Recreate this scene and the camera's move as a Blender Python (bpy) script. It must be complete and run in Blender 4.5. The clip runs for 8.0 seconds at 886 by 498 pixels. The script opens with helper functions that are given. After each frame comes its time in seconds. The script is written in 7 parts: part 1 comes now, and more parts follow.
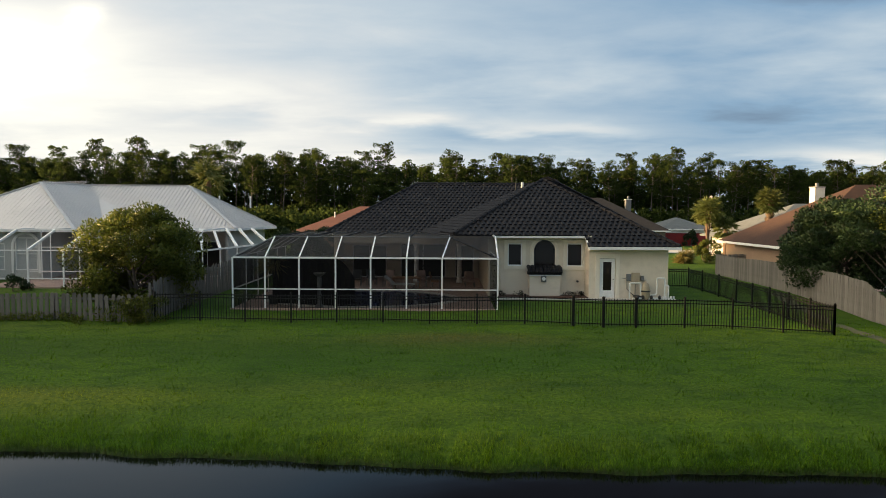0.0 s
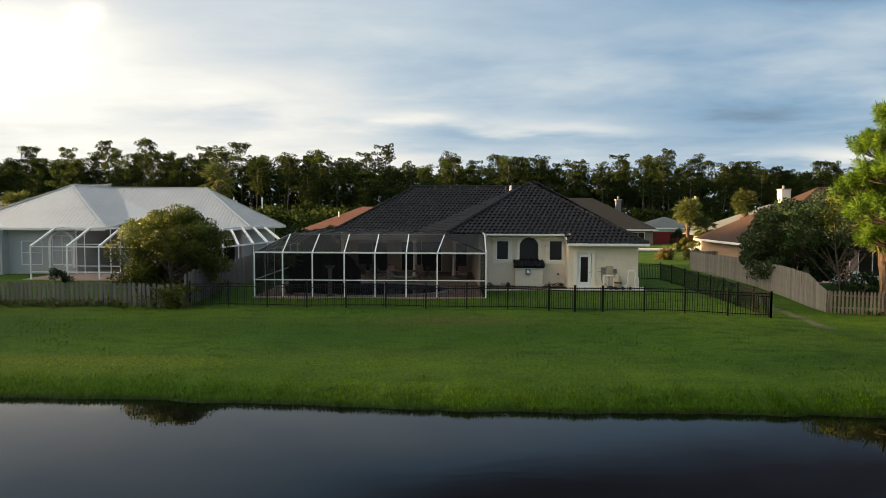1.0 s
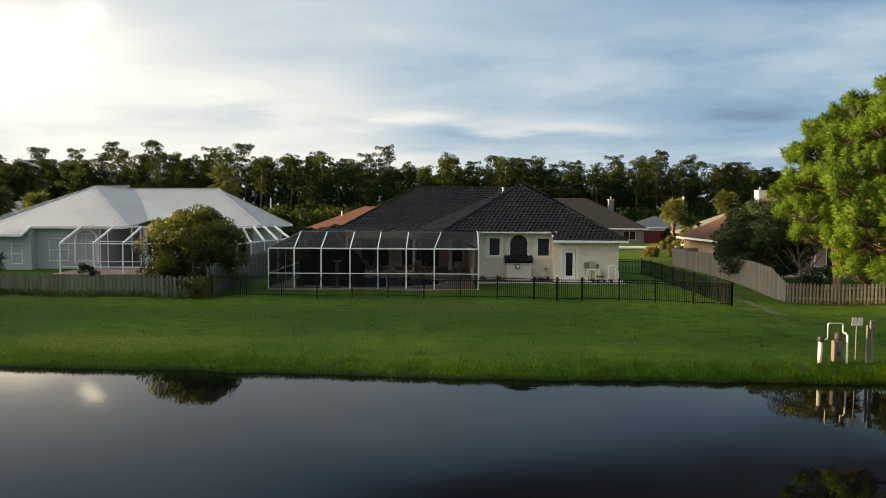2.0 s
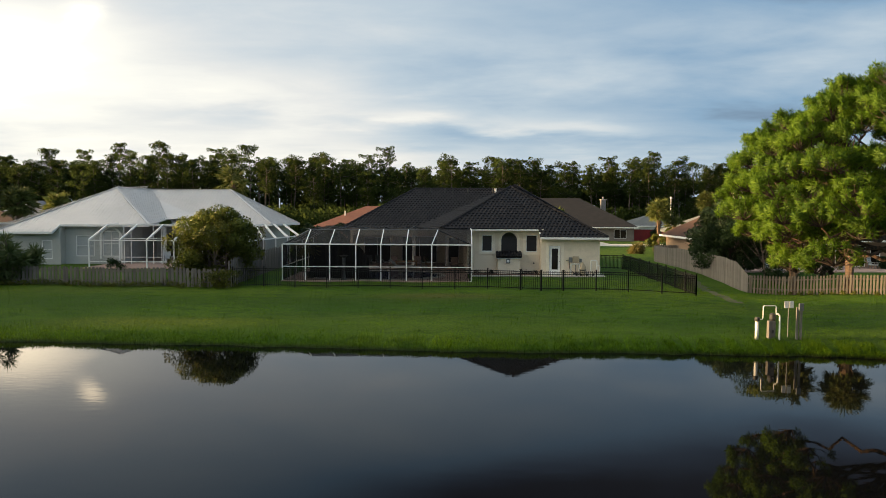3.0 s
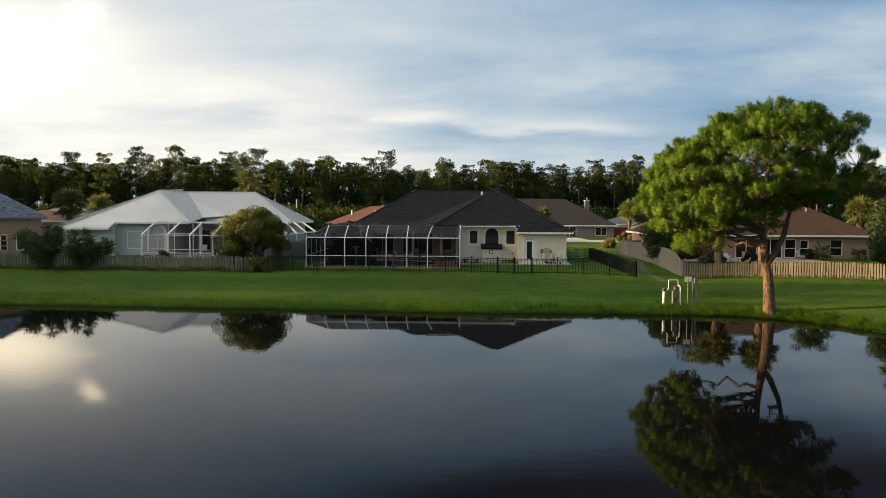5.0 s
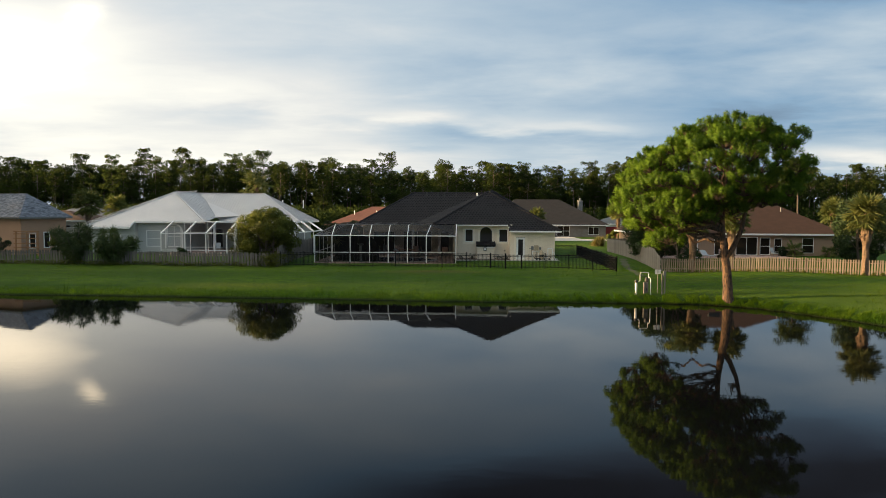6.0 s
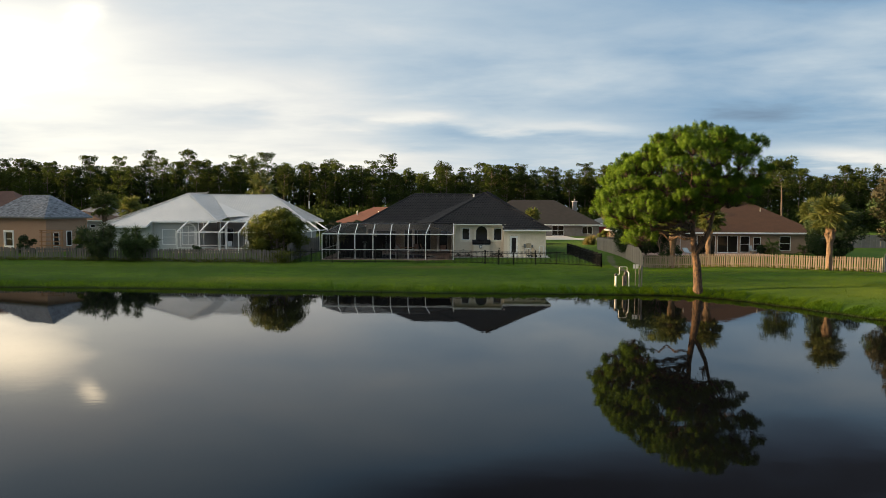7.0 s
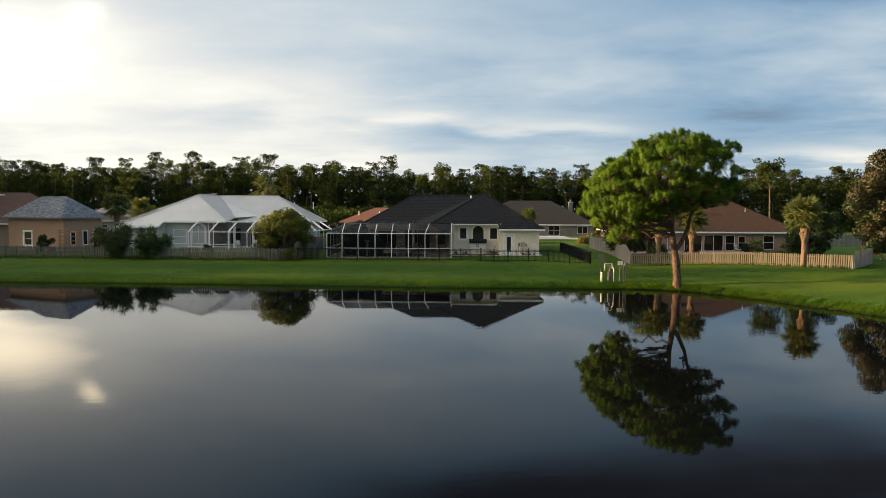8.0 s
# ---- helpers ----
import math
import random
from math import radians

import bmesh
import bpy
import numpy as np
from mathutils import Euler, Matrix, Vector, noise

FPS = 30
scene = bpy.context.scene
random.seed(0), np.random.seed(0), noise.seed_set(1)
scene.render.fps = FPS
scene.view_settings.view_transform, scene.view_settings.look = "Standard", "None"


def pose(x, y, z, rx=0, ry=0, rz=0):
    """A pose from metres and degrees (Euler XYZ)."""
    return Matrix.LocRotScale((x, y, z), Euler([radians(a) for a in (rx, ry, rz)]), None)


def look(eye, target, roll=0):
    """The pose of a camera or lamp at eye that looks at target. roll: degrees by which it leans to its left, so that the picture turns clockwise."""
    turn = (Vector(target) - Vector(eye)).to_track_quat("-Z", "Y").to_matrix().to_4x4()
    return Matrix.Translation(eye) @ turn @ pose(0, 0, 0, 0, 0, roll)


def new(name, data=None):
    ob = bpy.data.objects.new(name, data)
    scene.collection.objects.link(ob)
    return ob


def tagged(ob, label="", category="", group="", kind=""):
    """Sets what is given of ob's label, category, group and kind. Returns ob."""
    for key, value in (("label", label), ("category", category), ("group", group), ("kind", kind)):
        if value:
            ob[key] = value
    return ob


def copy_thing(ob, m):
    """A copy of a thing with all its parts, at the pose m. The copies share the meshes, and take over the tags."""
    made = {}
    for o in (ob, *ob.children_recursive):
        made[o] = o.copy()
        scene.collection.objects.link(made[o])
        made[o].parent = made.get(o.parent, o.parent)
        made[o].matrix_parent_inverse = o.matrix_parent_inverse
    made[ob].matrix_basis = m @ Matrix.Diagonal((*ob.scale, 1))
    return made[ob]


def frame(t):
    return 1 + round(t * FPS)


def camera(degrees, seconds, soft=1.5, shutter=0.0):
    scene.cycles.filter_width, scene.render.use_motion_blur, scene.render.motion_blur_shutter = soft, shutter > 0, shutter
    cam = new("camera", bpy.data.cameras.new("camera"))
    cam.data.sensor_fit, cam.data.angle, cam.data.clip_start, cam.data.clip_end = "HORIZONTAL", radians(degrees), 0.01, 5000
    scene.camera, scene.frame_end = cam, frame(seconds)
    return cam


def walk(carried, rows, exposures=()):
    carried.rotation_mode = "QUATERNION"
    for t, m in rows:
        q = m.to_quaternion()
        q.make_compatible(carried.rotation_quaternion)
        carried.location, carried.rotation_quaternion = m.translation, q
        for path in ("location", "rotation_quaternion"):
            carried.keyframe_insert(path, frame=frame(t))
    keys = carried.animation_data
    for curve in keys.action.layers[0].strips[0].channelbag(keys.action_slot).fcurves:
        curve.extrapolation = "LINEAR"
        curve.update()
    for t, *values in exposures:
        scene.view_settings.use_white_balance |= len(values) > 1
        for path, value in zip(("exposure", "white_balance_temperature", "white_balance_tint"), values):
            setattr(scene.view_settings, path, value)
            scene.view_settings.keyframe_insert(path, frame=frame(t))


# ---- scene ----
cam = camera(66.0, 8.0, soft=0.8)
# seconds, eye x, y, z, yaw, pitch, lean
ROWS = [
    (0.0, 0.00, 0.00, 5.79, 0.00, -3.14, -0.32),
    (0.5, 0.15, -2.80, 5.84, 0.00, -3.18, -0.31),
    (1.0, 0.28, -4.78, 5.87, 0.01, -3.20, -0.31),
    (1.5, 0.39, -6.68, 5.88, 0.01, -3.22, -0.31),
    (3.0, 0.72, -13.20, 5.90, 0.01, -3.29, -0.34),
    (3.5, 0.86, -15.82, 5.89, 0.01, -3.31, -0.34),
    (4.0, 1.00, -18.55, 5.89, 0.01, -3.32, -0.34),
    (4.5, 1.13, -21.28, 5.90, 0.01, -3.32, -0.34),
    (6.0, 1.47, -28.94, 5.92, 0.00, -3.30, -0.34),
    (6.5, 1.55, -31.30, 5.93, -0.01, -3.30, -0.33),
    (7.0, 1.63, -33.60, 5.94, -0.01, -3.29, -0.32),
    (7.5, 1.72, -35.66, 5.95, 0.00, -3.27, -0.31),
    (8.0, 1.82, -37.34, 5.95, 0.01, -3.25, -0.29),
]
walk(cam, [(t, pose(x, y, z, 90 + pitch, lean, yaw)) for t, x, y, z, yaw, pitch, lean in ROWS])

# ---- sky, sun and exposure ----
SUN_ELEVATION, SUN_BEARING = 9.5, -86.0   # degrees; bearing clockwise from straight ahead
ZENITH = 1.2   # overhead cloud against cloud low down
scene.view_settings.exposure = 1.74


def make_world():
    world = bpy.data.worlds.new("sky")
    scene.world = world
    world.use_nodes = True
    nt = world.node_tree
    nt.nodes.clear()
    N, L = nt.nodes.new, nt.links.new

    def math_node(op, a, b=None, clamp=False):
        n = N("ShaderNodeMath")
        n.operation, n.use_clamp = op, clamp
        for i, v in enumerate((a, b)):
            if v is None:
                continue
            if isinstance(v, (int, float)):
                n.inputs[i].default_value = v
            else:
                L(v, n.inputs[i])
        return n.outputs[0]

    def smooth(value, lo, hi, out0=0.0, out1=1.0):
        n = N("ShaderNodeMapRange")
        n.interpolation_type = "SMOOTHSTEP"
        L(value, n.inputs[0])
        for i, v in enumerate((lo, hi, out0, out1)):
            n.inputs[i + 1].default_value = v
        return n.outputs[0]

    def mix(fac, a, b):
        n = N("ShaderNodeMix")
        n.data_type = "RGBA"
        if isinstance(fac, (int, float)):
            n.inputs[0].default_value = fac
        else:
            L(fac, n.inputs[0])
        for i, v in ((6, a), (7, b)):
            if isinstance(v, tuple):
                n.inputs[i].default_value = (*v, 1)
            else:
                L(v, n.inputs[i])
        return n.outputs[2]

    coord = N("ShaderNodeTexCoord").outputs["Generated"]
    sep = N("ShaderNodeSeparateXYZ")
    L(coord, sep.inputs[0])
    x, y, z = sep.outputs
    up = math_node("MAXIMUM", z, 0.0)
    # a flat layer of cloud, seen from below
    den = math_node("ADD", up, 0.10)
    flat = N("ShaderNodeCombineXYZ")
    L(math_node("DIVIDE", x, den), flat.inputs[0])
    L(math_node("DIVIDE", y, den), flat.inputs[1])

    def cloud(sx, sy, scale, detail, offset, rough=0.55, warp=0.4):
        m = N("ShaderNodeMapping")
        L(flat.outputs[0], m.inputs[0])
        m.inputs["Scale"].default_value = (sx, sy, 1)
        m.inputs["Location"].default_value = offset
        m.inputs["Rotation"].default_value = (0, 0, 0.22)
        n = N("ShaderNodeTexNoise")
        L(m.outputs[0], n.inputs["Vector"])
        n.inputs["Scale"].default_value, n.inputs["Detail"].default_value = scale, detail
        n.inputs["Roughness"].default_value, n.inputs["Distortion"].default_value = rough, warp
        return n.outputs[0]

    big = cloud(0.9, 1.0, 0.45, 4, (3.1, 1.7, 0.0), 0.5, 0.3)
    fine = cloud(1.0, 1.15, 1.25, 6, (9.4, 4.2, 0.0), 0.52, 0.15)
    # the cloud banks over the wood, by bearing and height in degrees: bearing, height, half width, half height, level, weight
    ahead = math_node("MAXIMUM", y, 0.08)
    warp = math_node("SUBTRACT", fine, 0.5)
    u = math_node("ADD", math_node("DIVIDE", x, ahead), math_node("MULTIPLY", warp, 0.22))
    v = math_node("ADD", math_node("DIVIDE", z, ahead), math_node("MULTIPLY", warp, 0.06))
    banks = ((14, 24, 40, 4.8, -0.1, 0.95), (-26, 22, 18, 4.5, 0.52, 0.85), (24, 8.5, 15, 4.2, 0.22, 0.85), (11, 15.5, 15, 3.6, 0.40, 0.7), (-9, 15.5, 14, 3.8, 0.60, 0.7), (26, 21.5, 17, 5.4, 0.0, 0.92), (-35, 12.0, 18, 7.5, 1.16, 0.97), (-33, 11.8, 8.0, 3.0, 1.42, 0.8), (-27, 15.6, 1.8, 1.0, 1.42, 0.8),
             (-19, 9.0, 14, 3.2, 0.98, 0.85), (-27, 4.6, 20, 2.6, 1.0, 0.85), (-18, 7.2, 6.5, 1.0, 0.62, 0.6), (-7, 4.4, 13, 2.0, 0.95, 0.8),
             (1.5, 6.0, 6, 1.2, 0.28, 0.7), (-2.5, 7.5, 4.5, 0.7, 0.95, 0.75), (10.5, 6.8, 6, 1.0, 0.85, 0.7), (16, 4.0, 13, 1.3, 0.48, 0.5), (31, 4.6, 8, 0.9, 0.95, 0.8))
    level = math_node("ADD", 0.50, math_node("MULTIPLY", math_node("SUBTRACT", fine, 0.5), 0.5))
    for az, el, w, h, lv, k in banks:
        du = math_node("DIVIDE", math_node("SUBTRACT", u, math.tan(radians(az))), radians(w))
        dv = math_node("DIVIDE", math_node("SUBTRACT", v, math.tan(radians(el))), radians(h))
        r2 = math_node("ADD", math_node("MULTIPLY", du, du), math_node("MULTIPLY", dv, dv))
        g = math_node("MULTIPLY", math_node("POWER", 2.718, math_node("MULTIPLY", r2, -1.0)), k)
        level = math_node("ADD", level, math_node("MULTIPLY", g, math_node("SUBTRACT", lv, level)))
    level = math_node("ADD", level, math_node("MULTIPLY", warp, 0.42))
    wisps = math_node("SUBTRACT", cloud(0.75, 1.35, 2.2, 9, (1.3, 7.7, 0.0), 0.6, 0.6), 0.5)
    level = math_node("ADD", level, math_node("MULTIPLY", wisps, 0.17))
    # elsewhere broken cloud, brighter round the low sun and overhead
    glow_dir = Vector((math.sin(radians(SUN_BEARING)), math.cos(radians(SUN_BEARING)), 0.18)).normalized()
    dot = N("ShaderNodeVectorMath")
    dot.operation = "DOT_PRODUCT"
    L(coord, dot.inputs[0])
    dot.inputs[1].default_value = glow_dir
    near = smooth(dot.outputs["Value"], 0.3, 1.0)
    general = math_node("ADD", math_node("ADD", math_node("MULTIPLY", big, 0.7), 0.10), math_node("MULTIPLY", near, 1.25))
    front = math_node("MULTIPLY", smooth(y, 0.15, 0.5), smooth(up, 0.38, 0.55, 1.0, 0.0))
    lv = N("ShaderNodeMix")
    L(front, lv.inputs[0])
    L(general, lv.inputs[2])
    L(level, lv.inputs[3])
    ramp = N("ShaderNodeValToRGB")
    L(math_node("DIVIDE", lv.outputs[0], 1.4), ramp.inputs[0])
    stops = ((0.0, (0.066, 0.067, 0.094)), (0.07, (0.140, 0.190, 0.280)), (0.20, (0.285, 0.440, 0.610)), (0.39, (0.565, 0.668, 0.750)), (0.57, (0.900, 0.900, 0.870)), (0.75, (1.25, 1.20, 1.06)), (1.0, (4.0, 3.35, 2.4)))
    while len(ramp.color_ramp.elements) < len(stops):
        ramp.color_ramp.elements.new(0.5)
    for e, (p, c) in zip(ramp.color_ramp.elements, stops):
        e.position, e.color = p, (*c, 1)
    sky = N("ShaderNodeTexSky")
    sky.sky_type, sky.sun_disc = "NISHITA", False
    sky.sun_elevation, sky.sun_rotation = radians(SUN_ELEVATION), radians(SUN_BEARING)
    sky.altitude, sky.air_density, sky.dust_density, sky.ozone_density = 0, 1.0, 0.6, 2.0
    clear = N("ShaderNodeVectorMath")
    clear.operation = "SCALE"
    L(sky.outputs[0], clear.inputs[0])
    clear.inputs["Scale"].default_value = 0.10
    color = mix(0.12, ramp.outputs[0], clear.outputs[0])
    gain = N("ShaderNodeVectorMath")
    gain.operation = "SCALE"
    L(color, gain.inputs[0])
    L(smooth(up, 0.45, 0.9, 1.0, ZENITH), gain.inputs["Scale"])
    color = gain.outputs[0]
    back = N("ShaderNodeBackground")
    L(color, back.inputs[0])
    back.inputs[1].default_value = 0.30
    L(back.outputs[0], N("ShaderNodeOutputWorld").inputs[0])


make_world()
sun_lamp = new("sun", bpy.data.lights.new("sun", "SUN"))
sun_lamp.data.energy, sun_lamp.data.angle, sun_lamp.data.color = 5.0, radians(1.0), (1.0, 0.65, 0.31)
_b, _e = radians(SUN_BEARING), radians(SUN_ELEVATION)
sun_lamp.matrix_basis = look((0, 0, 40), Vector((0, 0, 40)) - Vector((math.sin(_b) * math.cos(_e), math.cos(_b) * math.cos(_e), math.sin(_e))))


# ---- materials ----
def material(name, base, second=None, rough=0.7, metal=0.0, scale=3.0, fine=40.0, bump=0.15, spread=0.5, stretch=(1, 1, 1), vary=0.0,
             wear=None, wear_amount=0.0, transparent=0.0, spec=0.5, bump_distance=0.02):
    """Two colours mixed by coarse and fine noise, with bump. vary: a shift of brightness from object to object."""
    m = bpy.data.materials.new(name)
    m.use_nodes = True
    nt = m.node_tree
    N, L = nt.nodes.new, nt.links.new
    bsdf = nt.nodes["Principled BSDF"]
    second = second or tuple(c * 0.75 for c in base)
    tc = N("ShaderNodeTexCoord")
    mp = N("ShaderNodeMapping")
    L(tc.outputs["Object"], mp.inputs[0])
    mp.inputs["Scale"].default_value = stretch
    coarse, small = N("ShaderNodeTexNoise"), N("ShaderNodeTexNoise")
    for n, s, d in ((coarse, scale, 4), (small, fine, 6)):
        L(mp.outputs[0], n.inputs["Vector"])
        n.inputs["Scale"].default_value, n.inputs["Detail"].default_value = s, d
    ramp = N("ShaderNodeMapRange")
    L(coarse.outputs[0], ramp.inputs[0])
    ramp.inputs[1].default_value, ramp.inputs[2].default_value = 0.5 - spread / 2, 0.5 + spread / 2
    mx = N("ShaderNodeMix")
    mx.data_type = "RGBA"
    L(ramp.outputs[0], mx.inputs[0])
    mx.inputs[6].default_value, mx.inputs[7].default_value = (*base, 1), (*second, 1)
    hsv = N("ShaderNodeHueSaturation")
    L(mx.outputs[2], hsv.inputs["Color"])
    value = N("ShaderNodeMapRange")
    L(small.outputs[0], value.inputs[0])
    value.inputs[1].default_value, value.inputs[2].default_value = 0.3, 0.7
    value.inputs[3].default_value, value.inputs[4].default_value = 0.86, 1.14
    out = value.outputs[0]
    if vary:
        info = N("ShaderNodeObjectInfo")
        add = N("ShaderNodeMath")
        add.operation = "MULTIPLY_ADD"
        L(info.outputs["Random"], add.inputs[0])
        add.inputs[1].default_value = vary
        L(out, add.inputs[2])
        sub = N("ShaderNodeMath")
        sub.operation = "SUBTRACT"
        L(add.outputs[0], sub.inputs[0])
        sub.inputs[1].default_value = vary / 2
        out = sub.outputs[0]
    L(out, hsv.inputs["Value"])
    color = hsv.outputs[0]
    if wear:
        wn = N("ShaderNodeTexNoise")
        L(mp.outputs[0], wn.inputs["Vector"])
        wn.inputs["Scale"].default_value, wn.inputs["Detail"].default_value = scale * 3.1, 8
        wr = N("ShaderNodeMapRange")
        L(wn.outputs[0], wr.inputs[0])
        wr.inputs[1].default_value, wr.inputs[2].default_value, wr.inputs[4].default_value = 0.55, 0.72, wear_amount
        wm = N("ShaderNodeMix")
        wm.data_type = "RGBA"
        L(wr.outputs[0], wm.inputs[0])
        L(color, wm.inputs[6])
        wm.inputs[7].default_value = (*wear, 1)
        color = wm.outputs[2]
    L(color, bsdf.inputs["Base Color"])
    bsdf.inputs["Roughness"].default_value, bsdf.inputs["Metallic"].default_value = rough, metal
    bsdf.inputs["Specular IOR Level"].default_value = spec
    if bump:
        bp = N("ShaderNodeBump")
        bp.inputs["Strength"].default_value, bp.inputs["Distance"].default_value = bump, bump_distance
        L(small.outputs[0], bp.inputs["Height"])
        L(bp.outputs[0], bsdf.inputs["Normal"])
    if transparent:
        tr, ms = N("ShaderNodeBsdfTransparent"), N("ShaderNodeMixShader")
        ms.inputs[0].default_value = transparent
        L(bsdf.outputs[0], ms.inputs[1])
        L(tr.outputs[0], ms.inputs[2])
        L(ms.outputs[0], nt.nodes["Material Output"].inputs[0])
    return m


def leaf_material(name, base, second, rough=0.55, glow=0.25, scale=0.8, spec=0.25):
    """Leaves vary from leaf to leaf and clump to clump, and let some light through."""
    m = bpy.data.materials.new(name)
    m.use_nodes = True
    nt = m.node_tree
    N, L = nt.nodes.new, nt.links.new
    bsdf = nt.nodes["Principled BSDF"]
    geo, tc, noise_node = N("ShaderNodeNewGeometry"), N("ShaderNodeTexCoord"), N("ShaderNodeTexNoise")
    L(tc.outputs["Object"], noise_node.inputs["Vector"])
    noise_node.inputs["Scale"].default_value = scale
    add = N("ShaderNodeMath")
    add.operation = "MULTIPLY_ADD"
    L(geo.outputs["Random Per Island"], add.inputs[0])
    add.inputs[1].default_value = 0.6
    L(noise_node.outputs[0], add.inputs[2])
    ramp = N("ShaderNodeMapRange")
    L(add.outputs[0], ramp.inputs[0])
    ramp.inputs[1].default_value, ramp.inputs[2].default_value = 0.4, 1.15
    mx = N("ShaderNodeMix")
    mx.data_type = "RGBA"
    L(ramp.outputs[0], mx.inputs[0])
    mx.inputs[6].default_value, mx.inputs[7].default_value = (*base, 1), (*second, 1)
    info = N("ShaderNodeObjectInfo")
    hsv = N("ShaderNodeHueSaturation")
    val = N("ShaderNodeMapRange")
    L(info.outputs["Random"], val.inputs[0])
    val.inputs[3].default_value, val.inputs[4].default_value = 0.75, 1.2
    L(val.outputs[0], hsv.inputs["Value"])
    L(mx.outputs[2], hsv.inputs["Color"])
    L(hsv.outputs[0], bsdf.inputs["Base Color"])
    bsdf.inputs["Roughness"].default_value = rough
    bsdf.inputs["Specular IOR Level"].default_value = spec
    tl, ms = N("ShaderNodeBsdfTranslucent"), N("ShaderNodeMixShader")
    L(hsv.outputs[0], tl.inputs[0])
    ms.inputs[0].default_value = glow
    L(bsdf.outputs[0], ms.inputs[1])
    L(tl.outputs[0], ms.inputs[2])
    L(ms.outputs[0], nt.nodes["Material Output"].inputs[0])
    return m


def grass_material(name, blades=False):
    m = bpy.data.materials.new(name)
    m.use_nodes = True
    nt = m.node_tree
    N, L = nt.nodes.new, nt.links.new
    bsdf = nt.nodes["Principled BSDF"]
    tc = N("ShaderNodeTexCoord")

    def layer(scale, detail, stretch=(1, 1, 1)):
        mp, n = N("ShaderNodeMapping"), N("ShaderNodeTexNoise")
        L(tc.outputs["Object"], mp.inputs[0])
        mp.inputs["Scale"].default_value = stretch
        L(mp.outputs[0], n.inputs["Vector"])
        n.inputs["Scale"].default_value, n.inputs["Detail"].default_value = scale, detail
        return n.outputs[0]

    def blend(fac, lo, hi, a, b):
        r, mx = N("ShaderNodeMapRange"), N("ShaderNodeMix")
        mx.data_type = "RGBA"
        L(fac, r.inputs[0])
        r.inputs[1].default_value, r.inputs[2].default_value = lo, hi
        L(r.outputs[0], mx.inputs[0])
        for i, v in ((6, a), (7, b)):
            if isinstance(v, tuple):
                mx.inputs[i].default_value = (*v, 1)
            else:
                L(v, mx.inputs[i])
        return mx.outputs[2]

    wide, streak, patch, small = layer(0.10, 4), layer(0.22, 5, (0.16, 1.1, 1)), layer(0.16, 3, (0.6, 1.4, 1)), layer(9.0, 8)
    c = blend(wide, 0.38, 0.62, (0.046, 0.100, 0.005), (0.096, 0.162, 0.007))
    c = blend(streak, 0.50, 0.72, c, (0.104, 0.132, 0.015))
    c = blend(streak, 0.48, 0.30, c, (0.034, 0.076, 0.006))
    c = blend(patch, 0.66, 0.80, c, (0.125, 0.095, 0.030))
    # dry, worn and painted sunlit places: x, y, half length, half width, colour
    def worn_or_sunlit(c, x, y, w, h, colour, k):
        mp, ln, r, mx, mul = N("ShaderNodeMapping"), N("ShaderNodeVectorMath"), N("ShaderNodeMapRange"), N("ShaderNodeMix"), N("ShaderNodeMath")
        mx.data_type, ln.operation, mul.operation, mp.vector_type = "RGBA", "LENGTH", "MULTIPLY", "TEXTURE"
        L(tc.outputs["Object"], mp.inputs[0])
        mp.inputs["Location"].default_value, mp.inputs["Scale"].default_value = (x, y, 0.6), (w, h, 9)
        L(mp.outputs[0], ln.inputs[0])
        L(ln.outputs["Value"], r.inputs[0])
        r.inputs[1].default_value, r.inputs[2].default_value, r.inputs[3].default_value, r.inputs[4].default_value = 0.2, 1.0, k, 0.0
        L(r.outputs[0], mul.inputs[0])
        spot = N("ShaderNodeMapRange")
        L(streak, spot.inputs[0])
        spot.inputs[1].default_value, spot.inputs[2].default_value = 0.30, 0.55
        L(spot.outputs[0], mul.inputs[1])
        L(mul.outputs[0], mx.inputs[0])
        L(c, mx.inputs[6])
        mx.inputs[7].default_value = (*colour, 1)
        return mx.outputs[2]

    tufty = layer(1.1, 7, (0.7, 1.7, 1))
    c = blend(tufty, 0.48, 0.72, c, (0.024, 0.058, 0.005))
    c = worn_or_sunlit(c, 0.5, 25.9, 5.0, 1.6, (0.120, 0.085, 0.030), 0.8)
    # yellow streak of low sunlight painted onto the lawn
    c = worn_or_sunlit(c, -13.5, 18.6, 8.0, 1.5, (0.200, 0.180, 0.024), 1.0)
    c = worn_or_sunlit(c, 1.0, 17.6, 9.0, 1.0, (0.110, 0.135, 0.018), 0.6)
    # a long darker green band across the left lawn
    c = worn_or_sunlit(c, -16.0, 24.2, 30.0, 2.6, (0.030, 0.066, 0.004), 0.9)
    # sunlit grass along the shore and on the right bank, put into the colour
    c = worn_or_sunlit(c, -18.0, 18.0, 34.0, 2.0, (0.135, 0.190, 0.009), 0.65)
    c = worn_or_sunlit(c, 31.0, 12.0, 9.0, 8.0, (0.150, 0.190, 0.012), 0.7)
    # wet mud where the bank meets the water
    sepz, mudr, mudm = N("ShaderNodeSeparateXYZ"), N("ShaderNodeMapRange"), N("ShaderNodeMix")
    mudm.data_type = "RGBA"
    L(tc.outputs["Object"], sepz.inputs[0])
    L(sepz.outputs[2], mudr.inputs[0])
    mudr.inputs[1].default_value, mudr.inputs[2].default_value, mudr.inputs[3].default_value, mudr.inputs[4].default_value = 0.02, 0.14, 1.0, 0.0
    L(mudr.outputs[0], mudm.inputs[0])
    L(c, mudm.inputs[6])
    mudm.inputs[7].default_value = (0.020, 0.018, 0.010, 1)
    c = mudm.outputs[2]
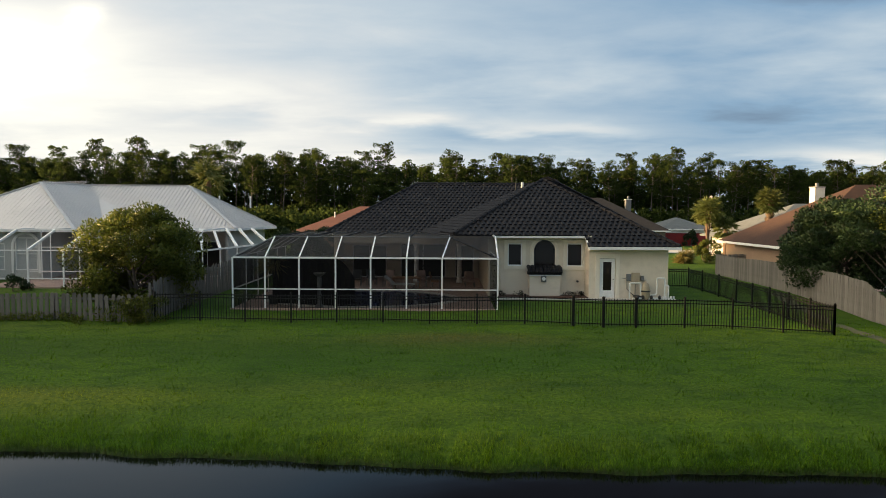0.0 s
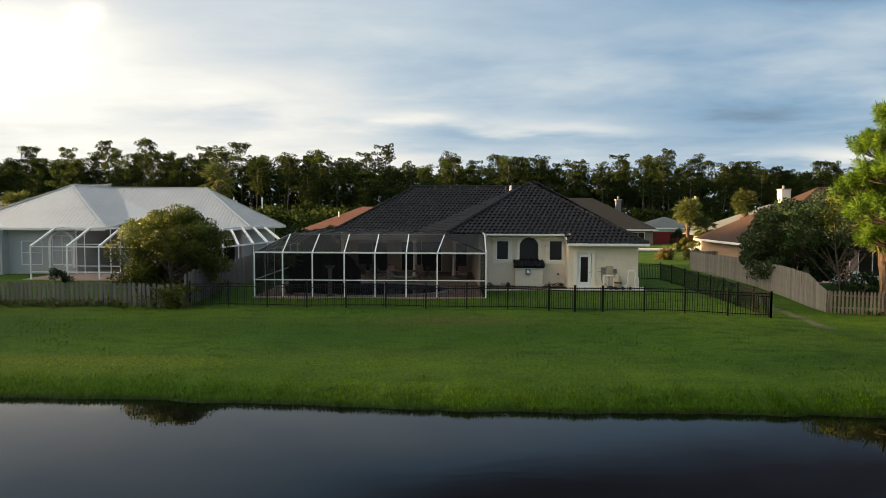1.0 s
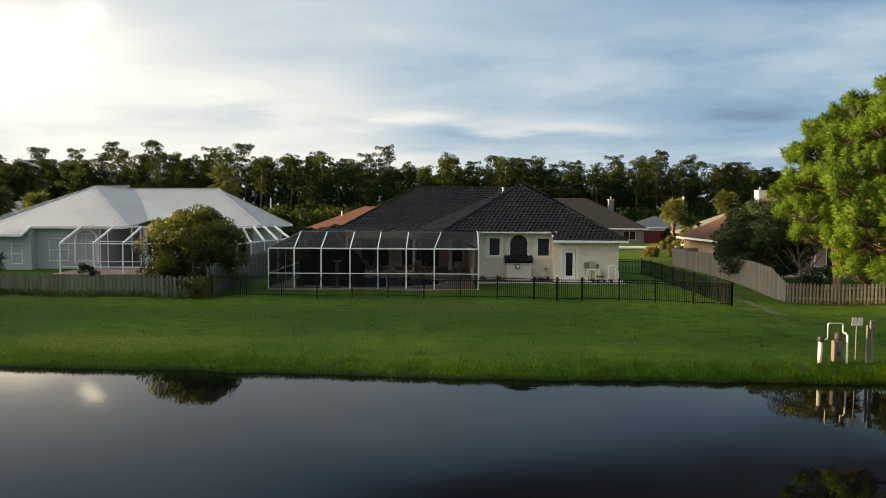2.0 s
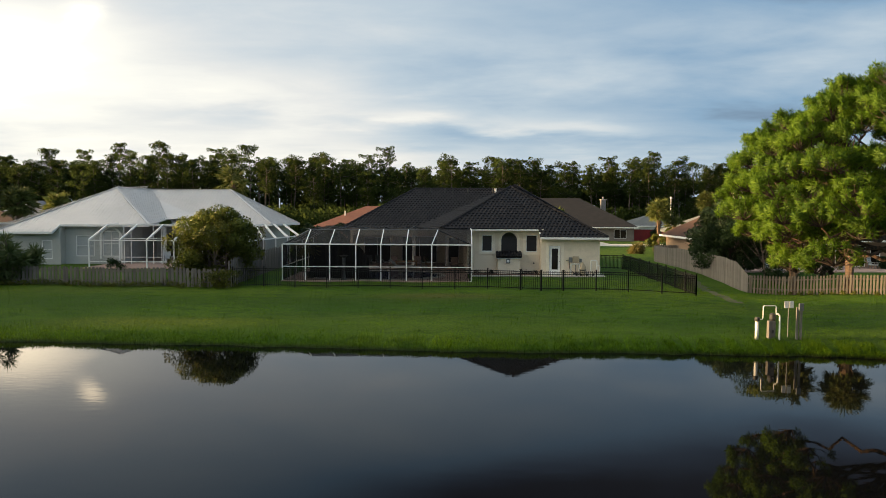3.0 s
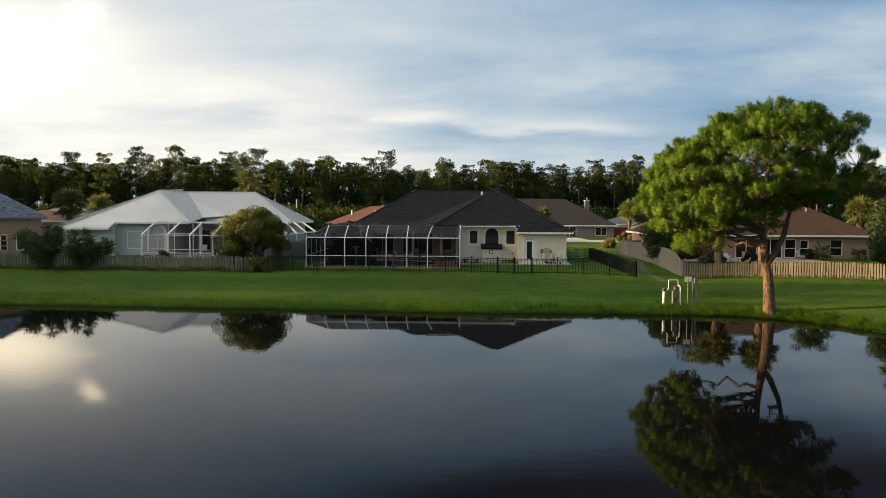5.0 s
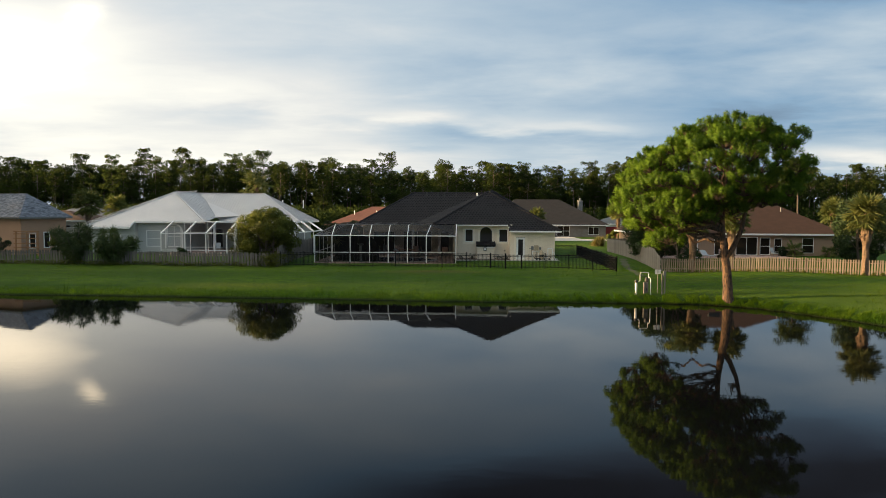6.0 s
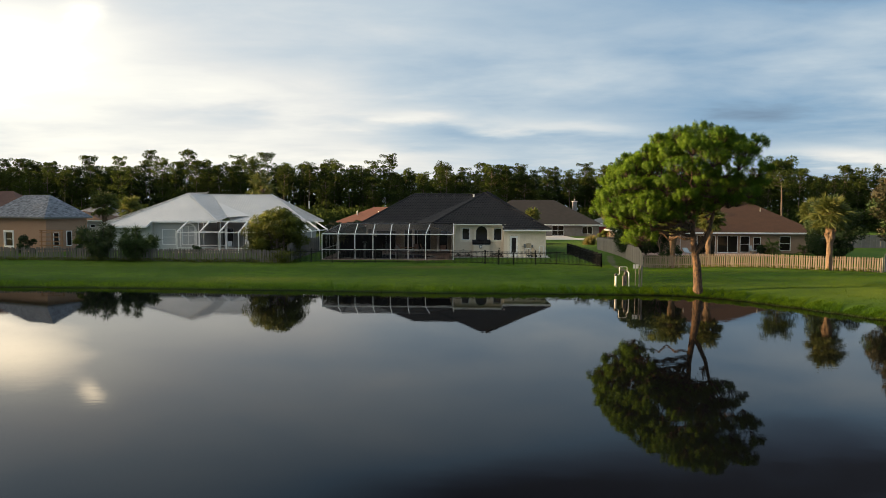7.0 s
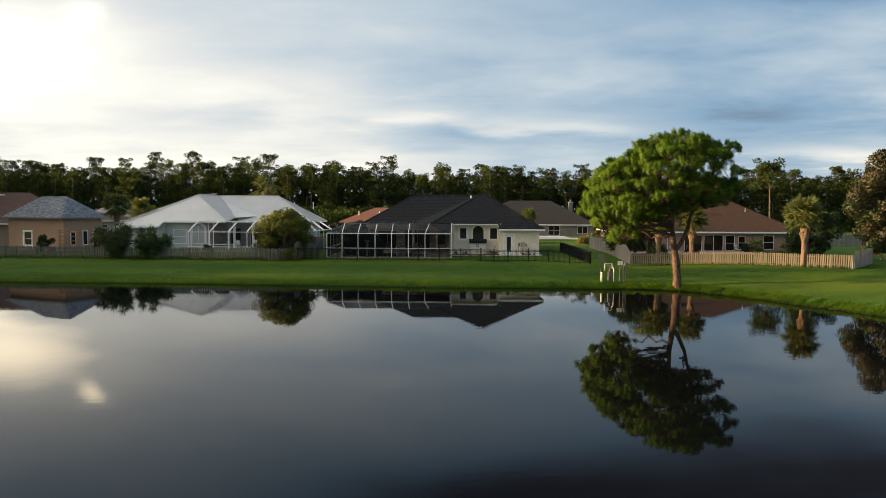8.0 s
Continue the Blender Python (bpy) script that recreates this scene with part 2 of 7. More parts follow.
    if blades:
        geo = N("ShaderNodeNewGeometry")
        c = blend(geo.outputs["Random Per Island"], -1.2, 1.0, (0.020, 0.050, 0.004), c)
        gain = N("ShaderNodeVectorMath")
        gain.operation = "SCALE"
        L(c, gain.inputs[0])
        gain.inputs["Scale"].default_value = 1.7
        c = gain.outputs[0]
    else:
        c = blend(small, 0.25, 0.8, (0.022, 0.054, 0.006), c)
    L(c, bsdf.inputs["Base Color"])
    bsdf.inputs["Roughness"].default_value = 0.9
    bsdf.inputs["Specular IOR Level"].default_value = 0.1
    if blades:
        tl, ms = N("ShaderNodeBsdfTranslucent"), N("ShaderNodeMixShader")
        L(c, tl.inputs[0])
        ms.inputs[0].default_value = 0.5
        L(bsdf.outputs[0], ms.inputs[1])
        L(tl.outputs[0], ms.inputs[2])
        L(ms.outputs[0], nt.nodes["Material Output"].inputs[0])
    else:
        bp = N("ShaderNodeBump")
        bp.inputs["Strength"].default_value, bp.inputs["Distance"].default_value = 0.8, 0.08
        L(small, bp.inputs["Height"])
        L(bp.outputs[0], bsdf.inputs["Normal"])
    return m


def water_material():
    m = bpy.data.materials.new("pond_water")
    m.use_nodes = True
    nt = m.node_tree
    N, L = nt.nodes.new, nt.links.new
    bsdf = nt.nodes["Principled BSDF"]
    bsdf.inputs["Base Color"].default_value = (0.0022, 0.0026, 0.0030, 1)
    bsdf.inputs["Roughness"].default_value = 0.02
    bsdf.inputs["IOR"].default_value = 1.333
    bsdf.inputs["Specular IOR Level"].default_value = 0.27
    tc, mp = N("ShaderNodeTexCoord"), N("ShaderNodeMapping")
    L(tc.outputs["Object"], mp.inputs[0])
    mp.inputs["Scale"].default_value = (0.6, 1.4, 1)
    n, patch = N("ShaderNodeTexNoise"), N("ShaderNodeTexNoise")
    L(mp.outputs[0], n.inputs["Vector"])
    L(tc.outputs["Object"], patch.inputs["Vector"])
    n.inputs["Scale"].default_value, n.inputs["Detail"].default_value = 2.2, 3
    patch.inputs["Scale"].default_value = 0.08
    r = N("ShaderNodeMapRange")
    L(patch.outputs[0], r.inputs[0])
    r.inputs[1].default_value, r.inputs[2].default_value = 0.45, 0.7
    r.inputs[3].default_value, r.inputs[4].default_value = 0.010, 0.035
    bp = N("ShaderNodeBump")
    L(r.outputs[0], bp.inputs["Strength"])
    bp.inputs["Distance"].default_value = 0.05
    L(n.outputs[0], bp.inputs["Height"])
    L(bp.outputs[0], bsdf.inputs["Normal"])
    return m


def glass_material(name, tint=(0.016, 0.013, 0.011), rough=0.05, spec=0.25):
    m = bpy.data.materials.new(name)
    m.use_nodes = True
    bsdf = m.node_tree.nodes["Principled BSDF"]
    bsdf.inputs["Base Color"].default_value = (*tint, 1)
    bsdf.inputs["Roughness"].default_value = rough
    bsdf.inputs["Specular IOR Level"].default_value = spec
    return m


MAT = {
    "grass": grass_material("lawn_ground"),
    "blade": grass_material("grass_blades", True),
    "water": water_material(),
    "pool": glass_material("pool_water", (0.004, 0.014, 0.070), 0.12),
    "glass": glass_material("dark_glass"),
    "stucco": material("cream_stucco", (0.74, 0.65, 0.515), (0.67, 0.585, 0.46), rough=0.9, scale=0.7, fine=60, bump=0.25, wear=(0.42, 0.36, 0.28), wear_amount=0.25),
    "stucco_trim": material("pale_stucco_trim", (0.79, 0.72, 0.59), (0.72, 0.65, 0.53), rough=0.9, fine=60, bump=0.2),
    "stucco_grey": material("grey_stucco", (0.45, 0.455, 0.435), (0.39, 0.40, 0.38), rough=0.9, scale=0.6, fine=60, bump=0.2),
    "stucco_peach": material("peach_stucco", (0.36, 0.225, 0.150), (0.31, 0.195, 0.13), rough=0.9, scale=0.6, fine=60, bump=0.2, wear=(0.30, 0.19, 0.13), wear_amount=0.3),
    "stucco_tan": material("tan_stucco", (0.33, 0.225, 0.155), (0.28, 0.195, 0.135), rough=0.9, scale=0.6, fine=60, bump=0.2),
    "brick_far": material("dull_grey_brick", (0.22, 0.19, 0.17), (0.16, 0.13, 0.115), rough=0.9, scale=2),
    "white": material("white_paint", (0.80, 0.80, 0.78), (0.72, 0.72, 0.70), rough=0.45, scale=1.5, fine=30, bump=0.05),
    "alu_white": material("white_coated_aluminium", (0.78, 0.78, 0.76), (0.70, 0.70, 0.68), rough=0.4, scale=1.5, fine=30, bump=0.03),
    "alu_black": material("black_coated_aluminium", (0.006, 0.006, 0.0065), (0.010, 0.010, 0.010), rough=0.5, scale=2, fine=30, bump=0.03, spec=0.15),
    "tile": material("black_roof_tile", (0.0085, 0.008, 0.0098), (0.017, 0.0165, 0.019), rough=0.7, scale=0.9, fine=70, bump=0.3, vary=0.35, wear=(0.028, 0.028, 0.030), wear_amount=0.4, spec=0.2),
    "metal_roof": material("pale_metal_roof", (0.58, 0.55, 0.525), (0.50, 0.48, 0.465), rough=0.42, scale=0.5, fine=12, bump=0.02, spec=0.5),
    "shingle_brown": material("brown_shingle", (0.066, 0.036, 0.024), (0.050, 0.029, 0.020), spec=0.2, rough=0.9, scale=1.2, fine=9, bump=0.5, stretch=(1, 1, 3)),
    "shingle_grey": material("grey_shingle", (0.070, 0.078, 0.092), (0.190, 0.205, 0.235), rough=0.95, scale=2.2, fine=7, bump=0.6, spread=0.35, spec=0.2, stretch=(1, 1, 3)),
    "shingle_dark": material("dark_grey_shingle", (0.020, 0.019, 0.019), (0.029, 0.027, 0.026), spec=0.2, rough=0.9, scale=1.2, fine=9, bump=0.5, stretch=(1, 1, 3)),
    "shingle_russet": material("russet_shingle", (0.125, 0.072, 0.058), (0.095, 0.055, 0.045), spec=0.2, rough=0.9, scale=1.2, fine=9, bump=0.5, stretch=(1, 1, 3)),
    "shingle_slate": material("dull_slate_shingle", (0.100, 0.110, 0.112), (0.128, 0.138, 0.138), spec=0.2, rough=0.9, scale=1.2, fine=9, bump=0.4, stretch=(1, 1, 3)),
    "shingle_red": material("terracotta_shingle", (0.165, 0.062, 0.038), (0.125, 0.046, 0.028), rough=0.9, scale=1.2, fine=9, bump=0.5, stretch=(1, 1, 3)),
    "screen": material("dark_insect_screen", (0.008, 0.008, 0.009), (0.012, 0.012, 0.012), rough=0.9, bump=0, transparent=0.67, spec=0.05),
    # cage roof mesh: the sky's sheen is put into a greyer colour
    "screen_roof": material("sky_greyed_insect_screen", (0.030, 0.031, 0.033), (0.04, 0.041, 0.043), rough=0.9, bump=0, transparent=0.56, spec=0.1),
    "screen_pale": material("pale_insect_screen", (0.050, 0.052, 0.056), (0.04, 0.042, 0.046), rough=0.9, bump=0, transparent=0.84, spec=0.1),
    "blind": material("pale_window_blind", (0.42, 0.44, 0.44), (0.36, 0.38, 0.38), rough=0.35, scale=2, fine=20, bump=0.05, stretch=(1, 1, 12)),
    "wood_grey": material("weathered_grey_wood", (0.135, 0.124, 0.113), (0.075, 0.069, 0.063), rough=0.9, scale=1.5, fine=14, bump=0.4, stretch=(4, 4, 0.6), vary=0.5),
    "wood_silver": material("silvered_board", (0.215, 0.200, 0.178), (0.110, 0.103, 0.093), rough=0.9, scale=1.2, fine=14, bump=0.35, stretch=(4, 4, 0.5), vary=0.45, wear=(0.07, 0.064, 0.055), wear_amount=0.5),
    "wood_pale": material("sun_bleached_wood", (0.180, 0.152, 0.118), (0.095, 0.080, 0.064), rough=0.9, scale=1.5, fine=14, bump=0.4, stretch=(4, 4, 0.6), vary=0.4),
    "wood_brown": material("brown_timber", (0.30, 0.15, 0.07), (0.22, 0.11, 0.05), rough=0.8, scale=2, fine=20, bump=0.3),
    "paver": material("pinkish_pool_paver", (0.36, 0.25, 0.21), (0.28, 0.19, 0.16), rough=0.85, scale=2, fine=20, bump=0.3),
    "concrete": material("pale_concrete", (0.48, 0.45, 0.40), (0.40, 0.37, 0.33), rough=0.9, scale=1.5, fine=30, bump=0.3),
    "mulch": material("red_brown_mulch", (0.12, 0.055, 0.035), (0.07, 0.035, 0.025), rough=1.0, scale=6, fine=30, bump=0.8),
    "dirt": material("worn_sandy_dirt", (0.060, 0.056, 0.030), (0.034, 0.055, 0.010), rough=1.0, scale=2, fine=20, bump=0.5),
    "dark_room": material("dim_room", (0.035, 0.030, 0.027), (0.05, 0.042, 0.036), rough=0.9, scale=1, fine=10, bump=0),
    "bark": material("reddish_pine_bark", (0.128, 0.076, 0.046), (0.032, 0.023, 0.018), rough=0.95, scale=7, fine=20, bump=1.0, spread=0.22, stretch=(1.3, 1.3, 0.45), bump_distance=0.08),
    "bark_dark": material("grey_brown_bark", (0.105, 0.085, 0.070), (0.06, 0.05, 0.042), rough=0.95, scale=3, fine=14, bump=0.8, stretch=(1.5, 1.5, 0.5), bump_distance=0.05),
    "palm_bark": material("palm_trunk_bark", (0.17, 0.112, 0.072), (0.085, 0.058, 0.040), rough=0.95, scale=4, fine=12, bump=0.9, stretch=(1, 1, 3), bump_distance=0.05),
    "pvc": material("white_pvc", (0.78, 0.77, 0.74), (0.68, 0.67, 0.63), rough=0.4, scale=3, fine=20, bump=0.02),
    "plastic_tan": material("tan_plastic", (0.40, 0.33, 0.22), (0.33, 0.27, 0.18), rough=0.5, scale=3, bump=0.03),
    "box_grey": material("grey_painted_metal", (0.16, 0.165, 0.165), (0.11, 0.115, 0.115), rough=0.5, scale=3, bump=0.03),
    "black": material("black_plastic", (0.014, 0.014, 0.015), (0.022, 0.022, 0.022), rough=0.5, scale=3, bump=0.05),
    "red_paint": material("dark_red_paint", (0.30, 0.022, 0.025), (0.22, 0.018, 0.02), rough=0.7, scale=1, bump=0.1),
    "cushion": material("faded_cushion_fabric", (0.34, 0.24, 0.21), (0.26, 0.18, 0.16), rough=0.95, scale=3, fine=50, bump=0.2),
    "twig": material("dark_twig_bark", (0.045, 0.030, 0.020), (0.030, 0.022, 0.016), rough=0.95, scale=4, fine=16, bump=0.3),
    "pine": leaf_material("bright_pine_needles", (0.018, 0.056, 0.004), (0.118, 0.208, 0.010), glow=0.45),
    "pine_far": leaf_material("far_pine_needles", (0.024, 0.040, 0.012), (0.058, 0.082, 0.020), 0.9, 0.5, 0.3, 0.05),
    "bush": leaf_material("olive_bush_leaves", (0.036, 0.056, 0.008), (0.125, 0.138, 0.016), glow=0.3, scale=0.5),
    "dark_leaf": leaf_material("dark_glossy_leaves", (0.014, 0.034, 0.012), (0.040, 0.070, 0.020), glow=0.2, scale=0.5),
    # lit leaves for upper clumps, the sun put into their colour
    "sunlit_leaf": leaf_material("sunlit_yellow_green_leaves", (0.070, 0.112, 0.016), (0.180, 0.200, 0.030), glow=0.4, scale=0.6),
    "rust_leaf": leaf_material("brownish_magnolia_leaves", (0.014, 0.022, 0.009), (0.042, 0.034, 0.017), glow=0.12, scale=0.6),
    "palm_leaf": leaf_material("palm_fronds", (0.052, 0.085, 0.018), (0.145, 0.155, 0.038), glow=0.25, scale=0.6),
    "yucca": leaf_material("sword_leaves", (0.030, 0.055, 0.018), (0.085, 0.110, 0.035), glow=0.2, scale=0.8),
    "straw": leaf_material("tall_yellow_grass", (0.12, 0.125, 0.035), (0.26, 0.21, 0.07), glow=0.3, scale=0.8),
}


# ---- building helpers ----
def thing(name, at=(0, 0, 0), label="", category="", group="", kind=""):
    """An Empty at the base of a thing; its parts become its children."""
    ob = new(name)
    ob.empty_display_size = 0.2
    ob.location = at
    return tagged(ob, label, category, group, kind)


def link(name, mesh, mat, parent=None, label=""):
    if mat is not None and not mesh.materials:
        mesh.materials.append(MAT[mat])
    ob = new(name, mesh)
    if parent is not None:
        ob.parent = parent
        if parent.type == "EMPTY":
            ob.matrix_parent_inverse = Matrix.Translation(parent.location).inverted()
    return tagged(ob, label)


def part(name, bm, mat, parent=None, label="", smooth=False):
    """Links a bmesh, in world places, as one mesh object under a thing or under a part."""
    mesh = bpy.data.meshes.new(name)
    bm.normal_update()
    bm.to_mesh(mesh)
    bm.free()
    if smooth:
        mesh.shade_smooth()
    return link(name, mesh, mat, parent, label)


def soup(name, verts, faces, mat, parent=None, label="", smooth=False):
    mesh = bpy.data.meshes.new(name)
    mesh.from_pydata([tuple(v) for v in verts], [], faces)
    mesh.update()
    if smooth:
        mesh.shade_smooth()
    return link(name, mesh, mat, parent, label)


def box(bm, a, b, bevel=0.0):
    """A box from corner a to corner b."""
    a, b = [min(p, q) for p, q in zip(a, b)], [max(p, q) for p, q in zip(a, b)]
    r = bmesh.ops.create_cube(bm, size=1.0)
    vs = r["verts"]
    for v in vs:
        v.co = Vector([lo + (c + 0.5) * (hi - lo) for c, lo, hi in zip(v.co, a, b)])
    if bevel:
        es = list({e for v in vs for e in v.link_edges})
        bmesh.ops.bevel(bm, geom=es, offset=bevel, segments=1, affect="EDGES")
    return bm


def boxed(a, b, bevel=0.0):
    return box(bmesh.new(), a, b, bevel)


def beam(bm, p, q, w, h=None, up=(0, 0, 1)):
    """A bar of w x h from p to q."""
    p, q, h = Vector(p), Vector(q), h or w
    d = (q - p).normalized()
    side = d.cross(Vector(up))
    side = side.normalized() if side.length > 1e-4 else Vector((1, 0, 0))
    top = side.cross(d).normalized()
    ring = [side * sx * w / 2 + top * sz * h / 2 for sx, sz in ((-1, -1), (1, -1), (1, 1), (-1, 1))]
    a, b = [bm.verts.new(p + r) for r in ring], [bm.verts.new(q + r) for r in ring]
    for i in range(4):
        j = (i + 1) % 4
        bm.faces.new((a[i], a[j], b[j], b[i]))
    bm.faces.new(a[::-1])
    bm.faces.new(b)
    return bm


def beamed(p, q, w, h=None, up=(0, 0, 1)):
    return beam(bmesh.new(), p, q, w, h, up)


def tube(bm, points, radii, sides=8, cap=True):
    """A round bar along a line of points."""
    pts = [Vector(p) for p in points]
    radii = radii if isinstance(radii, (list, tuple)) else [radii] * len(pts)
    rings, side = [], None
    for i, p in enumerate(pts):
        d = (pts[min(i + 1, len(pts) - 1)] - pts[max(i - 1, 0)]).normalized()
        if side is None:
            side = d.cross(Vector((0, 0, 1)))
            side = side if side.length > 0.3 else Vector((1, 0, 0))
        side = (side - d * side.dot(d)).normalized()
        up = side.cross(d)
        rings.append([bm.verts.new(p + (side * math.cos(a) + up * math.sin(a)) * radii[i]) for a in [2 * math.pi * k / sides for k in range(sides)]])
    for r, s in zip(rings, rings[1:]):
        for k in range(sides):
            bm.faces.new((r[k], r[(k + 1) % sides], s[(k + 1) % sides], s[k]))
    if cap:
        bm.faces.new(rings[0][::-1])
        bm.faces.new(rings[-1])
    return bm


def tubed(points, radii, sides=8):
    return tube(bmesh.new(), points, radii, sides)


def lathe(profile, at=(0, 0, 0), sides=16):
    """A turned shape: profile of (radius, height)."""
    bm = bmesh.new()
    rings = [[bm.verts.new((at[0] + r * math.cos(2 * math.pi * k / sides), at[1] + r * math.sin(2 * math.pi * k / sides), at[2] + z)) for k in range(sides)] for r, z in profile]
    for r, s in zip(rings, rings[1:]):
        for k in range(sides):
            bm.faces.new((r[k], r[(k + 1) % sides], s[(k + 1) % sides], s[k]))
    bm.faces.new(rings[0][::-1])
    bm.faces.new(rings[-1])
    return bm


def slab_faces(polys, depth):
    """Sloping faces made into a shell: each polygon and a copy lowered by depth, with sides."""
    bm = bmesh.new()
    for poly in polys:
        top = [bm.verts.new(p) for p in poly]
        low = [bm.verts.new((p[0], p[1], p[2] - depth)) for p in poly]
        bm.faces.new(top)
        bm.faces.new(low[::-1])
        for i in range(len(poly)):
            j = (i + 1) % len(poly)
            bm.faces.new((top[j], top[i], low[i], low[j]))
    bmesh.ops.remove_doubles(bm, verts=bm.verts, dist=0.004)
    bmesh.ops.recalc_face_normals(bm, faces=bm.faces)
    return bm


def wall_panel(bm, x0, x1, z0, z1, y0, y1, holes=()):
    """A wall facing -y, y0 to y1 thick, with real openings, in one piece. holes: (x0, x1, z0, z1)."""
    xs = sorted({x0, x1, *[h[0] for h in holes], *[h[1] for h in holes]})
    zs = sorted({z0, z1, *[h[2] for h in holes], *[h[3] for h in holes]})

    def solid(i, k):
        if not (0 <= i < len(xs) - 1 and 0 <= k < len(zs) - 1):
            return False
        mx, mz = (xs[i] + xs[i + 1]) / 2, (zs[k] + zs[k + 1]) / 2
        return not any(h[0] < mx < h[1] and h[2] < mz < h[3] for h in holes)

    verts = {}

    def v(i, j, k):
        if (i, j, k) not in verts:
            verts[i, j, k] = bm.verts.new((xs[i], (y0, y1)[j], zs[k]))
        return verts[i, j, k]

    for i in range(len(xs) - 1):
        for k in range(len(zs) - 1):
            if not solid(i, k):
                continue
            bm.faces.new((v(i, 0, k), v(i + 1, 0, k), v(i + 1, 0, k + 1), v(i, 0, k + 1)))
            bm.faces.new((v(i, 1, k + 1), v(i + 1, 1, k + 1), v(i + 1, 1, k), v(i, 1, k)))
            if not solid(i - 1, k):
                bm.faces.new((v(i, 0, k), v(i, 0, k + 1), v(i, 1, k + 1), v(i, 1, k)))
            if not solid(i + 1, k):
                bm.faces.new((v(i + 1, 0, k + 1), v(i + 1, 0, k), v(i + 1, 1, k), v(i + 1, 1, k + 1)))
            if not solid(i, k - 1):
                bm.faces.new((v(i + 1, 0, k), v(i, 0, k), v(i, 1, k), v(i + 1, 1, k)))
            if not solid(i, k + 1):
                bm.faces.new((v(i, 0, k + 1), v(i + 1, 0, k + 1), v(i + 1, 1, k + 1), v(i, 1, k + 1)))
    return bm


# ---- pond and ground ----
SHORE = [(-58, 18.8), (-42, 17.6), (-30, 17.1), (-20, 16.6), (-10, 16.0), (0, 15.0), (8, 14.7), (14, 14.5), (18, 13.9), (20.3, 12.6),
         (22, 10.6), (23.6, 8.0), (25.4, 4.6), (27.2, 1.0), (30, -6), (34, -20), (36, -45), (20, -72), (-20, -80), (-48, -68), (-60, -30), (-62, 6)]


def shore_curve(steps=8):
    """The pond's edge as a smooth closed line."""
    n, out = len(SHORE), []
    P = [Vector((*p, 0)) for p in SHORE]
    for i in range(n):
        a, b, c, d = P[i - 1], P[i], P[(i + 1) % n], P[(i + 2) % n]
        for k in range(steps):
            t = k / steps
            out.append(0.5 * ((2 * b) + (c - a) * t + (2 * a - 5 * b + 4 * c - d) * t * t + (3 * b - a - 3 * c + d) * t ** 3))
    return np.array([(p.x, p.y) for p in out])


EDGE = shore_curve(16)
_k = np.arange(len(EDGE))
EDGE = EDGE + 0.10 * np.column_stack([np.sin(_k * 0.9 + 2 * np.sin(_k * 0.23)), np.sin(_k * 0.61 + 1.7 * np.sin(_k * 0.37)) + 0.5 * np.sin(_k * 1.9)])


def shore_distance(px, py):
    """Metres from the pond's edge; negative inside it."""
    q = np.stack([px, py], -1)
    best = np.full(px.shape, 1e9)
    inside = np.zeros(px.shape, bool)
    for a, b in zip(EDGE, np.roll(EDGE, -1, 0)):
        ab = b - a
        t = np.clip(((q - a) @ ab) / max(ab @ ab, 1e-9), 0, 1)
        d = np.linalg.norm(q - a - t[..., None] * ab, axis=-1)
        best = np.minimum(best, d)
        cross = (a[1] > q[..., 1]) != (b[1] > q[..., 1])
        with np.errstate(divide="ignore", invalid="ignore"):
            xi = (b[0] - a[0]) * (q[..., 1] - a[1]) / (b[1] - a[1]) + a[0]
        inside ^= cross & (q[..., 0] < xi)
    return np.where(inside, -best, best)


def ground_height(px, py):
    px, py = np.asarray(px, float), np.asarray(py, float)
    d = shore_distance(px, py)
    z = np.interp(d, [-8, -1.5, 0, 0.5, 1.2, 3, 7, 13, 20], [-1.6, -0.5, -0.02, 0.20, 0.38, 0.55, 0.75, 1.0, 1.05])
    swale = 0.50 * np.exp(-(((px - 21.5) / 5.0) ** 2 + ((py - 30) / 8.0) ** 2))
    z = z - swale * np.clip((d - 2) / 6, 0, 1)
    bumps = 0.03 * np.sin(px * 0.9 + 1.3 * np.sin(py * 0.5)) * np.sin(py * 0.8 + 0.7) * np.clip(d / 4, 0, 1)
    return z + bumps


def axis(spans):
    return np.unique(np.concatenate([np.linspace(a, b, n) for a, b, n in spans]))


GROUND = {}


def on_ground(px, py):
    """Heights on the ground's mesh, between its corners."""
    xs, ys, z = GROUND["xs"], GROUND["ys"], GROUND["z"]
    i, j = np.clip(np.searchsorted(xs, px) - 1, 0, len(xs) - 2), np.clip(np.searchsorted(ys, py) - 1, 0, len(ys) - 2)
    u, v = (px - xs[i]) / (xs[i + 1] - xs[i]), (py - ys[j]) / (ys[j + 1] - ys[j])
    return (z[j, i] * (1 - u) + z[j, i + 1] * u) * (1 - v) + (z[j + 1, i] * (1 - u) + z[j + 1, i + 1] * u) * v


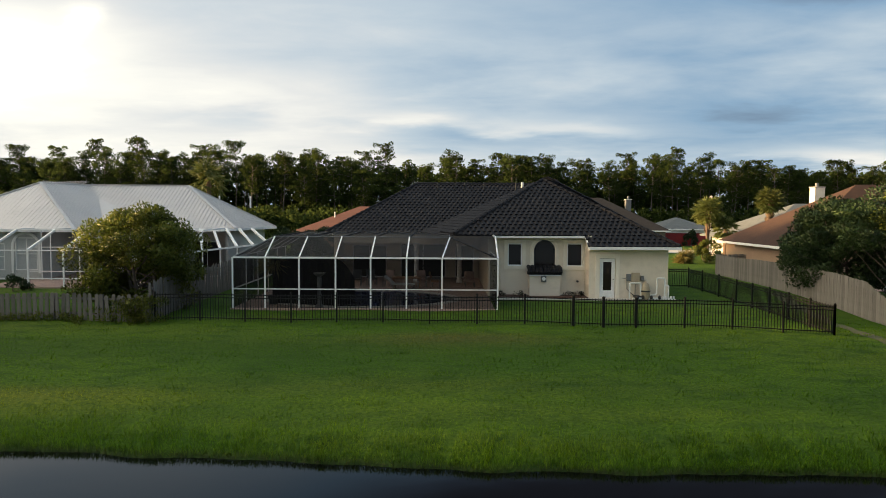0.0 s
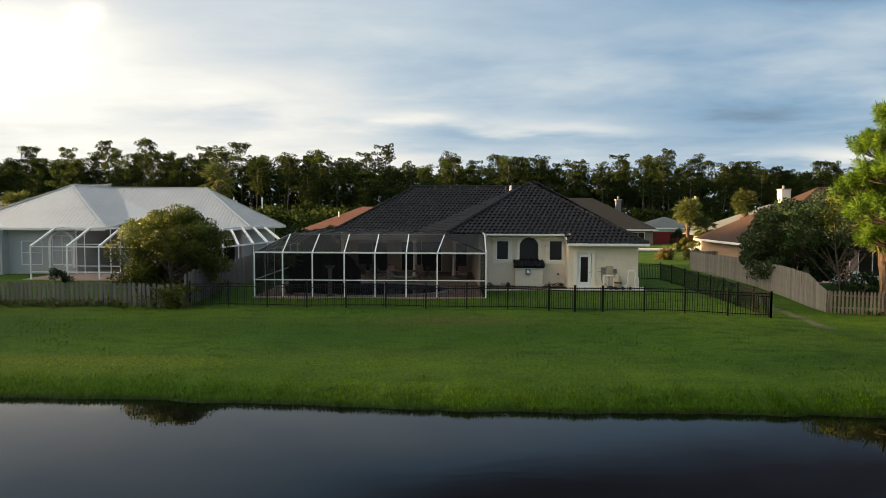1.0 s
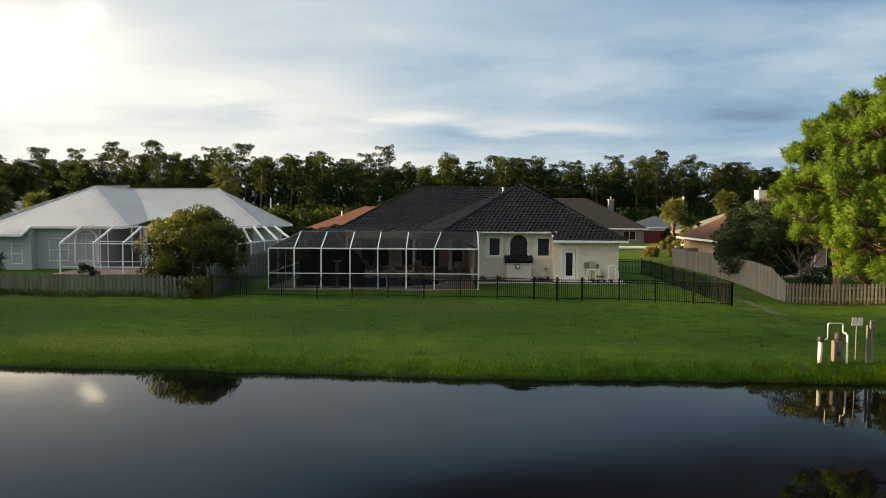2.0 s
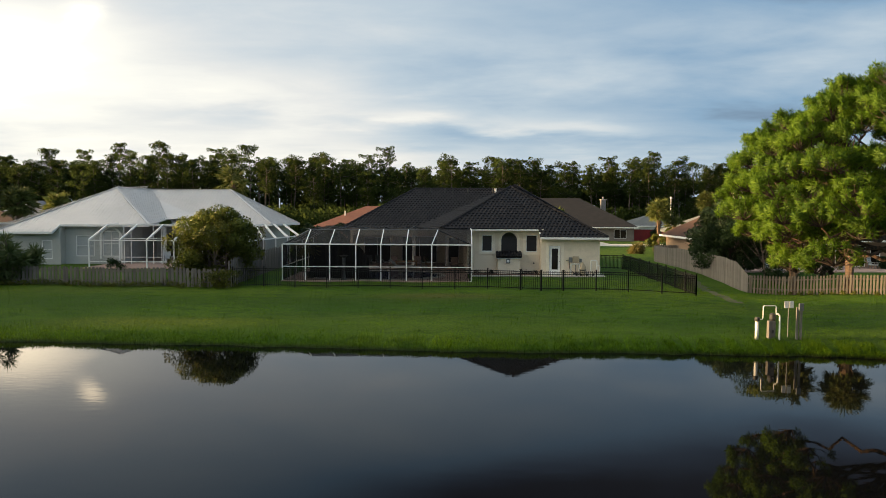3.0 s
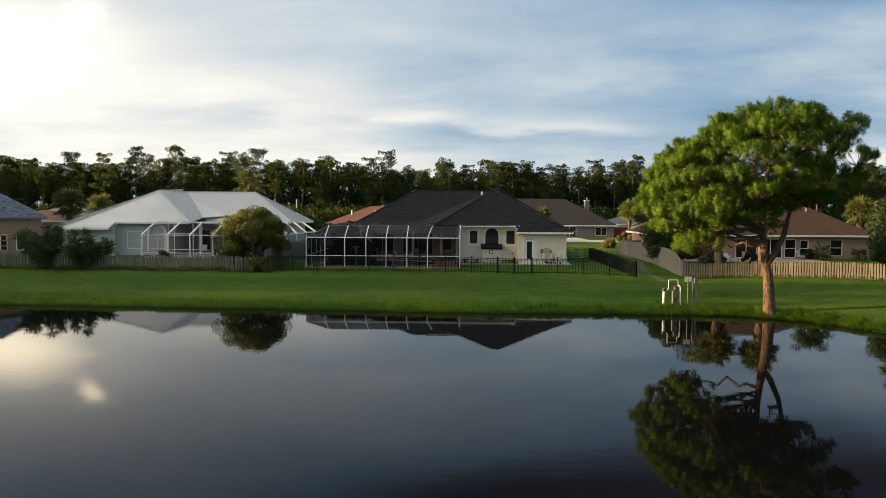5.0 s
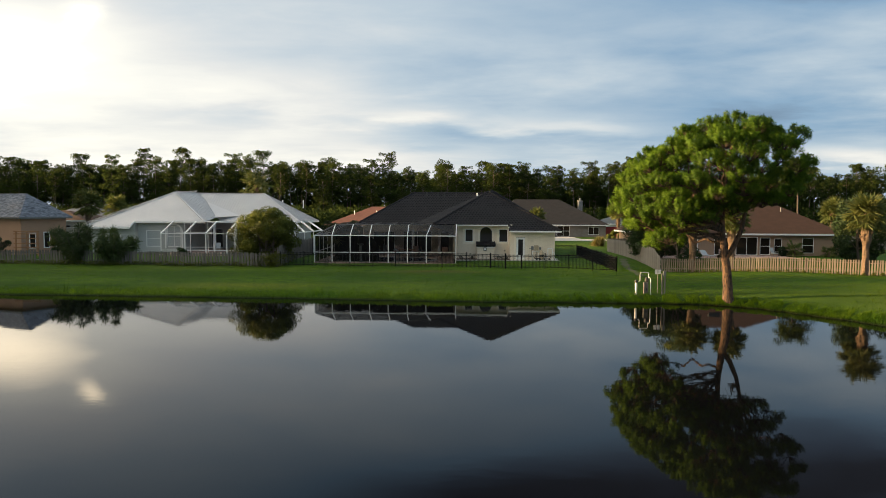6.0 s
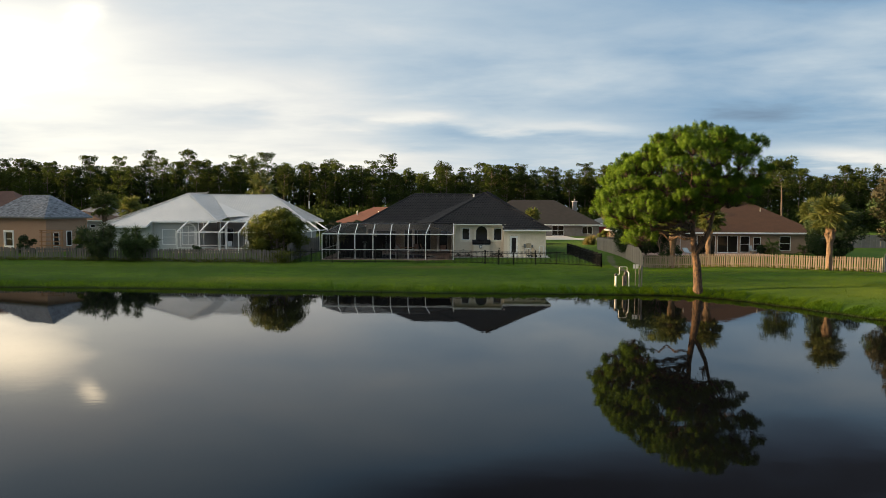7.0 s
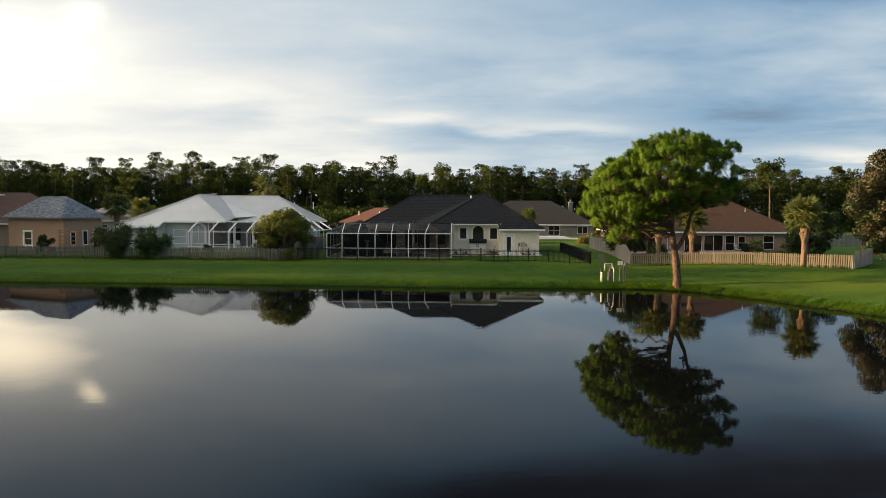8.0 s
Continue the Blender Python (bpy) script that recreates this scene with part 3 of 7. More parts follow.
def make_ground():
    xs = axis([(-2500, -300, 8), (-300, -75, 16), (-75, -45, 31), (-45, 40, 200), (40, 55, 16), (55, 300, 16), (300, 2500, 8)])
    ys = axis([(-1500, -120, 8), (-120, -20, 26), (-20, 10, 31), (10, 19, 73), (19, 34, 46), (34, 80, 24), (80, 300, 12), (300, 3000, 8)])
    X, Y = np.meshgrid(xs, ys)
    Z = ground_height(X, Y)
    GROUND.update(xs=xs, ys=ys, z=Z)
    n = len(xs)
    verts = np.stack([X, Y, Z], -1).reshape(-1, 3)
    faces = [(j * n + i, j * n + i + 1, (j + 1) * n + i + 1, (j + 1) * n + i) for j in range(len(ys) - 1) for i in range(n - 1)]
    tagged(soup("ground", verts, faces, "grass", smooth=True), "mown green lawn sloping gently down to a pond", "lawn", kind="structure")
    e = [(p[0], p[1]) for p in EDGE]
    bm = bmesh.new()
    f = bm.faces.new([bm.verts.new((x, y, 0.0)) for x, y in e])
    centre = Vector((-20, -30, 0))
    for v in f.verts:
        v.co += (v.co - centre).normalized() * 2.5
        v.co.z = 0
    bmesh.ops.triangulate(bm, faces=bm.faces)
    bmesh.ops.recalc_face_normals(bm, faces=bm.faces)
    tagged(part("water", bm, "water"), "still dark pond water mirroring trees and sky", "pond", kind="structure")


make_ground()
GZ = lambda x, y: float(ground_height(np.array([x]), np.array([y]))[0])


# ---- roofs ----
def tile_mesh(name, width, length):
    """One curved roof tile: x across, y up the slope, z out of it."""
    prof = [(-0.5, 0.010), (-0.28, 0.016), (-0.12, 0.050), (0.08, 0.066), (0.28, 0.050), (0.5, 0.018)]
    verts, faces = [], []
    for y, lift in ((-0.02, 0.034), (length * 1.08, -0.004)):
        verts += [(u * width, y, h + lift) for u, h in prof]
    verts += [(u * width, -0.02, -0.01) for u, h in prof]
    n = len(prof)
    for i in range(n - 1):
        faces.append((i, i + 1, n + i + 1, n + i))
        faces.append((2 * n + i, 2 * n + i + 1, i + 1, i))
    mesh = bpy.data.meshes.new(name)
    mesh.from_pydata(verts, [], faces)
    mesh.update()
    mesh.materials.append(MAT["tile"])
    return mesh


def plane_frame(poly):
    """Level axis, upslope axis, normal and origin of a sloping polygon."""
    p = [Vector(v) for v in poly]
    n = Vector()
    for i in range(len(p)):
        n += p[i].cross(p[(i + 1) % len(p)])
    n.normalize()
    if n.z < 0:
        n = -n
    across = Vector((0, 0, 1)).cross(n).normalized()
    up = n.cross(across)
    o = min(p, key=lambda v: v.z)
    return across, up, n, o


def inside(poly, x, y):
    hit = False
    for (ax, ay), (bx, by) in zip(poly, poly[1:] + poly[:1]):
        if (ay > y) != (by > y) and x < (bx - ax) * (y - ay) / (by - ay) + ax:
            hit = not hit
    return hit


def tile_places(poly, width, length):
    across, up, n, o = plane_frame(poly)
    flat = [((Vector(v) - o).dot(across), (Vector(v) - o).dot(up)) for v in poly]
    u0, u1 = min(f[0] for f in flat), max(f[0] for f in flat)
    v0, v1 = min(f[1] for f in flat), max(f[1] for f in flat)
    out = []
    for r in range(int((v1 - v0) / length) + 1):
        for c in range(int((u1 - u0) / width) + 1):
            u, v = u0 + (c + 0.5 + 0.5 * (r % 2)) * width, v0 + r * length
            if inside(flat, u, v + length * 0.5):
                p = o + across * u + up * v
                out.append(Matrix((( across.x, up.x, n.x, p.x), (across.y, up.y, n.y, p.y), (across.z, up.z, n.z, p.z), (0, 0, 0, 1))))
    return out


def ribs(poly, spacing, width, height):
    """Standing seams that run up a metal roof, one mesh each."""
    out = []
    across, up, n, o = plane_frame(poly)
    flat = [((Vector(v) - o).dot(across), (Vector(v) - o).dot(up)) for v in poly]
    u = min(f[0] for f in flat) + spacing / 2
    end = max(f[0] for f in flat)
    while u < end:
        cuts = []
        for (ax, ay), (bx, by) in zip(flat, flat[1:] + flat[:1]):
            if (ax > u) != (bx > u):
                cuts.append(ay + (by - ay) * (u - ax) / (bx - ax))
        cuts.sort()
        for a, b in zip(cuts[::2], cuts[1::2]):
            if b - a > 0.1:
                out.append(beamed(o + across * u + up * a + n * height / 2, o + across * u + up * b + n * height / 2, width, height, n))
        u += spacing
    return out


def hip_faces(x0, x1, y0, y1, z_eave, rise):
    """The four faces of a hipped roof over a rectangle."""
    cx, cy, w, d = (x0 + x1) / 2, (y0 + y1) / 2, x1 - x0, y1 - y0
    run = min(w, d) / 2
    if w >= d:
        a, b = (x0 + run, cy, z_eave + rise), (x1 - run, cy, z_eave + rise)
    else:
        a, b = (cx, y0 + run, z_eave + rise), (cx, y1 - run, z_eave + rise)
    c = [(x0, y0, z_eave), (x1, y0, z_eave), (x1, y1, z_eave), (x0, y1, z_eave)]
    if w >= d:
        return [[c[0], c[1], b, a], [c[1], c[2], b], [c[2], c[3], a, b], [c[3], c[0], a]]
    return [[c[0], c[1], a], [c[1], c[2], b, a], [c[2], c[3], b], [c[3], c[0], a, b]]


def surround(bm, x0, x1, z0, z1, t, y0, y1):
    """A raised band round an opening."""
    return wall_panel(bm, x0 - t, x1 + t, z0 - t, z1 + t, y0, y1, [(x0, x1, z0, z1)])


def window(parent, x0, x1, z0, z1, y, frame_mat="white", depth=0.12, bars=(1, 1), glass="glass", name="window"):
    """A framed window in a wall facing -y, its frame set into the opening; y: the wall's face."""
    w = part(name, bmesh.new(), frame_mat, parent)
    bm = bmesh.new()
    t = 0.06
    xs = [x0 + (x1 - x0) * i / bars[0] for i in range(bars[0] + 1)]
    zs = [z0 + (z1 - z0) * i / bars[1] for i in range(bars[1] + 1)]
    edge = lambda i, n, lo: t if (i == 0 and lo) or (i == n - 1 and not lo) else 0.022
    holes = [(xs[i] + edge(i, bars[0], True), xs[i + 1] - edge(i, bars[0], False), zs[k] + edge(k, bars[1], True), zs[k + 1] - edge(k, bars[1], False))
             for i in range(bars[0]) for k in range(bars[1])]
    wall_panel(bm, x0, x1, z0, z1, y + 0.02, y + depth, holes)
    bm.to_mesh(w.data)
    bm.free()
    part("pane", boxed((x0 + t * 0.7, y + depth * 0.55, z0 + t * 0.7), (x1 - t * 0.7, y + depth * 0.7, z1 - t * 0.7)), glass, w, "dark reflecting glass pane")
    return w


# ---- the house with the black tiled roof ----
FLOOR = 1.10          # finished floor and paving level
SLOPE = 0.587
RIDGE_Z = 7.80


def black_roof_faces():
    A, B, R = (6.25, 43.1, RIDGE_Z), (7.1, 50.6, RIDGE_Z), (-1.9, 50.6, RIDGE_Z)
    low = 3.95
    fl, notch_t, notch_b, fr = (0.62, 37.6, 4.54), (7.92, 37.72, 4.55), (7.92, 36.72, low), (12.78, 36.72, low)
    br, bl = (12.78, 57.1, low), (-7.7, 56.4, 4.40)
    v0, el = (-1.45, 44.8, 4.40), (-7.7, 44.8, 4.40)
    front = [fl, notch_t, notch_b, fr, A]
    right = [fr, br, B, A]
    main = [el, v0, B, R]
    left = [bl, el, R]
    back = [br, bl, R, B]
    return {"front": front, "right": right, "main": main, "left": left, "back": back, "wing_a": [A, B, v0], "wing_b": [A, v0, fl]}


def build_black_house():
    h = thing("house", (2.5, 47, 1.0), "single-storey cream stucco house with a black tiled hip roof", "house")
    f = black_roof_faces()
    roof = part("roof", slab_faces(list(f.values()), 0.10), "tile", h, "black tiled hip roof")
    # walls of the door wing
    bm = bmesh.new()
    wall_panel(bm, 8.02, 12.35, 0.85, 4.02, 37.25, 37.45, [(8.60, 9.46, FLOOR, 3.28)])
    part("wall", bm, "stucco", h)
    part("wall", boxed((12.15, 37.452, 0.85), (12.352, 56.6, 4.0)), "stucco", h)
    part("wall", boxed((8.02, 37.452, 0.85), (8.2, 38.398, 4.5)), "stucco", h)
    # the wall with the three windows
    wins = [(3.66, 4.47, 2.76, 4.03), (5.14, 6.33, 2.76, 4.22), (7.0, 7.88, 2.74, 4.04)]
    bm = bmesh.new()
    wall_panel(bm, 2.75, 8.02, 0.85, 4.62, 38.40, 38.60, wins)
    part("wall", bm, "stucco", h)
    part("wall", boxed((2.55, 38.4, 0.85), (2.748, 48.7, 4.4)), "stucco", h)
    # the recessed lanai wall behind the screen, with wide dark doors
    bm = bmesh.new()
    wall_panel(bm, -7.2, 2.548, 0.85, 4.5, 48.5, 48.7, [(-6.4, -4.0, FLOOR, 3.4), (-3.0, 0.2, FLOOR, 3.5), (0.9, 2.2, FLOOR, 3.4)])
    part("wall", bm, "stucco", h)
    for a, b in (((-7.202, 45.2, 0.85), (-7.0, 48.498, 4.2)), ((-7.202, 48.702, 0.85), (-7.0, 56.2, 4.5)), ((-7.0, 56.0, 0.85), (12.148, 56.2, 4.0))):
        part("wall", boxed(a, b), "stucco", h)
    for x0, x1, z1 in ((-6.4, -4.0, 3.4), (-3.0, 0.2, 3.5), (0.9, 2.2, 3.4)):
        window(h, x0, x1, FLOOR, z1, 48.5, "white", 0.14, (2 if x1 - x0 > 2 else 1, 1), name="sliding_door")
    part("lanai_ceiling", boxed((-7.0, 45.0, 4.02), (2.54, 48.5, 4.10)), "stucco", h, "plain lanai ceiling")
    part("lanai_beam", boxed((-7.0, 44.92, 3.70), (2.54, 45.2, 4.3)), "stucco", h, "stucco beam over the lanai")
    part("partition", boxed((2.76, 42.0, 0.9), (12.1, 42.1, 4.0)), "dark_room", h, "dim inner wall")
    for x in (-1.75, 1.1):
        part("column", lathe([(0.20, 0), (0.20, 0.18), (0.15, 0.22), (0.145, 2.4), (0.2, 2.46), (0.2, 2.6)], (x, 45.06, FLOOR), 16), "white", h, "round white lanai column", True)
    # soffits under the overhangs
    bm = bmesh.new()
    box(bm, (7.95, 36.80, 3.80), (12.70, 37.25, 3.85))
    box(bm, (2.8, 37.80, 4.40), (8.0, 38.40, 4.44))
    box(bm, (12.352, 36.80, 3.80), (12.70, 57.0, 3.85))
    part("soffit", bm, "white", h, "white boxed soffit")
    # gutters and fascia
    bm = bmesh.new()
    beam(bm, (2.7, 37.66, 4.44), (7.98, 37.66, 4.44), 0.13, 0.15)
    beam(bm, (7.93, 37.62, 4.40), (7.93, 36.68, 3.86), 0.10, 0.16, (1, 0, 0))
    beam(bm, (7.90, 36.66, 3.86), (12.86, 36.66, 3.86), 0.13, 0.15)
    beam(bm, (12.84, 36.74, 3.86), (12.84, 57.0, 3.86), 0.12, 0.15)
    part("gutter", bm, "white", h, "white aluminium gutter")
    part("downspout", tubed([(2.95, 37.68, 4.38), (2.95, 37.72, 4.2), (2.95, 38.34, 3.95), (2.95, 38.34, 1.2)], 0.045, 6), "stucco_trim", h, "painted downspout")
    # windows
    for x0, x1, z0, z1 in (wins[0], wins[2]):
        w = window(h, x0, x1, z0, z1, 38.40, "white", 0.14, (1, 1))
        bm = surround(bmesh.new(), x0, x1, z0, z1, 0.20, 38.345, 38.40)
        part("trim", bm, "stucco_trim", w, "raised stucco surround")
    # arched middle window: wall above the spring line fills in to the arch
    cx, r, spring = 5.735, 0.595, 3.625
    bm = bmesh.new()
    n = 14
    for side in (-1, 1):
        for i in range(n):
            a0, a1 = math.pi / 2 * i / n, math.pi / 2 * (i + 1) / n
            p0, p1 = (cx + side * r * math.cos(a0), spring + r * math.sin(a0)), (cx + side * r * math.cos(a1), spring + r * math.sin(a1))
            q0, q1 = (cx + side * r, p0[1]), (cx + side * r, p1[1])
            ring = [p0, p1, q1, q0]
            fr = [bm.verts.new((u, 38.402, v)) for u, v in ring]
            bk = [bm.verts.new((u, 38.58, v)) for u, v in ring]
            bm.faces.new(fr)
            bm.faces.new((fr[0], fr[1], bk[1], bk[0]))
    bmesh.ops.remove_doubles(bm, verts=bm.verts, dist=0.001)
    bmesh.ops.recalc_face_normals(bm, faces=bm.faces)
    part("wall", bm, "stucco", h)
    w = part("window", boxed((5.14, 38.50, 2.76), (6.33, 38.53, 4.22)), "glass", h, "arched dark window")
    bm = bmesh.new()

    def arch(ri, ro, y0, y1, foot):
        for i in range(2 * n):
            a0, a1 = math.pi * i / (2 * n), math.pi * (i + 1) / (2 * n)
            quad = [(cx + q * math.cos(a), spring + q * math.sin(a)) for q, a in ((ri, a0), (ro, a0), (ro, a1), (ri, a1))]
            fr = [bm.verts.new((u, y0, v)) for u, v in quad]
            bk = [bm.verts.new((u, y1, v)) for u, v in quad]
            bm.faces.new(fr)
            for a in range(4):
                b = (a + 1) % 4
                bm.faces.new((fr[b], fr[a], bk[a], bk[b]))
        for s in (-1, 1):
            box(bm, (cx + s * ri, y0, foot), (cx + s * ro, y1, spring))

    arch(0.60, 0.80, 38.34, 38.40, 2.72)
    bmesh.ops.recalc_face_normals(bm, faces=bm.faces)
    part("trim", bm, "stucco_trim", w, "arched stucco surround")
    bm = bmesh.new()
    arch(0.545, 0.595, 38.44, 38.50, 2.76)
    bmesh.ops.recalc_face_normals(bm, faces=bm.faces)
    part("window_frame", bm, "black", w, "thin dark frame")
    # door
    d = part("door", bmesh.new(), "white", h, "white half-glazed back door")
    bm = bmesh.new()
    wall_panel(bm, 8.62, 9.44, 1.12, 3.26, 37.29, 37.34, [(8.80, 9.26, 1.52, 3.08)])
    bm.to_mesh(d.data)
    bm.free()
    part("pane", boxed((8.79, 37.31, 1.51), (9.27, 37.325, 3.09)), "glass", d, "dark door glass")
    part("handle", lathe([(0.03, 0), (0.035, 0.03), (0.02, 0.06)], (9.36, 37.27, 2.1), 10), "box_grey", d, "small metal knob")
    bm = wall_panel(bmesh.new(), 8.36, 9.68, 1.09, 3.50, 37.20, 37.25, [(8.60, 9.46, 1.10, 3.28)])
    part("trim", bm, "stucco_trim", d, "raised stucco surround")
    # bump-out under the arched window, with its small black tiled cap
    b = part("bay", boxed((4.84, 37.82, 0.9), (6.54, 38.398, 2.34), 0.01), "stucco", h, "low stucco bay")
    bm = bmesh.new()
    for i in range(9):
        x = 4.84 + i * 0.2125
        tube(bm, [(x, 37.66, 2.42), (x, 37.74, 2.56), (x, 37.95, 2.66), (x, 38.36, 2.72)], [0.11, 0.12, 0.12, 0.12], 8)
    box(bm, (4.76, 37.70, 2.32), (6.62, 38.36, 2.46))
    part("cap", bm, "tile", b, "small black tiled cap")
    part("ledge", boxed((4.80, 37.76, 2.24), (6.58, 37.82, 2.32)), "white", b, "thin white ledge")
    part("electric_meter", boxed((5.46, 37.70, 1.92), (5.76, 37.818, 2.26), 0.02), "box_grey", b, "grey meter box")
    part("dial", tubed([(5.61, 37.62, 2.10), (5.61, 37.70, 2.10)], 0.10, 14), "alu_white", b, "round glass meter dial")
    part("hose_bib", tubed([(7.6, 38.2, 1.9), (7.6, 38.4, 1.9)], 0.06, 8), "black", h)
    # roof vents on the ridge
    for x in (-0.4, 0.9, 1.6, 3.0, 5.3):
        part("vent_pipe", tubed([(x, 49.8, 7.25), (x, 49.8, 7.86)], 0.06, 8), "black", h, "dark roof vent pipe")
    part("vent_pipe", tubed([(5.15, 44.6, 7.0), (5.15, 44.6, 7.72)], 0.09, 8), "pvc", h, "pale roof vent pipe")
    # hip and ridge caps
    caps = [("front", (12.78, 36.72, 3.95), (6.25, 43.1, RIDGE_Z)), ("left", (0.62, 37.6, 4.54), (6.25, 43.1, RIDGE_Z)),
            ("ridge", (6.25, 43.1, RIDGE_Z), (7.1, 50.6, RIDGE_Z)), ("main", (-1.9, 50.6, RIDGE_Z), (7.1, 50.6, RIDGE_Z)), ("west", (-7.7, 44.8, 4.40), (-1.9, 50.6, RIDGE_Z))]
    for _, p, q in caps:
        p, q = Vector(p), Vector(q)
        n = int((q - p).length / 0.40)
        step = (q - p) / n
        piece = part("ridge_cap", tubed([Vector((0, 0, 0.035)), step * 1.1 + Vector((0, 0, 0.015))], [0.13, 0.105], 8), "tile", roof)
        piece.matrix_basis = Matrix.Translation(p)
        for i in range(1, n):
            ob = new("ridge_cap", piece.data)
            ob.parent = roof
            ob.matrix_basis = Matrix.Translation(p + step * i)
    return h, roof


def lay_tiles(roof):
    """The roof's tiles: those of the low front slope one by one, the others joined."""
    w, l = 0.30, 0.36
    single = tile_mesh("roof_tile", w, l)
    faces = black_roof_faces()
    base = np.array([v.co[:] for v in single.vertices])
    polys = [tuple(p.vertices) for p in single.polygons]
    verts, idx = [], []
    lift = Vector((0, 0, 0.004))
    for key in ("front", "main", "wing_a", "wing_b", "right", "left"):
        places = tile_places(faces[key], w, l)
        if key == "front":
            places.sort(key=lambda m: m.translation.z)
            near, places = places[:300], places[300:]
            for m in near:
                ob = new("roof_tile", single)
                ob.parent = roof
                ob.matrix_basis = Matrix.Translation(lift) @ m
        for m in places:
            k = len(verts) * len(base)
            M = np.array(m)
            verts.append(base @ M[:3, :3].T + M[:3, 3] + np.array(lift) + np.random.normal(0, 0.003, 3))
            idx += [tuple(i + k for i in p) for p in polys]
    ob = soup("roof_tiles", np.concatenate(verts), idx, "tile", roof, "rows of black curved tiles")
    tagged(ob, kind="stuff")


black_house, black_roof = build_black_house()


# ---- pool enclosure of insect screen ----
def build_enclosure():
    e = thing("pool_enclosure", (-3.7, 36, 1.0), "white framed pool cage with dark insect screens", "pool enclosure")
    z0, zr, zt, zk = 1.03, 2.02, 3.54, 4.48
    xs = [-10.12, -8.56, -6.92, -5.16, -3.47, -1.74, -0.03, 2.66]
    y0, y1, yb = 32.75, 34.75, 44.9
    top = [-10.12, -8.56, -6.88, -5.14, -3.44, -1.70, 0.36, 2.76]

    def post(p, q, w=0.075, name="post", mat="alu_white", label=""):
        part(name, beamed(p, q, w, w, (0, 1, 0.01)), mat, e, label)

    def sheet(pts, mat, name="screen_panel"):
        part(name, slab_faces([pts], 0.006) if abs(pts[0][2] - pts[2][2]) < 1.2 and abs(pts[0][1] - pts[2][1]) > 0.5 else flat_sheet(pts), mat, e)

    def flat_sheet(pts):
        bm = bmesh.new()
        p = [Vector(v) for v in pts]
        n = (p[1] - p[0]).cross(p[2] - p[0]).normalized() * 0.003
        a, b = [bm.verts.new(v + n) for v in p], [bm.verts.new(v - n) for v in p]
        bm.faces.new(a)
        bm.faces.new(b[::-1])
        return bm

    for x in xs:
        post((x, y0, z0), (x, y0, zt))
    for a, b in zip(xs, xs[1:]):
        part("rail", beamed((a + 0.04, y0, zr), (b - 0.04, y0, zr), 0.05, 0.05), "alu_white", e)
        part("rail", beamed((a + 0.04, y0, zt), (b - 0.04, y0, zt), 0.06, 0.08), "alu_white", e)
        part("sill", beamed((a + 0.04, y0, z0 + 0.03), (b - 0.04, y0, z0 + 0.03), 0.05, 0.05), "alu_white", e)
        sheet([(a + .03, y0, z0), (b - .03, y0, z0), (b - .03, y0, zr), (a + .03, y0, zr)], "screen")
        sheet([(a + .03, y0, zr), (b - .03, y0, zr), (b - .03, y0, zt), (a + .03, y0, zt)], "screen")
    # sloping mansard frames and the flat top
    for i in range(1, 7):
        post((xs[i], y0, zt), (top[i], y1, zk), 0.065, "rafter")
        part("rafter", beamed((top[i], y1, zk), (top[i], yb if i < 6 else 38.4, zk), 0.05, 0.08), "alu_black" if i < 6 else "alu_black", e, "dark top beam")
    post((2.66, y0, zt), (2.76, 35.9, 4.46), 0.065, "rafter")
    part("rafter", beamed((2.76, 35.9, 4.46), (2.76, 37.6, 4.50), 0.06, 0.08), "alu_white", e)
    for i in range(1, 6):
        sheet([(xs[i], y0, zt), (xs[i + 1], y0, zt), (top[i + 1], y1, zk), (top[i], y1, zk)], "screen_roof")
        sheet([(top[i], y1, zk), (top[i + 1], y1, zk), (top[i + 1], 44.7, zk), (top[i], 44.7, zk)], "screen_roof")
    sheet([(xs[6], y0, zt), (xs[7], y0, zt), (top[6], y1, zk)], "screen_roof")
    sheet([(top[6], y1, zk), (xs[7], y0, zt), (2.76, 35.9, 4.46), (2.76, 37.6, 4.48), (0.6, 37.6, zk)], "screen_roof")
    part("rafter", beamed((top[6], y1, zk), (xs[7], y0, zt), 0.05, 0.06), "alu_black", e, "dark hip beam")
    # the hipped end and the side wall
    sheet([(xs[0], y0, zt), (xs[1], y0, zt), (top[1], y1, zk)], "screen_roof")
    sheet([(xs[0], 43.8, zt), (xs[0], y0, zt), (top[1], y1, zk), (top[1], 43.8, zk)], "screen_roof")
    part("rafter", beamed((xs[0], y0, zt), (top[1], y1, zk), 0.05, 0.06), "box_grey", e, "grey hip beam")
    for y in (35.0, 37.2, 39.4, 41.6, 43.8):
        post((xs[0], y, z0), (xs[0], y, zt), 0.06)
        post((xs[0], y, zt), (top[1], y, zk), 0.05, "rafter")
    for z in (z0 + 0.03, zr, zt):
        part("rail", beamed((xs[0], y0 + 0.05, z), (xs[0], 43.8, z), 0.05, 0.06), "alu_white", e)
    sheet([(xs[0], y0, z0), (xs[0], 43.8, z0), (xs[0], 43.8, zt), (xs[0], y0, zt)], "screen")
    part("rail", beamed((xs[7], y0 + 0.05, zt), (xs[7], 38.3, zt), 0.05, 0.06), "alu_white", e)
    sheet([(xs[7], y0, z0), (xs[7], 38.3, z0), (xs[7], 38.3, zt), (xs[7], y0, zt)], "screen")
    part("rail", beamed((top[1], y1, zk), (top[6], y1, zk), 0.05, 0.05), "box_grey", e, "grey top rail")
    return e


build_enclosure()


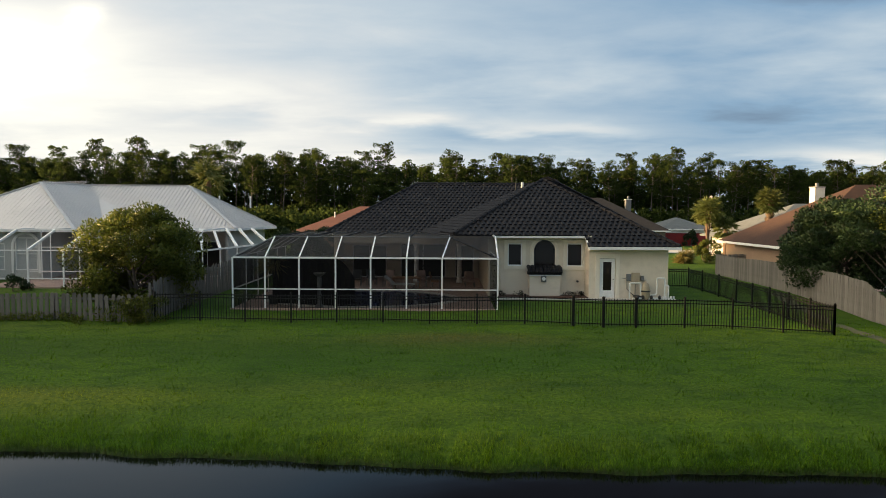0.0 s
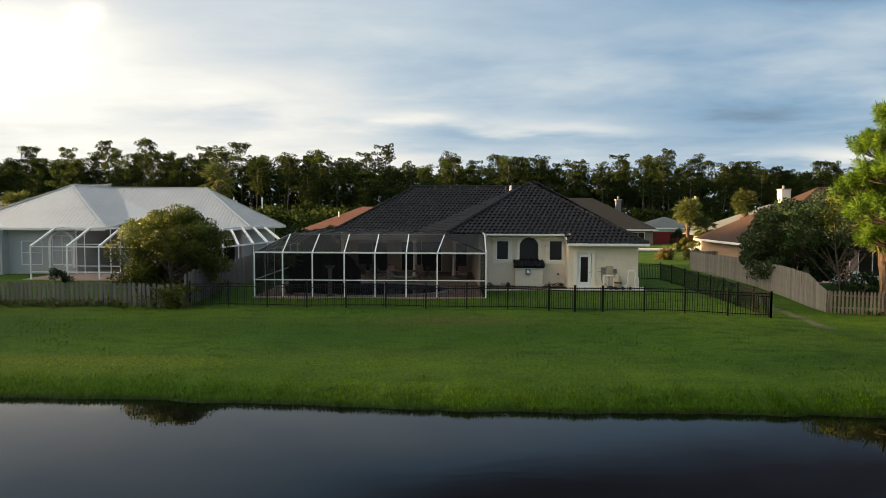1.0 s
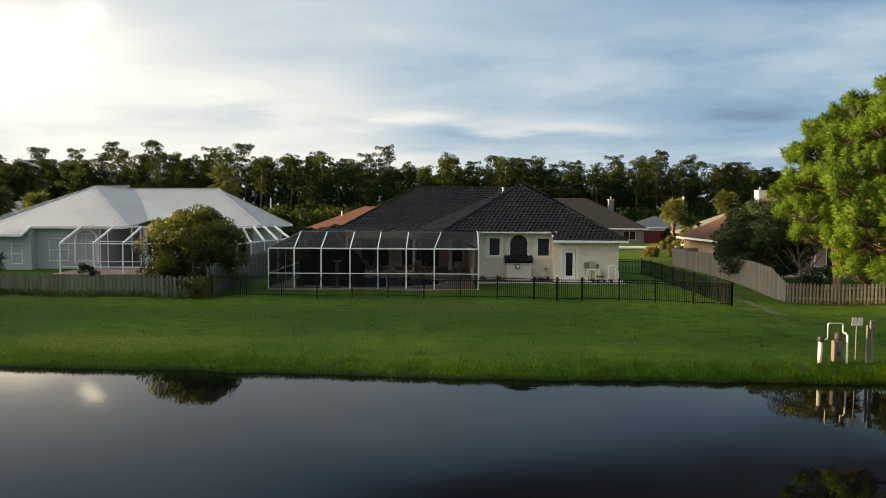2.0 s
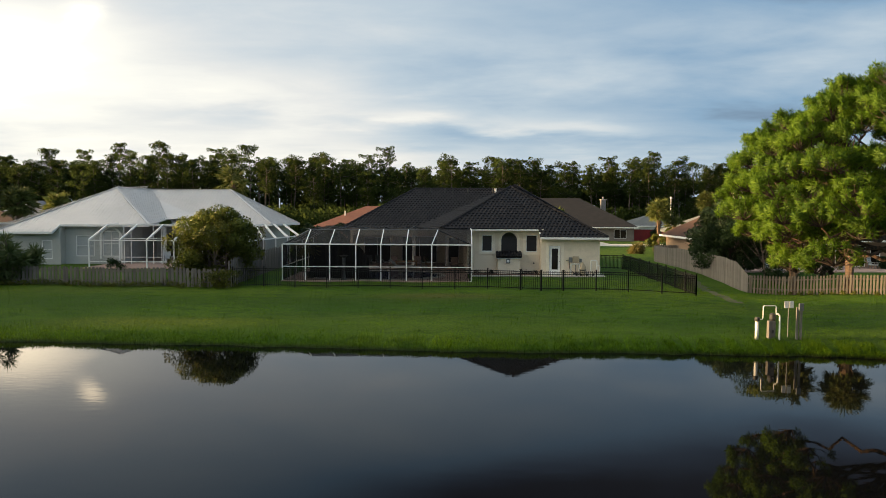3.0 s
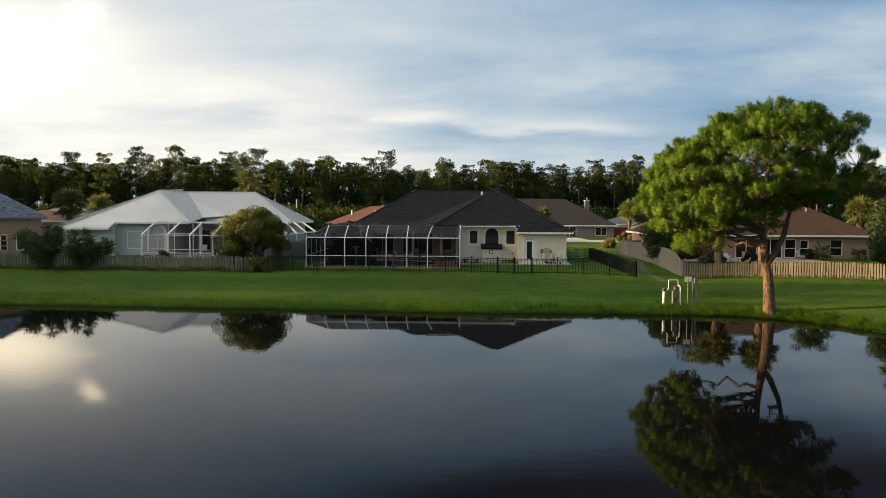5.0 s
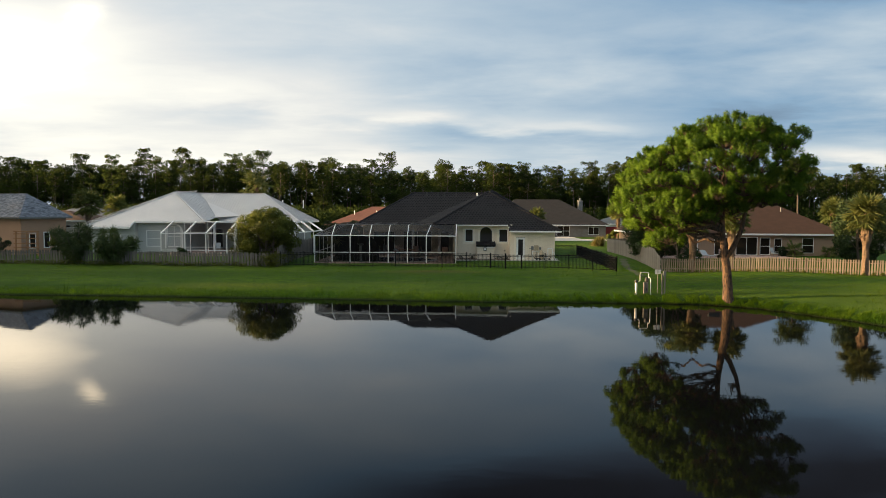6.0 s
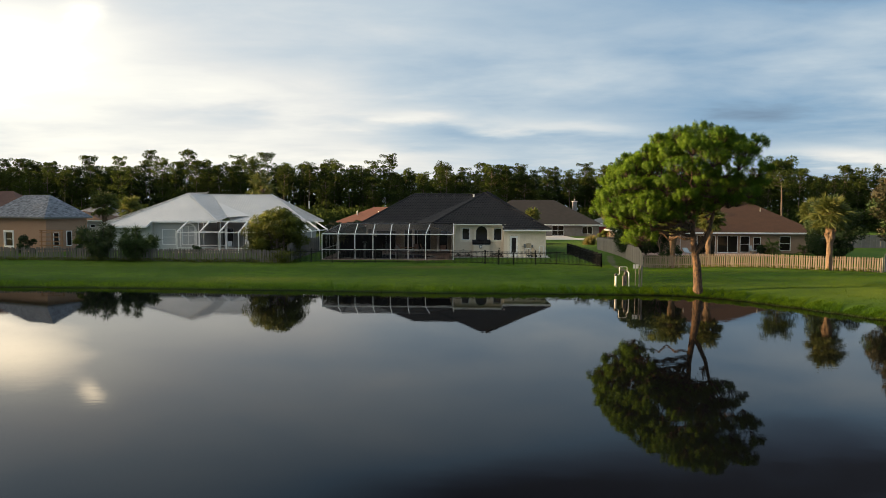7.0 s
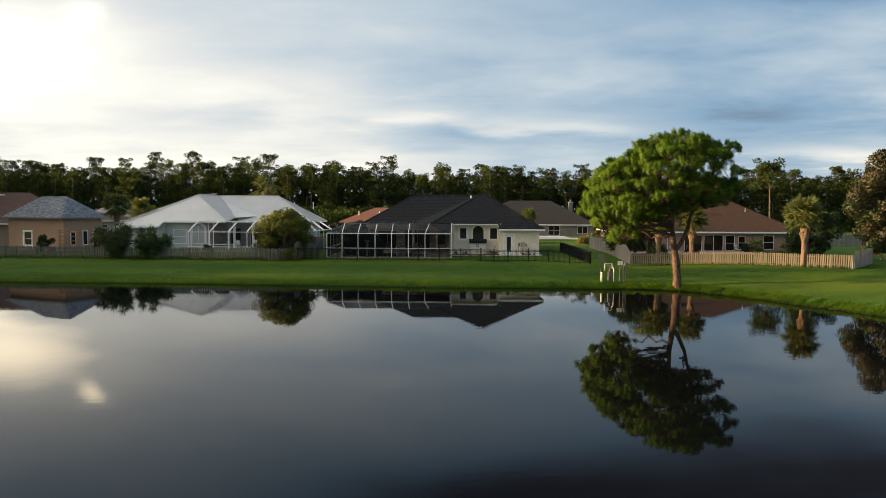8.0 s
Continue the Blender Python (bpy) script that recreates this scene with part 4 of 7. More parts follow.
def build_pool():
    # paving with a hole for the pool
    cx, cy, rx, ry, n = -4.3, 36.45, 4.95, 3.35, 48
    bm = bmesh.new()
    oval = [(cx + rx * math.cos(2 * math.pi * k / n), cy + ry * math.sin(2 * math.pi * k / n)) for k in range(n)]
    out = []
    for k in range(n):
        c, s = math.cos(2 * math.pi * k / n), math.sin(2 * math.pi * k / n)
        hx, hy = (6.9, 12.1)
        t = min(hx / abs(c) if abs(c) > 1e-6 else 1e9, hy / abs(s) if abs(s) > 1e-6 else 1e9)
        out.append((max(-10.2, min(2.54, cx + c * t)), max(32.6, min(48.49, cy + s * t))))
    a = [bm.verts.new((x, y, FLOOR)) for x, y in oval]
    b = [bm.verts.new((x, y, FLOOR)) for x, y in out]
    lowa = [bm.verts.new((x, y, FLOOR - 0.9)) for x, y in oval]
    lowb = [bm.verts.new((x, y, 0.7)) for x, y in out]
    for k in range(n):
        j = (k + 1) % n
        bm.faces.new((a[k], b[k], b[j], a[j]))
        bm.faces.new((a[j], lowa[j], lowa[k], a[k]))
        bm.faces.new((b[k], lowb[k], lowb[j], b[j]))
    bmesh.ops.recalc_face_normals(bm, faces=bm.faces)
    tagged(part("pool_deck", bm, "paver"), "pinkish paved deck round a swimming pool", "deck", kind="structure")
    bm = bmesh.new()
    bm.faces.new([bm.verts.new((x, y, FLOOR + 0.012)) for x, y in oval])
    p = thing("swimming_pool", (cx, cy, FLOOR), "kidney-dark blue swimming pool with a pale rim", "pool")
    p["label"] = "oval dark blue swimming pool with a pale rim"
    part("pool_water", bm, "pool", p)
    bm = bmesh.new()
    ring = [[bm.verts.new((cx + (rx + d) * math.cos(2 * math.pi * k / n), cy + (ry + d) * math.sin(2 * math.pi * k / n), FLOOR + z)) for k in range(n)] for d, z in ((-0.02, 0.0), (-0.02, 0.06), (0.28, 0.06), (0.30, 0.0))]
    for r, s in zip(ring, ring[1:]):
        for k in range(n):
            bm.faces.new((r[k], r[(k + 1) % n], s[(k + 1) % n], s[k]))
    part("coping", bm, "concrete", p, "pale stone coping")


build_pool()


# ---- fences ----
def picket_data(name, w, h, t, top, mat):
    """A board standing at the origin; top: 0 flat, else the height of a dog-eared or pointed tip."""
    bm = bmesh.new()
    c = min(w * 0.28, top) if top else 0
    prof = [(-w / 2, 0), (w / 2, 0), (w / 2, h - top), (w / 2 - c, h), (-w / 2 + c, h), (-w / 2, h - top)] if top else [(-w / 2, 0), (w / 2, 0), (w / 2, h), (-w / 2, h)]
    f, b = [bm.verts.new((x, -t / 2, z)) for x, z in prof], [bm.verts.new((x, t / 2, z)) for x, z in prof]
    bm.faces.new(f)
    bm.faces.new(b[::-1])
    for i in range(len(prof)):
        j = (i + 1) % len(prof)
        bm.faces.new((f[j], f[i], b[i], b[j]))
    mesh = bpy.data.meshes.new(name)
    bm.to_mesh(mesh)
    bm.free()
    mesh.materials.append(MAT[mat])
    return mesh


def board_fence(name, points, mesh, spacing, height, rails, mat, label, limit=300, jitter=0.012, post_step=2.44, post=0.09, sink=0.02, gaps=0.0, stretch=None):
    """Boards, rails and posts along a line of ground points."""
    mid = points[len(points) // 2]
    fe = thing(name, (mid[0], mid[1], GZ(*mid)), label, "fence")
    made = 0
    for (ax, ay), (bx, by) in zip(points, points[1:]):
        length, ang = math.hypot(bx - ax, by - ay), math.atan2(by - ay, bx - ax)
        nx, ny = -math.sin(ang), math.cos(ang)
        n = int(length / spacing)
        for i in range(n):
            t = (i + 0.5) / n
            if random.random() < gaps or made >= limit:
                continue
            x, y = ax + (bx - ax) * t, ay + (by - ay) * t
            k = stretch(x, y) if stretch else 1.0
            ob = new("board" if "privacy" in name else "picket", mesh)
            ob.parent = fe
            ob.matrix_parent_inverse = Matrix.Translation(fe.location).inverted()
            z = GZ(x, y) - sink + random.uniform(-jitter, jitter) * 2
            ob.matrix_basis = Matrix.Translation((x - nx * 0.045, y - ny * 0.045, z)) @ Matrix.Rotation(ang + random.uniform(-jitter, jitter) * 2, 4, "Z") @ Matrix.Rotation(random.uniform(-jitter, jitter) * 2, 4, "Y") @ Matrix.Diagonal((1, 1, k, 1))
            made += 1
        m = max(1, round(length / post_step))
        for i in range(m + 1):
            t = i / m
            x, y = ax + (bx - ax) * t, ay + (by - ay) * t
            k = stretch(x, y) if stretch else 1.0
            if i < m:
                x2, y2 = ax + (bx - ax) * (i + 1) / m, ay + (by - ay) * (i + 1) / m
                k2 = stretch(x2, y2) if stretch else 1.0
                for r in rails:
                    part("rail", beamed((x, y, GZ(x, y) + r * k), (x2, y2, GZ(x2, y2) + r * k2), 0.04, 0.085), mat, fe)
            part("post", beamed((x + nx * 0.07, y + ny * 0.07, GZ(x, y) - 0.1), (x + nx * 0.07, y + ny * 0.07, GZ(x, y) + height * 0.97 * k), post, post, (0, 1, 0)), mat, fe)
    return fe


def metal_fence(name, points, label, heavy=()):
    """Black aluminium fence: square posts with caps, two top rails and a low one, thin pickets."""
    mid = points[len(points) // 2]
    fe = thing(name, (mid[0], mid[1], GZ(*mid)), label, "fence")
    h = 1.22
    pk = picket_data("thin_picket", 0.022, 1.16, 0.022, 0, "alu_black")
    count = 0
    for i, (x, y) in enumerate(points):
        z = GZ(x, y)
        w = 0.11 if i in heavy else 0.07
        po = part("post", boxed((x - w / 2, y - w / 2, z - 0.1), (x + w / 2, y + w / 2, z + h + 0.04)), "alu_black", fe)
        part("cap", lathe([(w * 0.78, 0), (w * 0.78, 0.02), (0.012, 0.05)], (x, y, z + h + 0.04), 4), "alu_black", po)
        if i + 1 == len(points):
            continue
        x2, y2 = points[i + 1]
        z2 = GZ(x2, y2)
        for r in (0.14, 1.02, 1.15):
            part("rail", beamed((x, y, z + r), (x2, y2, z2 + r), 0.03, 0.04), "alu_black", fe)
        n = max(1, int(math.hypot(x2 - x, y2 - y) / 0.112))
        ang = math.atan2(y2 - y, x2 - x)
        for k in range(1, n):
            t = k / n
            if count >= 300:
                break
            ob = new("picket", pk)
            ob.parent = fe
            ob.matrix_parent_inverse = Matrix.Translation(fe.location).inverted()
            ob.matrix_basis = Matrix.Translation((x + (x2 - x) * t, y + (y2 - y) * t, z + (z2 - z) * t + 0.05)) @ Matrix.Rotation(ang, 4, "Z")
            count += 1
    return fe


front_line = [(-12.4, 29.25), (-10.45, 29.2), (-8.5, 29.2), (-6.52, 29.2), (-4.55, 29.15), (-2.55, 29.1), (-0.55, 29.05), (1.48, 29.0), (3.5, 28.8), (5.5, 28.5), (6.75, 28.4), (8.1, 28.35), (10.05, 28.1), (11.95, 27.9), (13.9, 27.6), (15.9, 27.45)]
metal_fence("metal_fence", front_line, "low black aluminium picket fence across the lawn", heavy=(9, 10, 11))
side_line = [(15.9, 27.45), (15.9, 29.3), (15.88, 31.1), (15.86, 32.9), (15.84, 34.7), (15.8, 36.5), (15.78, 38.8), (15.75, 41.2), (15.7, 43.4), (12.45, 43.4)]
metal_fence("metal_fence", side_line, "low black aluminium fence running back beside the lawn")

picket_left = picket_data("grey_picket", 0.165, 1.18, 0.022, 0.05, "wood_grey")
board_fence("picket_fence", [(-46, 31.4), (-34, 30.9), (-25.5, 30.3), (-19, 29.5), (-12.6, 29.2)], picket_left, 0.245, 1.18, (0.3, 0.95), "wood_grey", "weathered grey wooden picket fence with dog-eared boards", limit=300, gaps=0.03, jitter=0.02)
leaning = picket_data("leaning_board", 0.13, 1.75, 0.02, 0.05, "wood_grey")
board_fence("privacy_fence", [(-12.6, 29.4), (-12.75, 36.0), (-12.8, 46.0)], leaning, 0.145, 1.7, (0.35, 1.4), "wood_grey", "old grey board fence between two gardens", jitter=0.04)
board_mesh = picket_data("privacy_board", 0.14, 1.83, 0.02, 0.0, "wood_silver")
board_fence("privacy_fence", [(23.6, 53.2), (21.3, 53.0), (21.1, 42.0), (20.85, 31.5)], board_mesh, 0.148, 1.83, (0.3, 0.95, 1.6), "wood_silver", "tall weathered grey privacy fence stepping down at its end", jitter=0.008,
            stretch=lambda x, y: 0.66 + 0.36 * min(1.0, max(0.0, (y - 31.5) / 1.9)) - 0.17 * min(1.0, max(0.0, (y - 36) / 14)))
picket_right = picket_data("pale_picket", 0.105, 1.22, 0.02, 0.05, "wood_pale")
board_fence("picket_fence", [(20.9, 31.4), (25.5, 29.3), (31.0, 26.3), (37.4, 21.8)], picket_right, 0.175, 1.22, (0.3, 0.95), "wood_pale", "sun-bleached wooden picket fence round a back garden")
board_fence("privacy_fence", [(37.5, 21.7), (43.0, 28.0)], board_mesh, 0.148, 1.5, (0.3, 1.2), "wood_silver", "grey board fence running back from the pickets", stretch=lambda x, y: 0.85)


# ---- neighbouring houses ----
def simple_house(label, walls, wall_mat, roofs, roof_mat, openings=(), wall_label=""):
    """walls: boxes (x0, x1, y0, y1, z0, z1); openings: (x0, x1, z0, z1, y, bars_x, bars_z) on walls facing -y."""
    x0, x1, y0, y1 = walls[0][:4]
    h = thing("house", ((x0 + x1) / 2, (y0 + y1) / 2, 1.0), label, "house")
    for x0, x1, y0, y1, z0, z1 in walls:
        holes = [(o[0], o[1], o[2], o[3]) for o in openings if abs(o[4] - y0) < 0.01 and x0 < o[0] < x1]
        bm = bmesh.new()
        wall_panel(bm, x0, x1, z0, z1, y0, y0 + 0.2, holes)
        part("wall", bm, wall_mat, h, wall_label)
        part("wall", boxed((x0, y0 + 0.202, z0), (x0 + 0.2, y1, z1)), wall_mat, h)
        part("wall", boxed((x1 - 0.2, y0 + 0.202, z0), (x1, y1, z1)), wall_mat, h)
        part("wall", boxed((x0 + 0.202, y1 - 0.2, z0), (x1 - 0.202, y1, z1)), wall_mat, h)
    for o in openings:
        window(h, o[0], o[1], o[2], o[3], o[4], "white", 0.14, (o[5], o[6]))
    for polys in roofs:
        part("roof", slab_faces(polys, 0.14), roof_mat, h)
    return h


def eave_band(h, x0, x1, y0, y1, z, mat="white", name="fascia"):
    bm = bmesh.new()
    beam(bm, (x0, y0, z), (x1, y0, z), 0.08, 0.18)
    beam(bm, (x0, y0 + 0.04, z), (x0, y1, z), 0.08, 0.18)
    beam(bm, (x1, y0 + 0.04, z), (x1, y1, z), 0.08, 0.18)
    part(name, bm, mat, h)


def build_white_house():
    h = thing("house", (-26, 52, 1.0), "grey stucco house with a pale ribbed metal roof", "house")
    A, R1, R2 = (-29.69, 50.45, 7.78), (-28.6, 55.5, 7.78), (-20.66, 55.5, 7.78)
    s = (7.78 - 4.48) / 5.4
    fl = (-37.2, 44.2, 3.85)
    notch_b, notch_t = (-32.2, 44.2, 3.85), (-32.0, 45.1, 4.48)
    foot = (-24.4, 45.1, 4.48)
    vf = (-24.3, 49.9, 4.48)
    mid_v, low_v = (-27.06, 53.66, 6.68), (-24.7, 49.5, 4.89)
    fr, br, bl = (-15.2, 50.0, 4.48), (-14.9, 61.0, 4.36), (-37.2, 61.0, 3.85)
    faces = {"front": [fl, notch_b, notch_t, foot, A], "east": [foot, low_v, mid_v, R1, A], "main": [vf, fr, R2, R1, mid_v], "right": [fr, br, R2], "back": [br, bl, R1, R2], "left": [bl, fl, A, R1]}
    roof = part("roof", slab_faces(list(faces.values()), 0.10), "metal_roof", h, "pale metal roof")
    # a small slope filling the foot of the valley
    part("valley_roof", slab_faces([[(-27.06, 53.66, 6.73), low_v, (-22.2, 50.9, 5.08)]], 0.05), "metal_roof", h)
    for side in ("front", "main", "east", "right", "left"):
        for rib in ribs(faces[side], 0.30, 0.035, 0.03):
            part("seam", rib, "metal_roof", roof)
    for p, q in ((fl, A), (foot, A), (A, R1), (R1, R2), (R2, fr), (R2, br)):
        part("ridge_cap", beamed(Vector(p) + Vector((0, 0, 0.03)), Vector(q) + Vector((0, 0, 0.03)), 0.24, 0.04), "metal_roof", roof)
    bm = bmesh.new()
    beam(bm, (-37.2, 44.18, 3.76), (-32.2, 44.18, 3.76), 0.08, 0.17)
    beam(bm, (-32.2, 44.18, 3.76), (-32.0, 45.06, 4.38), 0.08, 0.17)
    beam(bm, (-32.0, 45.06, 4.38), (-24.4, 45.06, 4.38), 0.08, 0.17)
    beam(bm, (-24.4, 47.5, 4.38), (-15.2, 49.9, 4.38), 0.08, 0.17)
    beam(bm, (-15.2, 49.98, 4.38), (-14.9, 61.0, 4.28), 0.08, 0.17)
    part("fascia", bm, "white", h, "white eave boards")
    bm = bmesh.new()
    wall_panel(bm, -36.5, -31.9, 0.9, 4.1, 44.9, 45.1, [(-33.5, -32.6, 1.5, 3.1)])
    part("wall", bm, "stucco_grey", h)
    part("wall", boxed((-32.1, 45.102, 0.9), (-31.9, 45.7, 4.4)), "stucco_grey", h)
    part("wall", boxed((-36.5, 45.102, 0.9), (-36.3, 60.4, 4.0)), "stucco_grey", h)
    bm = bmesh.new()
    wall_panel(bm, -31.9, -26.9, 0.9, 4.5, 45.7, 45.9, [(-31.0, -29.4, 1.7, 3.5), (-28.7, -27.2, 1.7, 3.9)])
    part("wall", bm, "stucco_grey", h)
    bm = bmesh.new()
    wall_panel(bm, -26.9, -15.8, 0.9, 4.3, 52.6, 52.8, [(-26.2, -24.8, 1.2, 3.5), (-23.6, -20.8, 1.2, 3.5), (-19.2, -17.2, 1.4, 3.4)])
    part("wall", bm, "stucco_grey", h)
    part("wall", boxed((-27.1, 45.902, 0.9), (-26.9, 52.6, 4.3)), "stucco_grey", h)
    part("wall", boxed((-16.0, 50.2, 0.9), (-15.8, 60.4, 4.4)), "stucco_grey", h)
    window(h, -33.5, -32.6, 1.5, 3.1, 44.9, "white", 0.14, (1, 2), "blind")
    window(h, -31.0, -29.4, 1.7, 3.5, 45.7, "white", 0.14, (1, 2), "blind")
    w = window(h, -28.7, -27.2, 1.7, 3.9, 45.7, "white", 0.14, (2, 2), "blind")
    for x0, x1, z1 in ((-26.2, -24.8, 3.5), (-23.6, -20.8, 3.5), (-19.2, -17.2, 3.4)):
        window(h, x0, x1, 1.2, z1, 52.6, "white", 0.14, (2 if x1 - x0 > 1.6 else 1, 1), name="glass_door")
    # arched trim round the tall window
    bm = bmesh.new()
    for i in range(12):
        a0, a1 = math.pi * i / 12, math.pi * (i + 1) / 12
        for a, b in ((a0, a1),):
            beam(bm, (-27.95 + 0.9 * math.cos(a), 45.67, 3.3 + 0.9 * math.sin(a)), (-27.95 + 0.9 * math.cos(b), 45.67, 3.3 + 0.9 * math.sin(b)), 0.16, 0.06, (0, 1, 0))
    beam(bm, (-28.85, 45.67, 1.5), (-28.85, 45.67, 3.3), 0.16, 0.06, (0, 1, 0))
    beam(bm, (-27.05, 45.67, 1.5), (-27.05, 45.67, 3.3), 0.16, 0.06, (0, 1, 0))
    part("trim", bm, "white", w, "arched white surround")
    part("lanai_ceiling", boxed((-26.88, 48.1, 4.24), (-15.9, 52.6, 4.32)), "stucco_grey", h, "plain lanai ceiling")
    for x in (-24.4, -22.0, -19.8):
        part("column", boxed((x - 0.14, 48.2, 1.0), (x + 0.14, 48.48, 4.24), 0.02), "white", h, "square white porch column")
    for x in (-18.8, -16.2):
        part("vent_pipe", tubed([(x, 57.5, 6.0), (x, 57.5, 7.0)], 0.07, 8), "pvc", h)
    tagged(part("patio_floor", boxed((-28, 40.9, 0.8), (-12.9, 52.59, 1.12)), "paver"), "pale paved patio under a screen frame", "patio", kind="structure")


build_white_house()


def build_white_enclosure():
    e = thing("pool_enclosure", (-21, 44, 1.0), "white framed screen room with pale mesh", "pool enclosure")
    y0, z0, zr, zt, zk = 41.0, 1.12, 1.62, 3.32, 4.50
    xs = [-27.45, -25.0, -22.85, -20.7, -18.4, -15.6]
    for i, x in enumerate(xs):
        part("post", beamed((x, y0, z0), (x, y0, zt), 0.09, 0.09, (0, 1, 0)), "alu_white", e)
        part("rafter", beamed((x, y0, zt), (x + 0.35, 43.4, zk), 0.11, 0.14), "alu_white", e)
        part("rafter", beamed((x + 0.35, 43.4, zk), (x + 0.35, 46.0 if i == 0 else 47.6, zk + 0.02), 0.10, 0.12), "alu_white", e)
    for a, b in zip(xs, xs[1:]):
        for z in (zr, zt):
            part("rail", beamed((a + 0.05, y0, z), (b - 0.05, y0, z), 0.06, 0.07), "alu_white", e)
        bm = bmesh.new()
        bm.faces.new([bm.verts.new(p) for p in ((a, y0, z0), (b, y0, z0), (b, y0, zt), (a, y0, zt))])
        part("screen_panel", bm, "screen_pale", e)
        bm = bmesh.new()
        bm.faces.new([bm.verts.new(p) for p in ((a, y0, zt), (b, y0, zt), (b + 0.35, 43.4, zk), (a + 0.35, 43.4, zk))])
        part("screen_panel", bm, "screen_pale", e)
    for x in (-26.5, -25.9, -24.0, -23.3):
        part("post", beamed((x, 45.0, z0), (x, 45.0, 4.4), 0.06, 0.06, (0, 1, 0)), "alu_white", e)
    for z in (1.7, 3.3):
        part("rail", beamed((-27.4, 45.0, z), (-23.3, 45.0, z), 0.05, 0.06), "alu_white", e)
    part("rail", beamed((-27.1, 43.4, zk), (-15.2, 43.4, zk), 0.08, 0.10), "alu_white", e)
    # the far bay with slanting beams down to a low eave
    part("rail", beamed((-15.6, y0, zt - 0.1), (-11.9, 46.5, 3.55), 0.08, 0.10), "alu_white", e)
    part("rail", beamed((-15.6, y0, zr), (-12.9, 46.0, zr), 0.05, 0.06), "alu_white", e)
    for k in range(6):
        t = k / 5
        lo = Vector((-15.6, y0, zt - 0.1)).lerp(Vector((-11.9, 46.5, 3.55)), t)
        hi = Vector((-17.9, 47.6, 4.45)).lerp(Vector((-14.0, 50.0, 4.45)), t)
        part("rafter", beamed(lo, hi, 0.16, 0.12), "alu_white", e)
        part("post", beamed(lo, (lo.x, lo.y, z0), 0.07, 0.07, (0, 1, 0)), "alu_white", e)
    bm = bmesh.new()
    bm.faces.new([bm.verts.new(p) for p in ((-15.6, y0, z0), (-11.9, 46.5, z0), (-11.9, 46.5, 3.5), (-15.6, y0, zt))])
    part("screen_panel", bm, "screen", e, "dark screen panel")


build_white_enclosure()

# the peach house, turned to the others
def build_peach_house():
    h = simple_house("peach stucco house with a grey shingled hip roof", [(-9.8, -0.45, 0.45, 5.6, -0.2, 3.95)], "stucco_peach",
                     [hip_faces(-10.3, 0.0, 0.0, 6.05, 3.88, 2.45)], "shingle_grey", [(-7.1, -5.8, 0.55, 2.15, 0.45, 1, 2)])
    h.location = (0, 0, 0)
    for ob in h.children:
        ob.matrix_parent_inverse = Matrix.Identity(4)
    eave_band(h, -10.3, 0.0, 0.0, 6.0, 3.78, "box_grey")
    bm = surround(bmesh.new(), -7.1, -5.8, 0.55, 2.15, 0.18, 0.40, 0.45)
    part("trim", bm, "white", h, "white window surround")
    for y0, y1, z0, z1 in ((1.3, 2.0, 0.6, 2.2), (2.9, 3.6, 0.6, 2.3), (4.3, 4.9, 0.4, 2.4)):
        w = part("window", boxed((-0.46, y0, z0), (-0.40, y1, z1)), "white", h)
        part("pane", boxed((-0.42, y0 + 0.08, z0 + 0.08), (-0.395, y1 - 0.08, z1 - 0.08)), "glass", w)
    h.matrix_basis = pose(-41.3, 40.0, 1.05, 0, 0, -23)
    return h


peach = build_peach_house()
# the low-pitched house beside it, its roof showing over the peach wall
russet = simple_house("house with a wide russet shingled hip roof behind a peach wall", [(-81.0, -49.4, 50.6, 60.6, 0.9, 4.05)], "stucco_tan", [hip_faces(-81.6, -48.8, 50.0, 61.2, 4.0, 4.05)], "shingle_russet",
                      [(-58.5, -57.0, 1.5, 3.2, 50.6, 2, 1), (-62.5, -60.5, 1.1, 3.2, 50.6, 2, 1)])
eave_band(russet, -81.6, -48.8, 50.0, 61.2, 3.92)
for x in (-58.0, -60.8):
    part("ridge_vent", boxed((x - 0.75, 54.9, 7.62), (x + 0.55, 55.2, 7.80), 0.02), "white", russet, "long pale roof vent")
tan_gap = simple_house("pale house with a low brown roof behind a palm", [(-57.0, -46.3, 62.0, 72.0, 0.9, 4.25)], "concrete", [hip_faces(-57.6, -45.8, 61.5, 72.6, 4.2, 1.3)], "shingle_brown", [(-48.9, -48.1, 3.2, 3.6, 62.0, 1, 1), (-47.8, -47.0, 3.2, 3.6, 62.0, 1, 1)])
eave_band(tan_gap, -57.6, -45.8, 61.5, 72.6, 4.15)
grey_gap = simple_house("house with a dark grey roof behind palms", [(-58.0, -49.6, 74.6, 84.0, 0.9, 4.6)], "stucco_tan", [hip_faces(-58.6, -49.0, 74.0, 84.6, 4.5, 2.3)], "shingle_grey")

# the house with the terracotta roof
terra = simple_house("house with a terracotta shingled hip roof", [(-16.4, 3.0, 75.6, 88.4, 0.9, 3.5)], "stucco_peach", [hip_faces(-17.0, 6.0, 75.0, 89.0, 3.4, 2.95)], "shingle_red")
eave_band(terra, -17.0, 6.0, 75.0, 89.0, 3.30)
for x in (-9.0, -12.5):
    part("vent_pipe", tubed([(x, 79.0, 4.6), (x, 79.0, 5.7)], 0.08, 8), "pvc", terra)

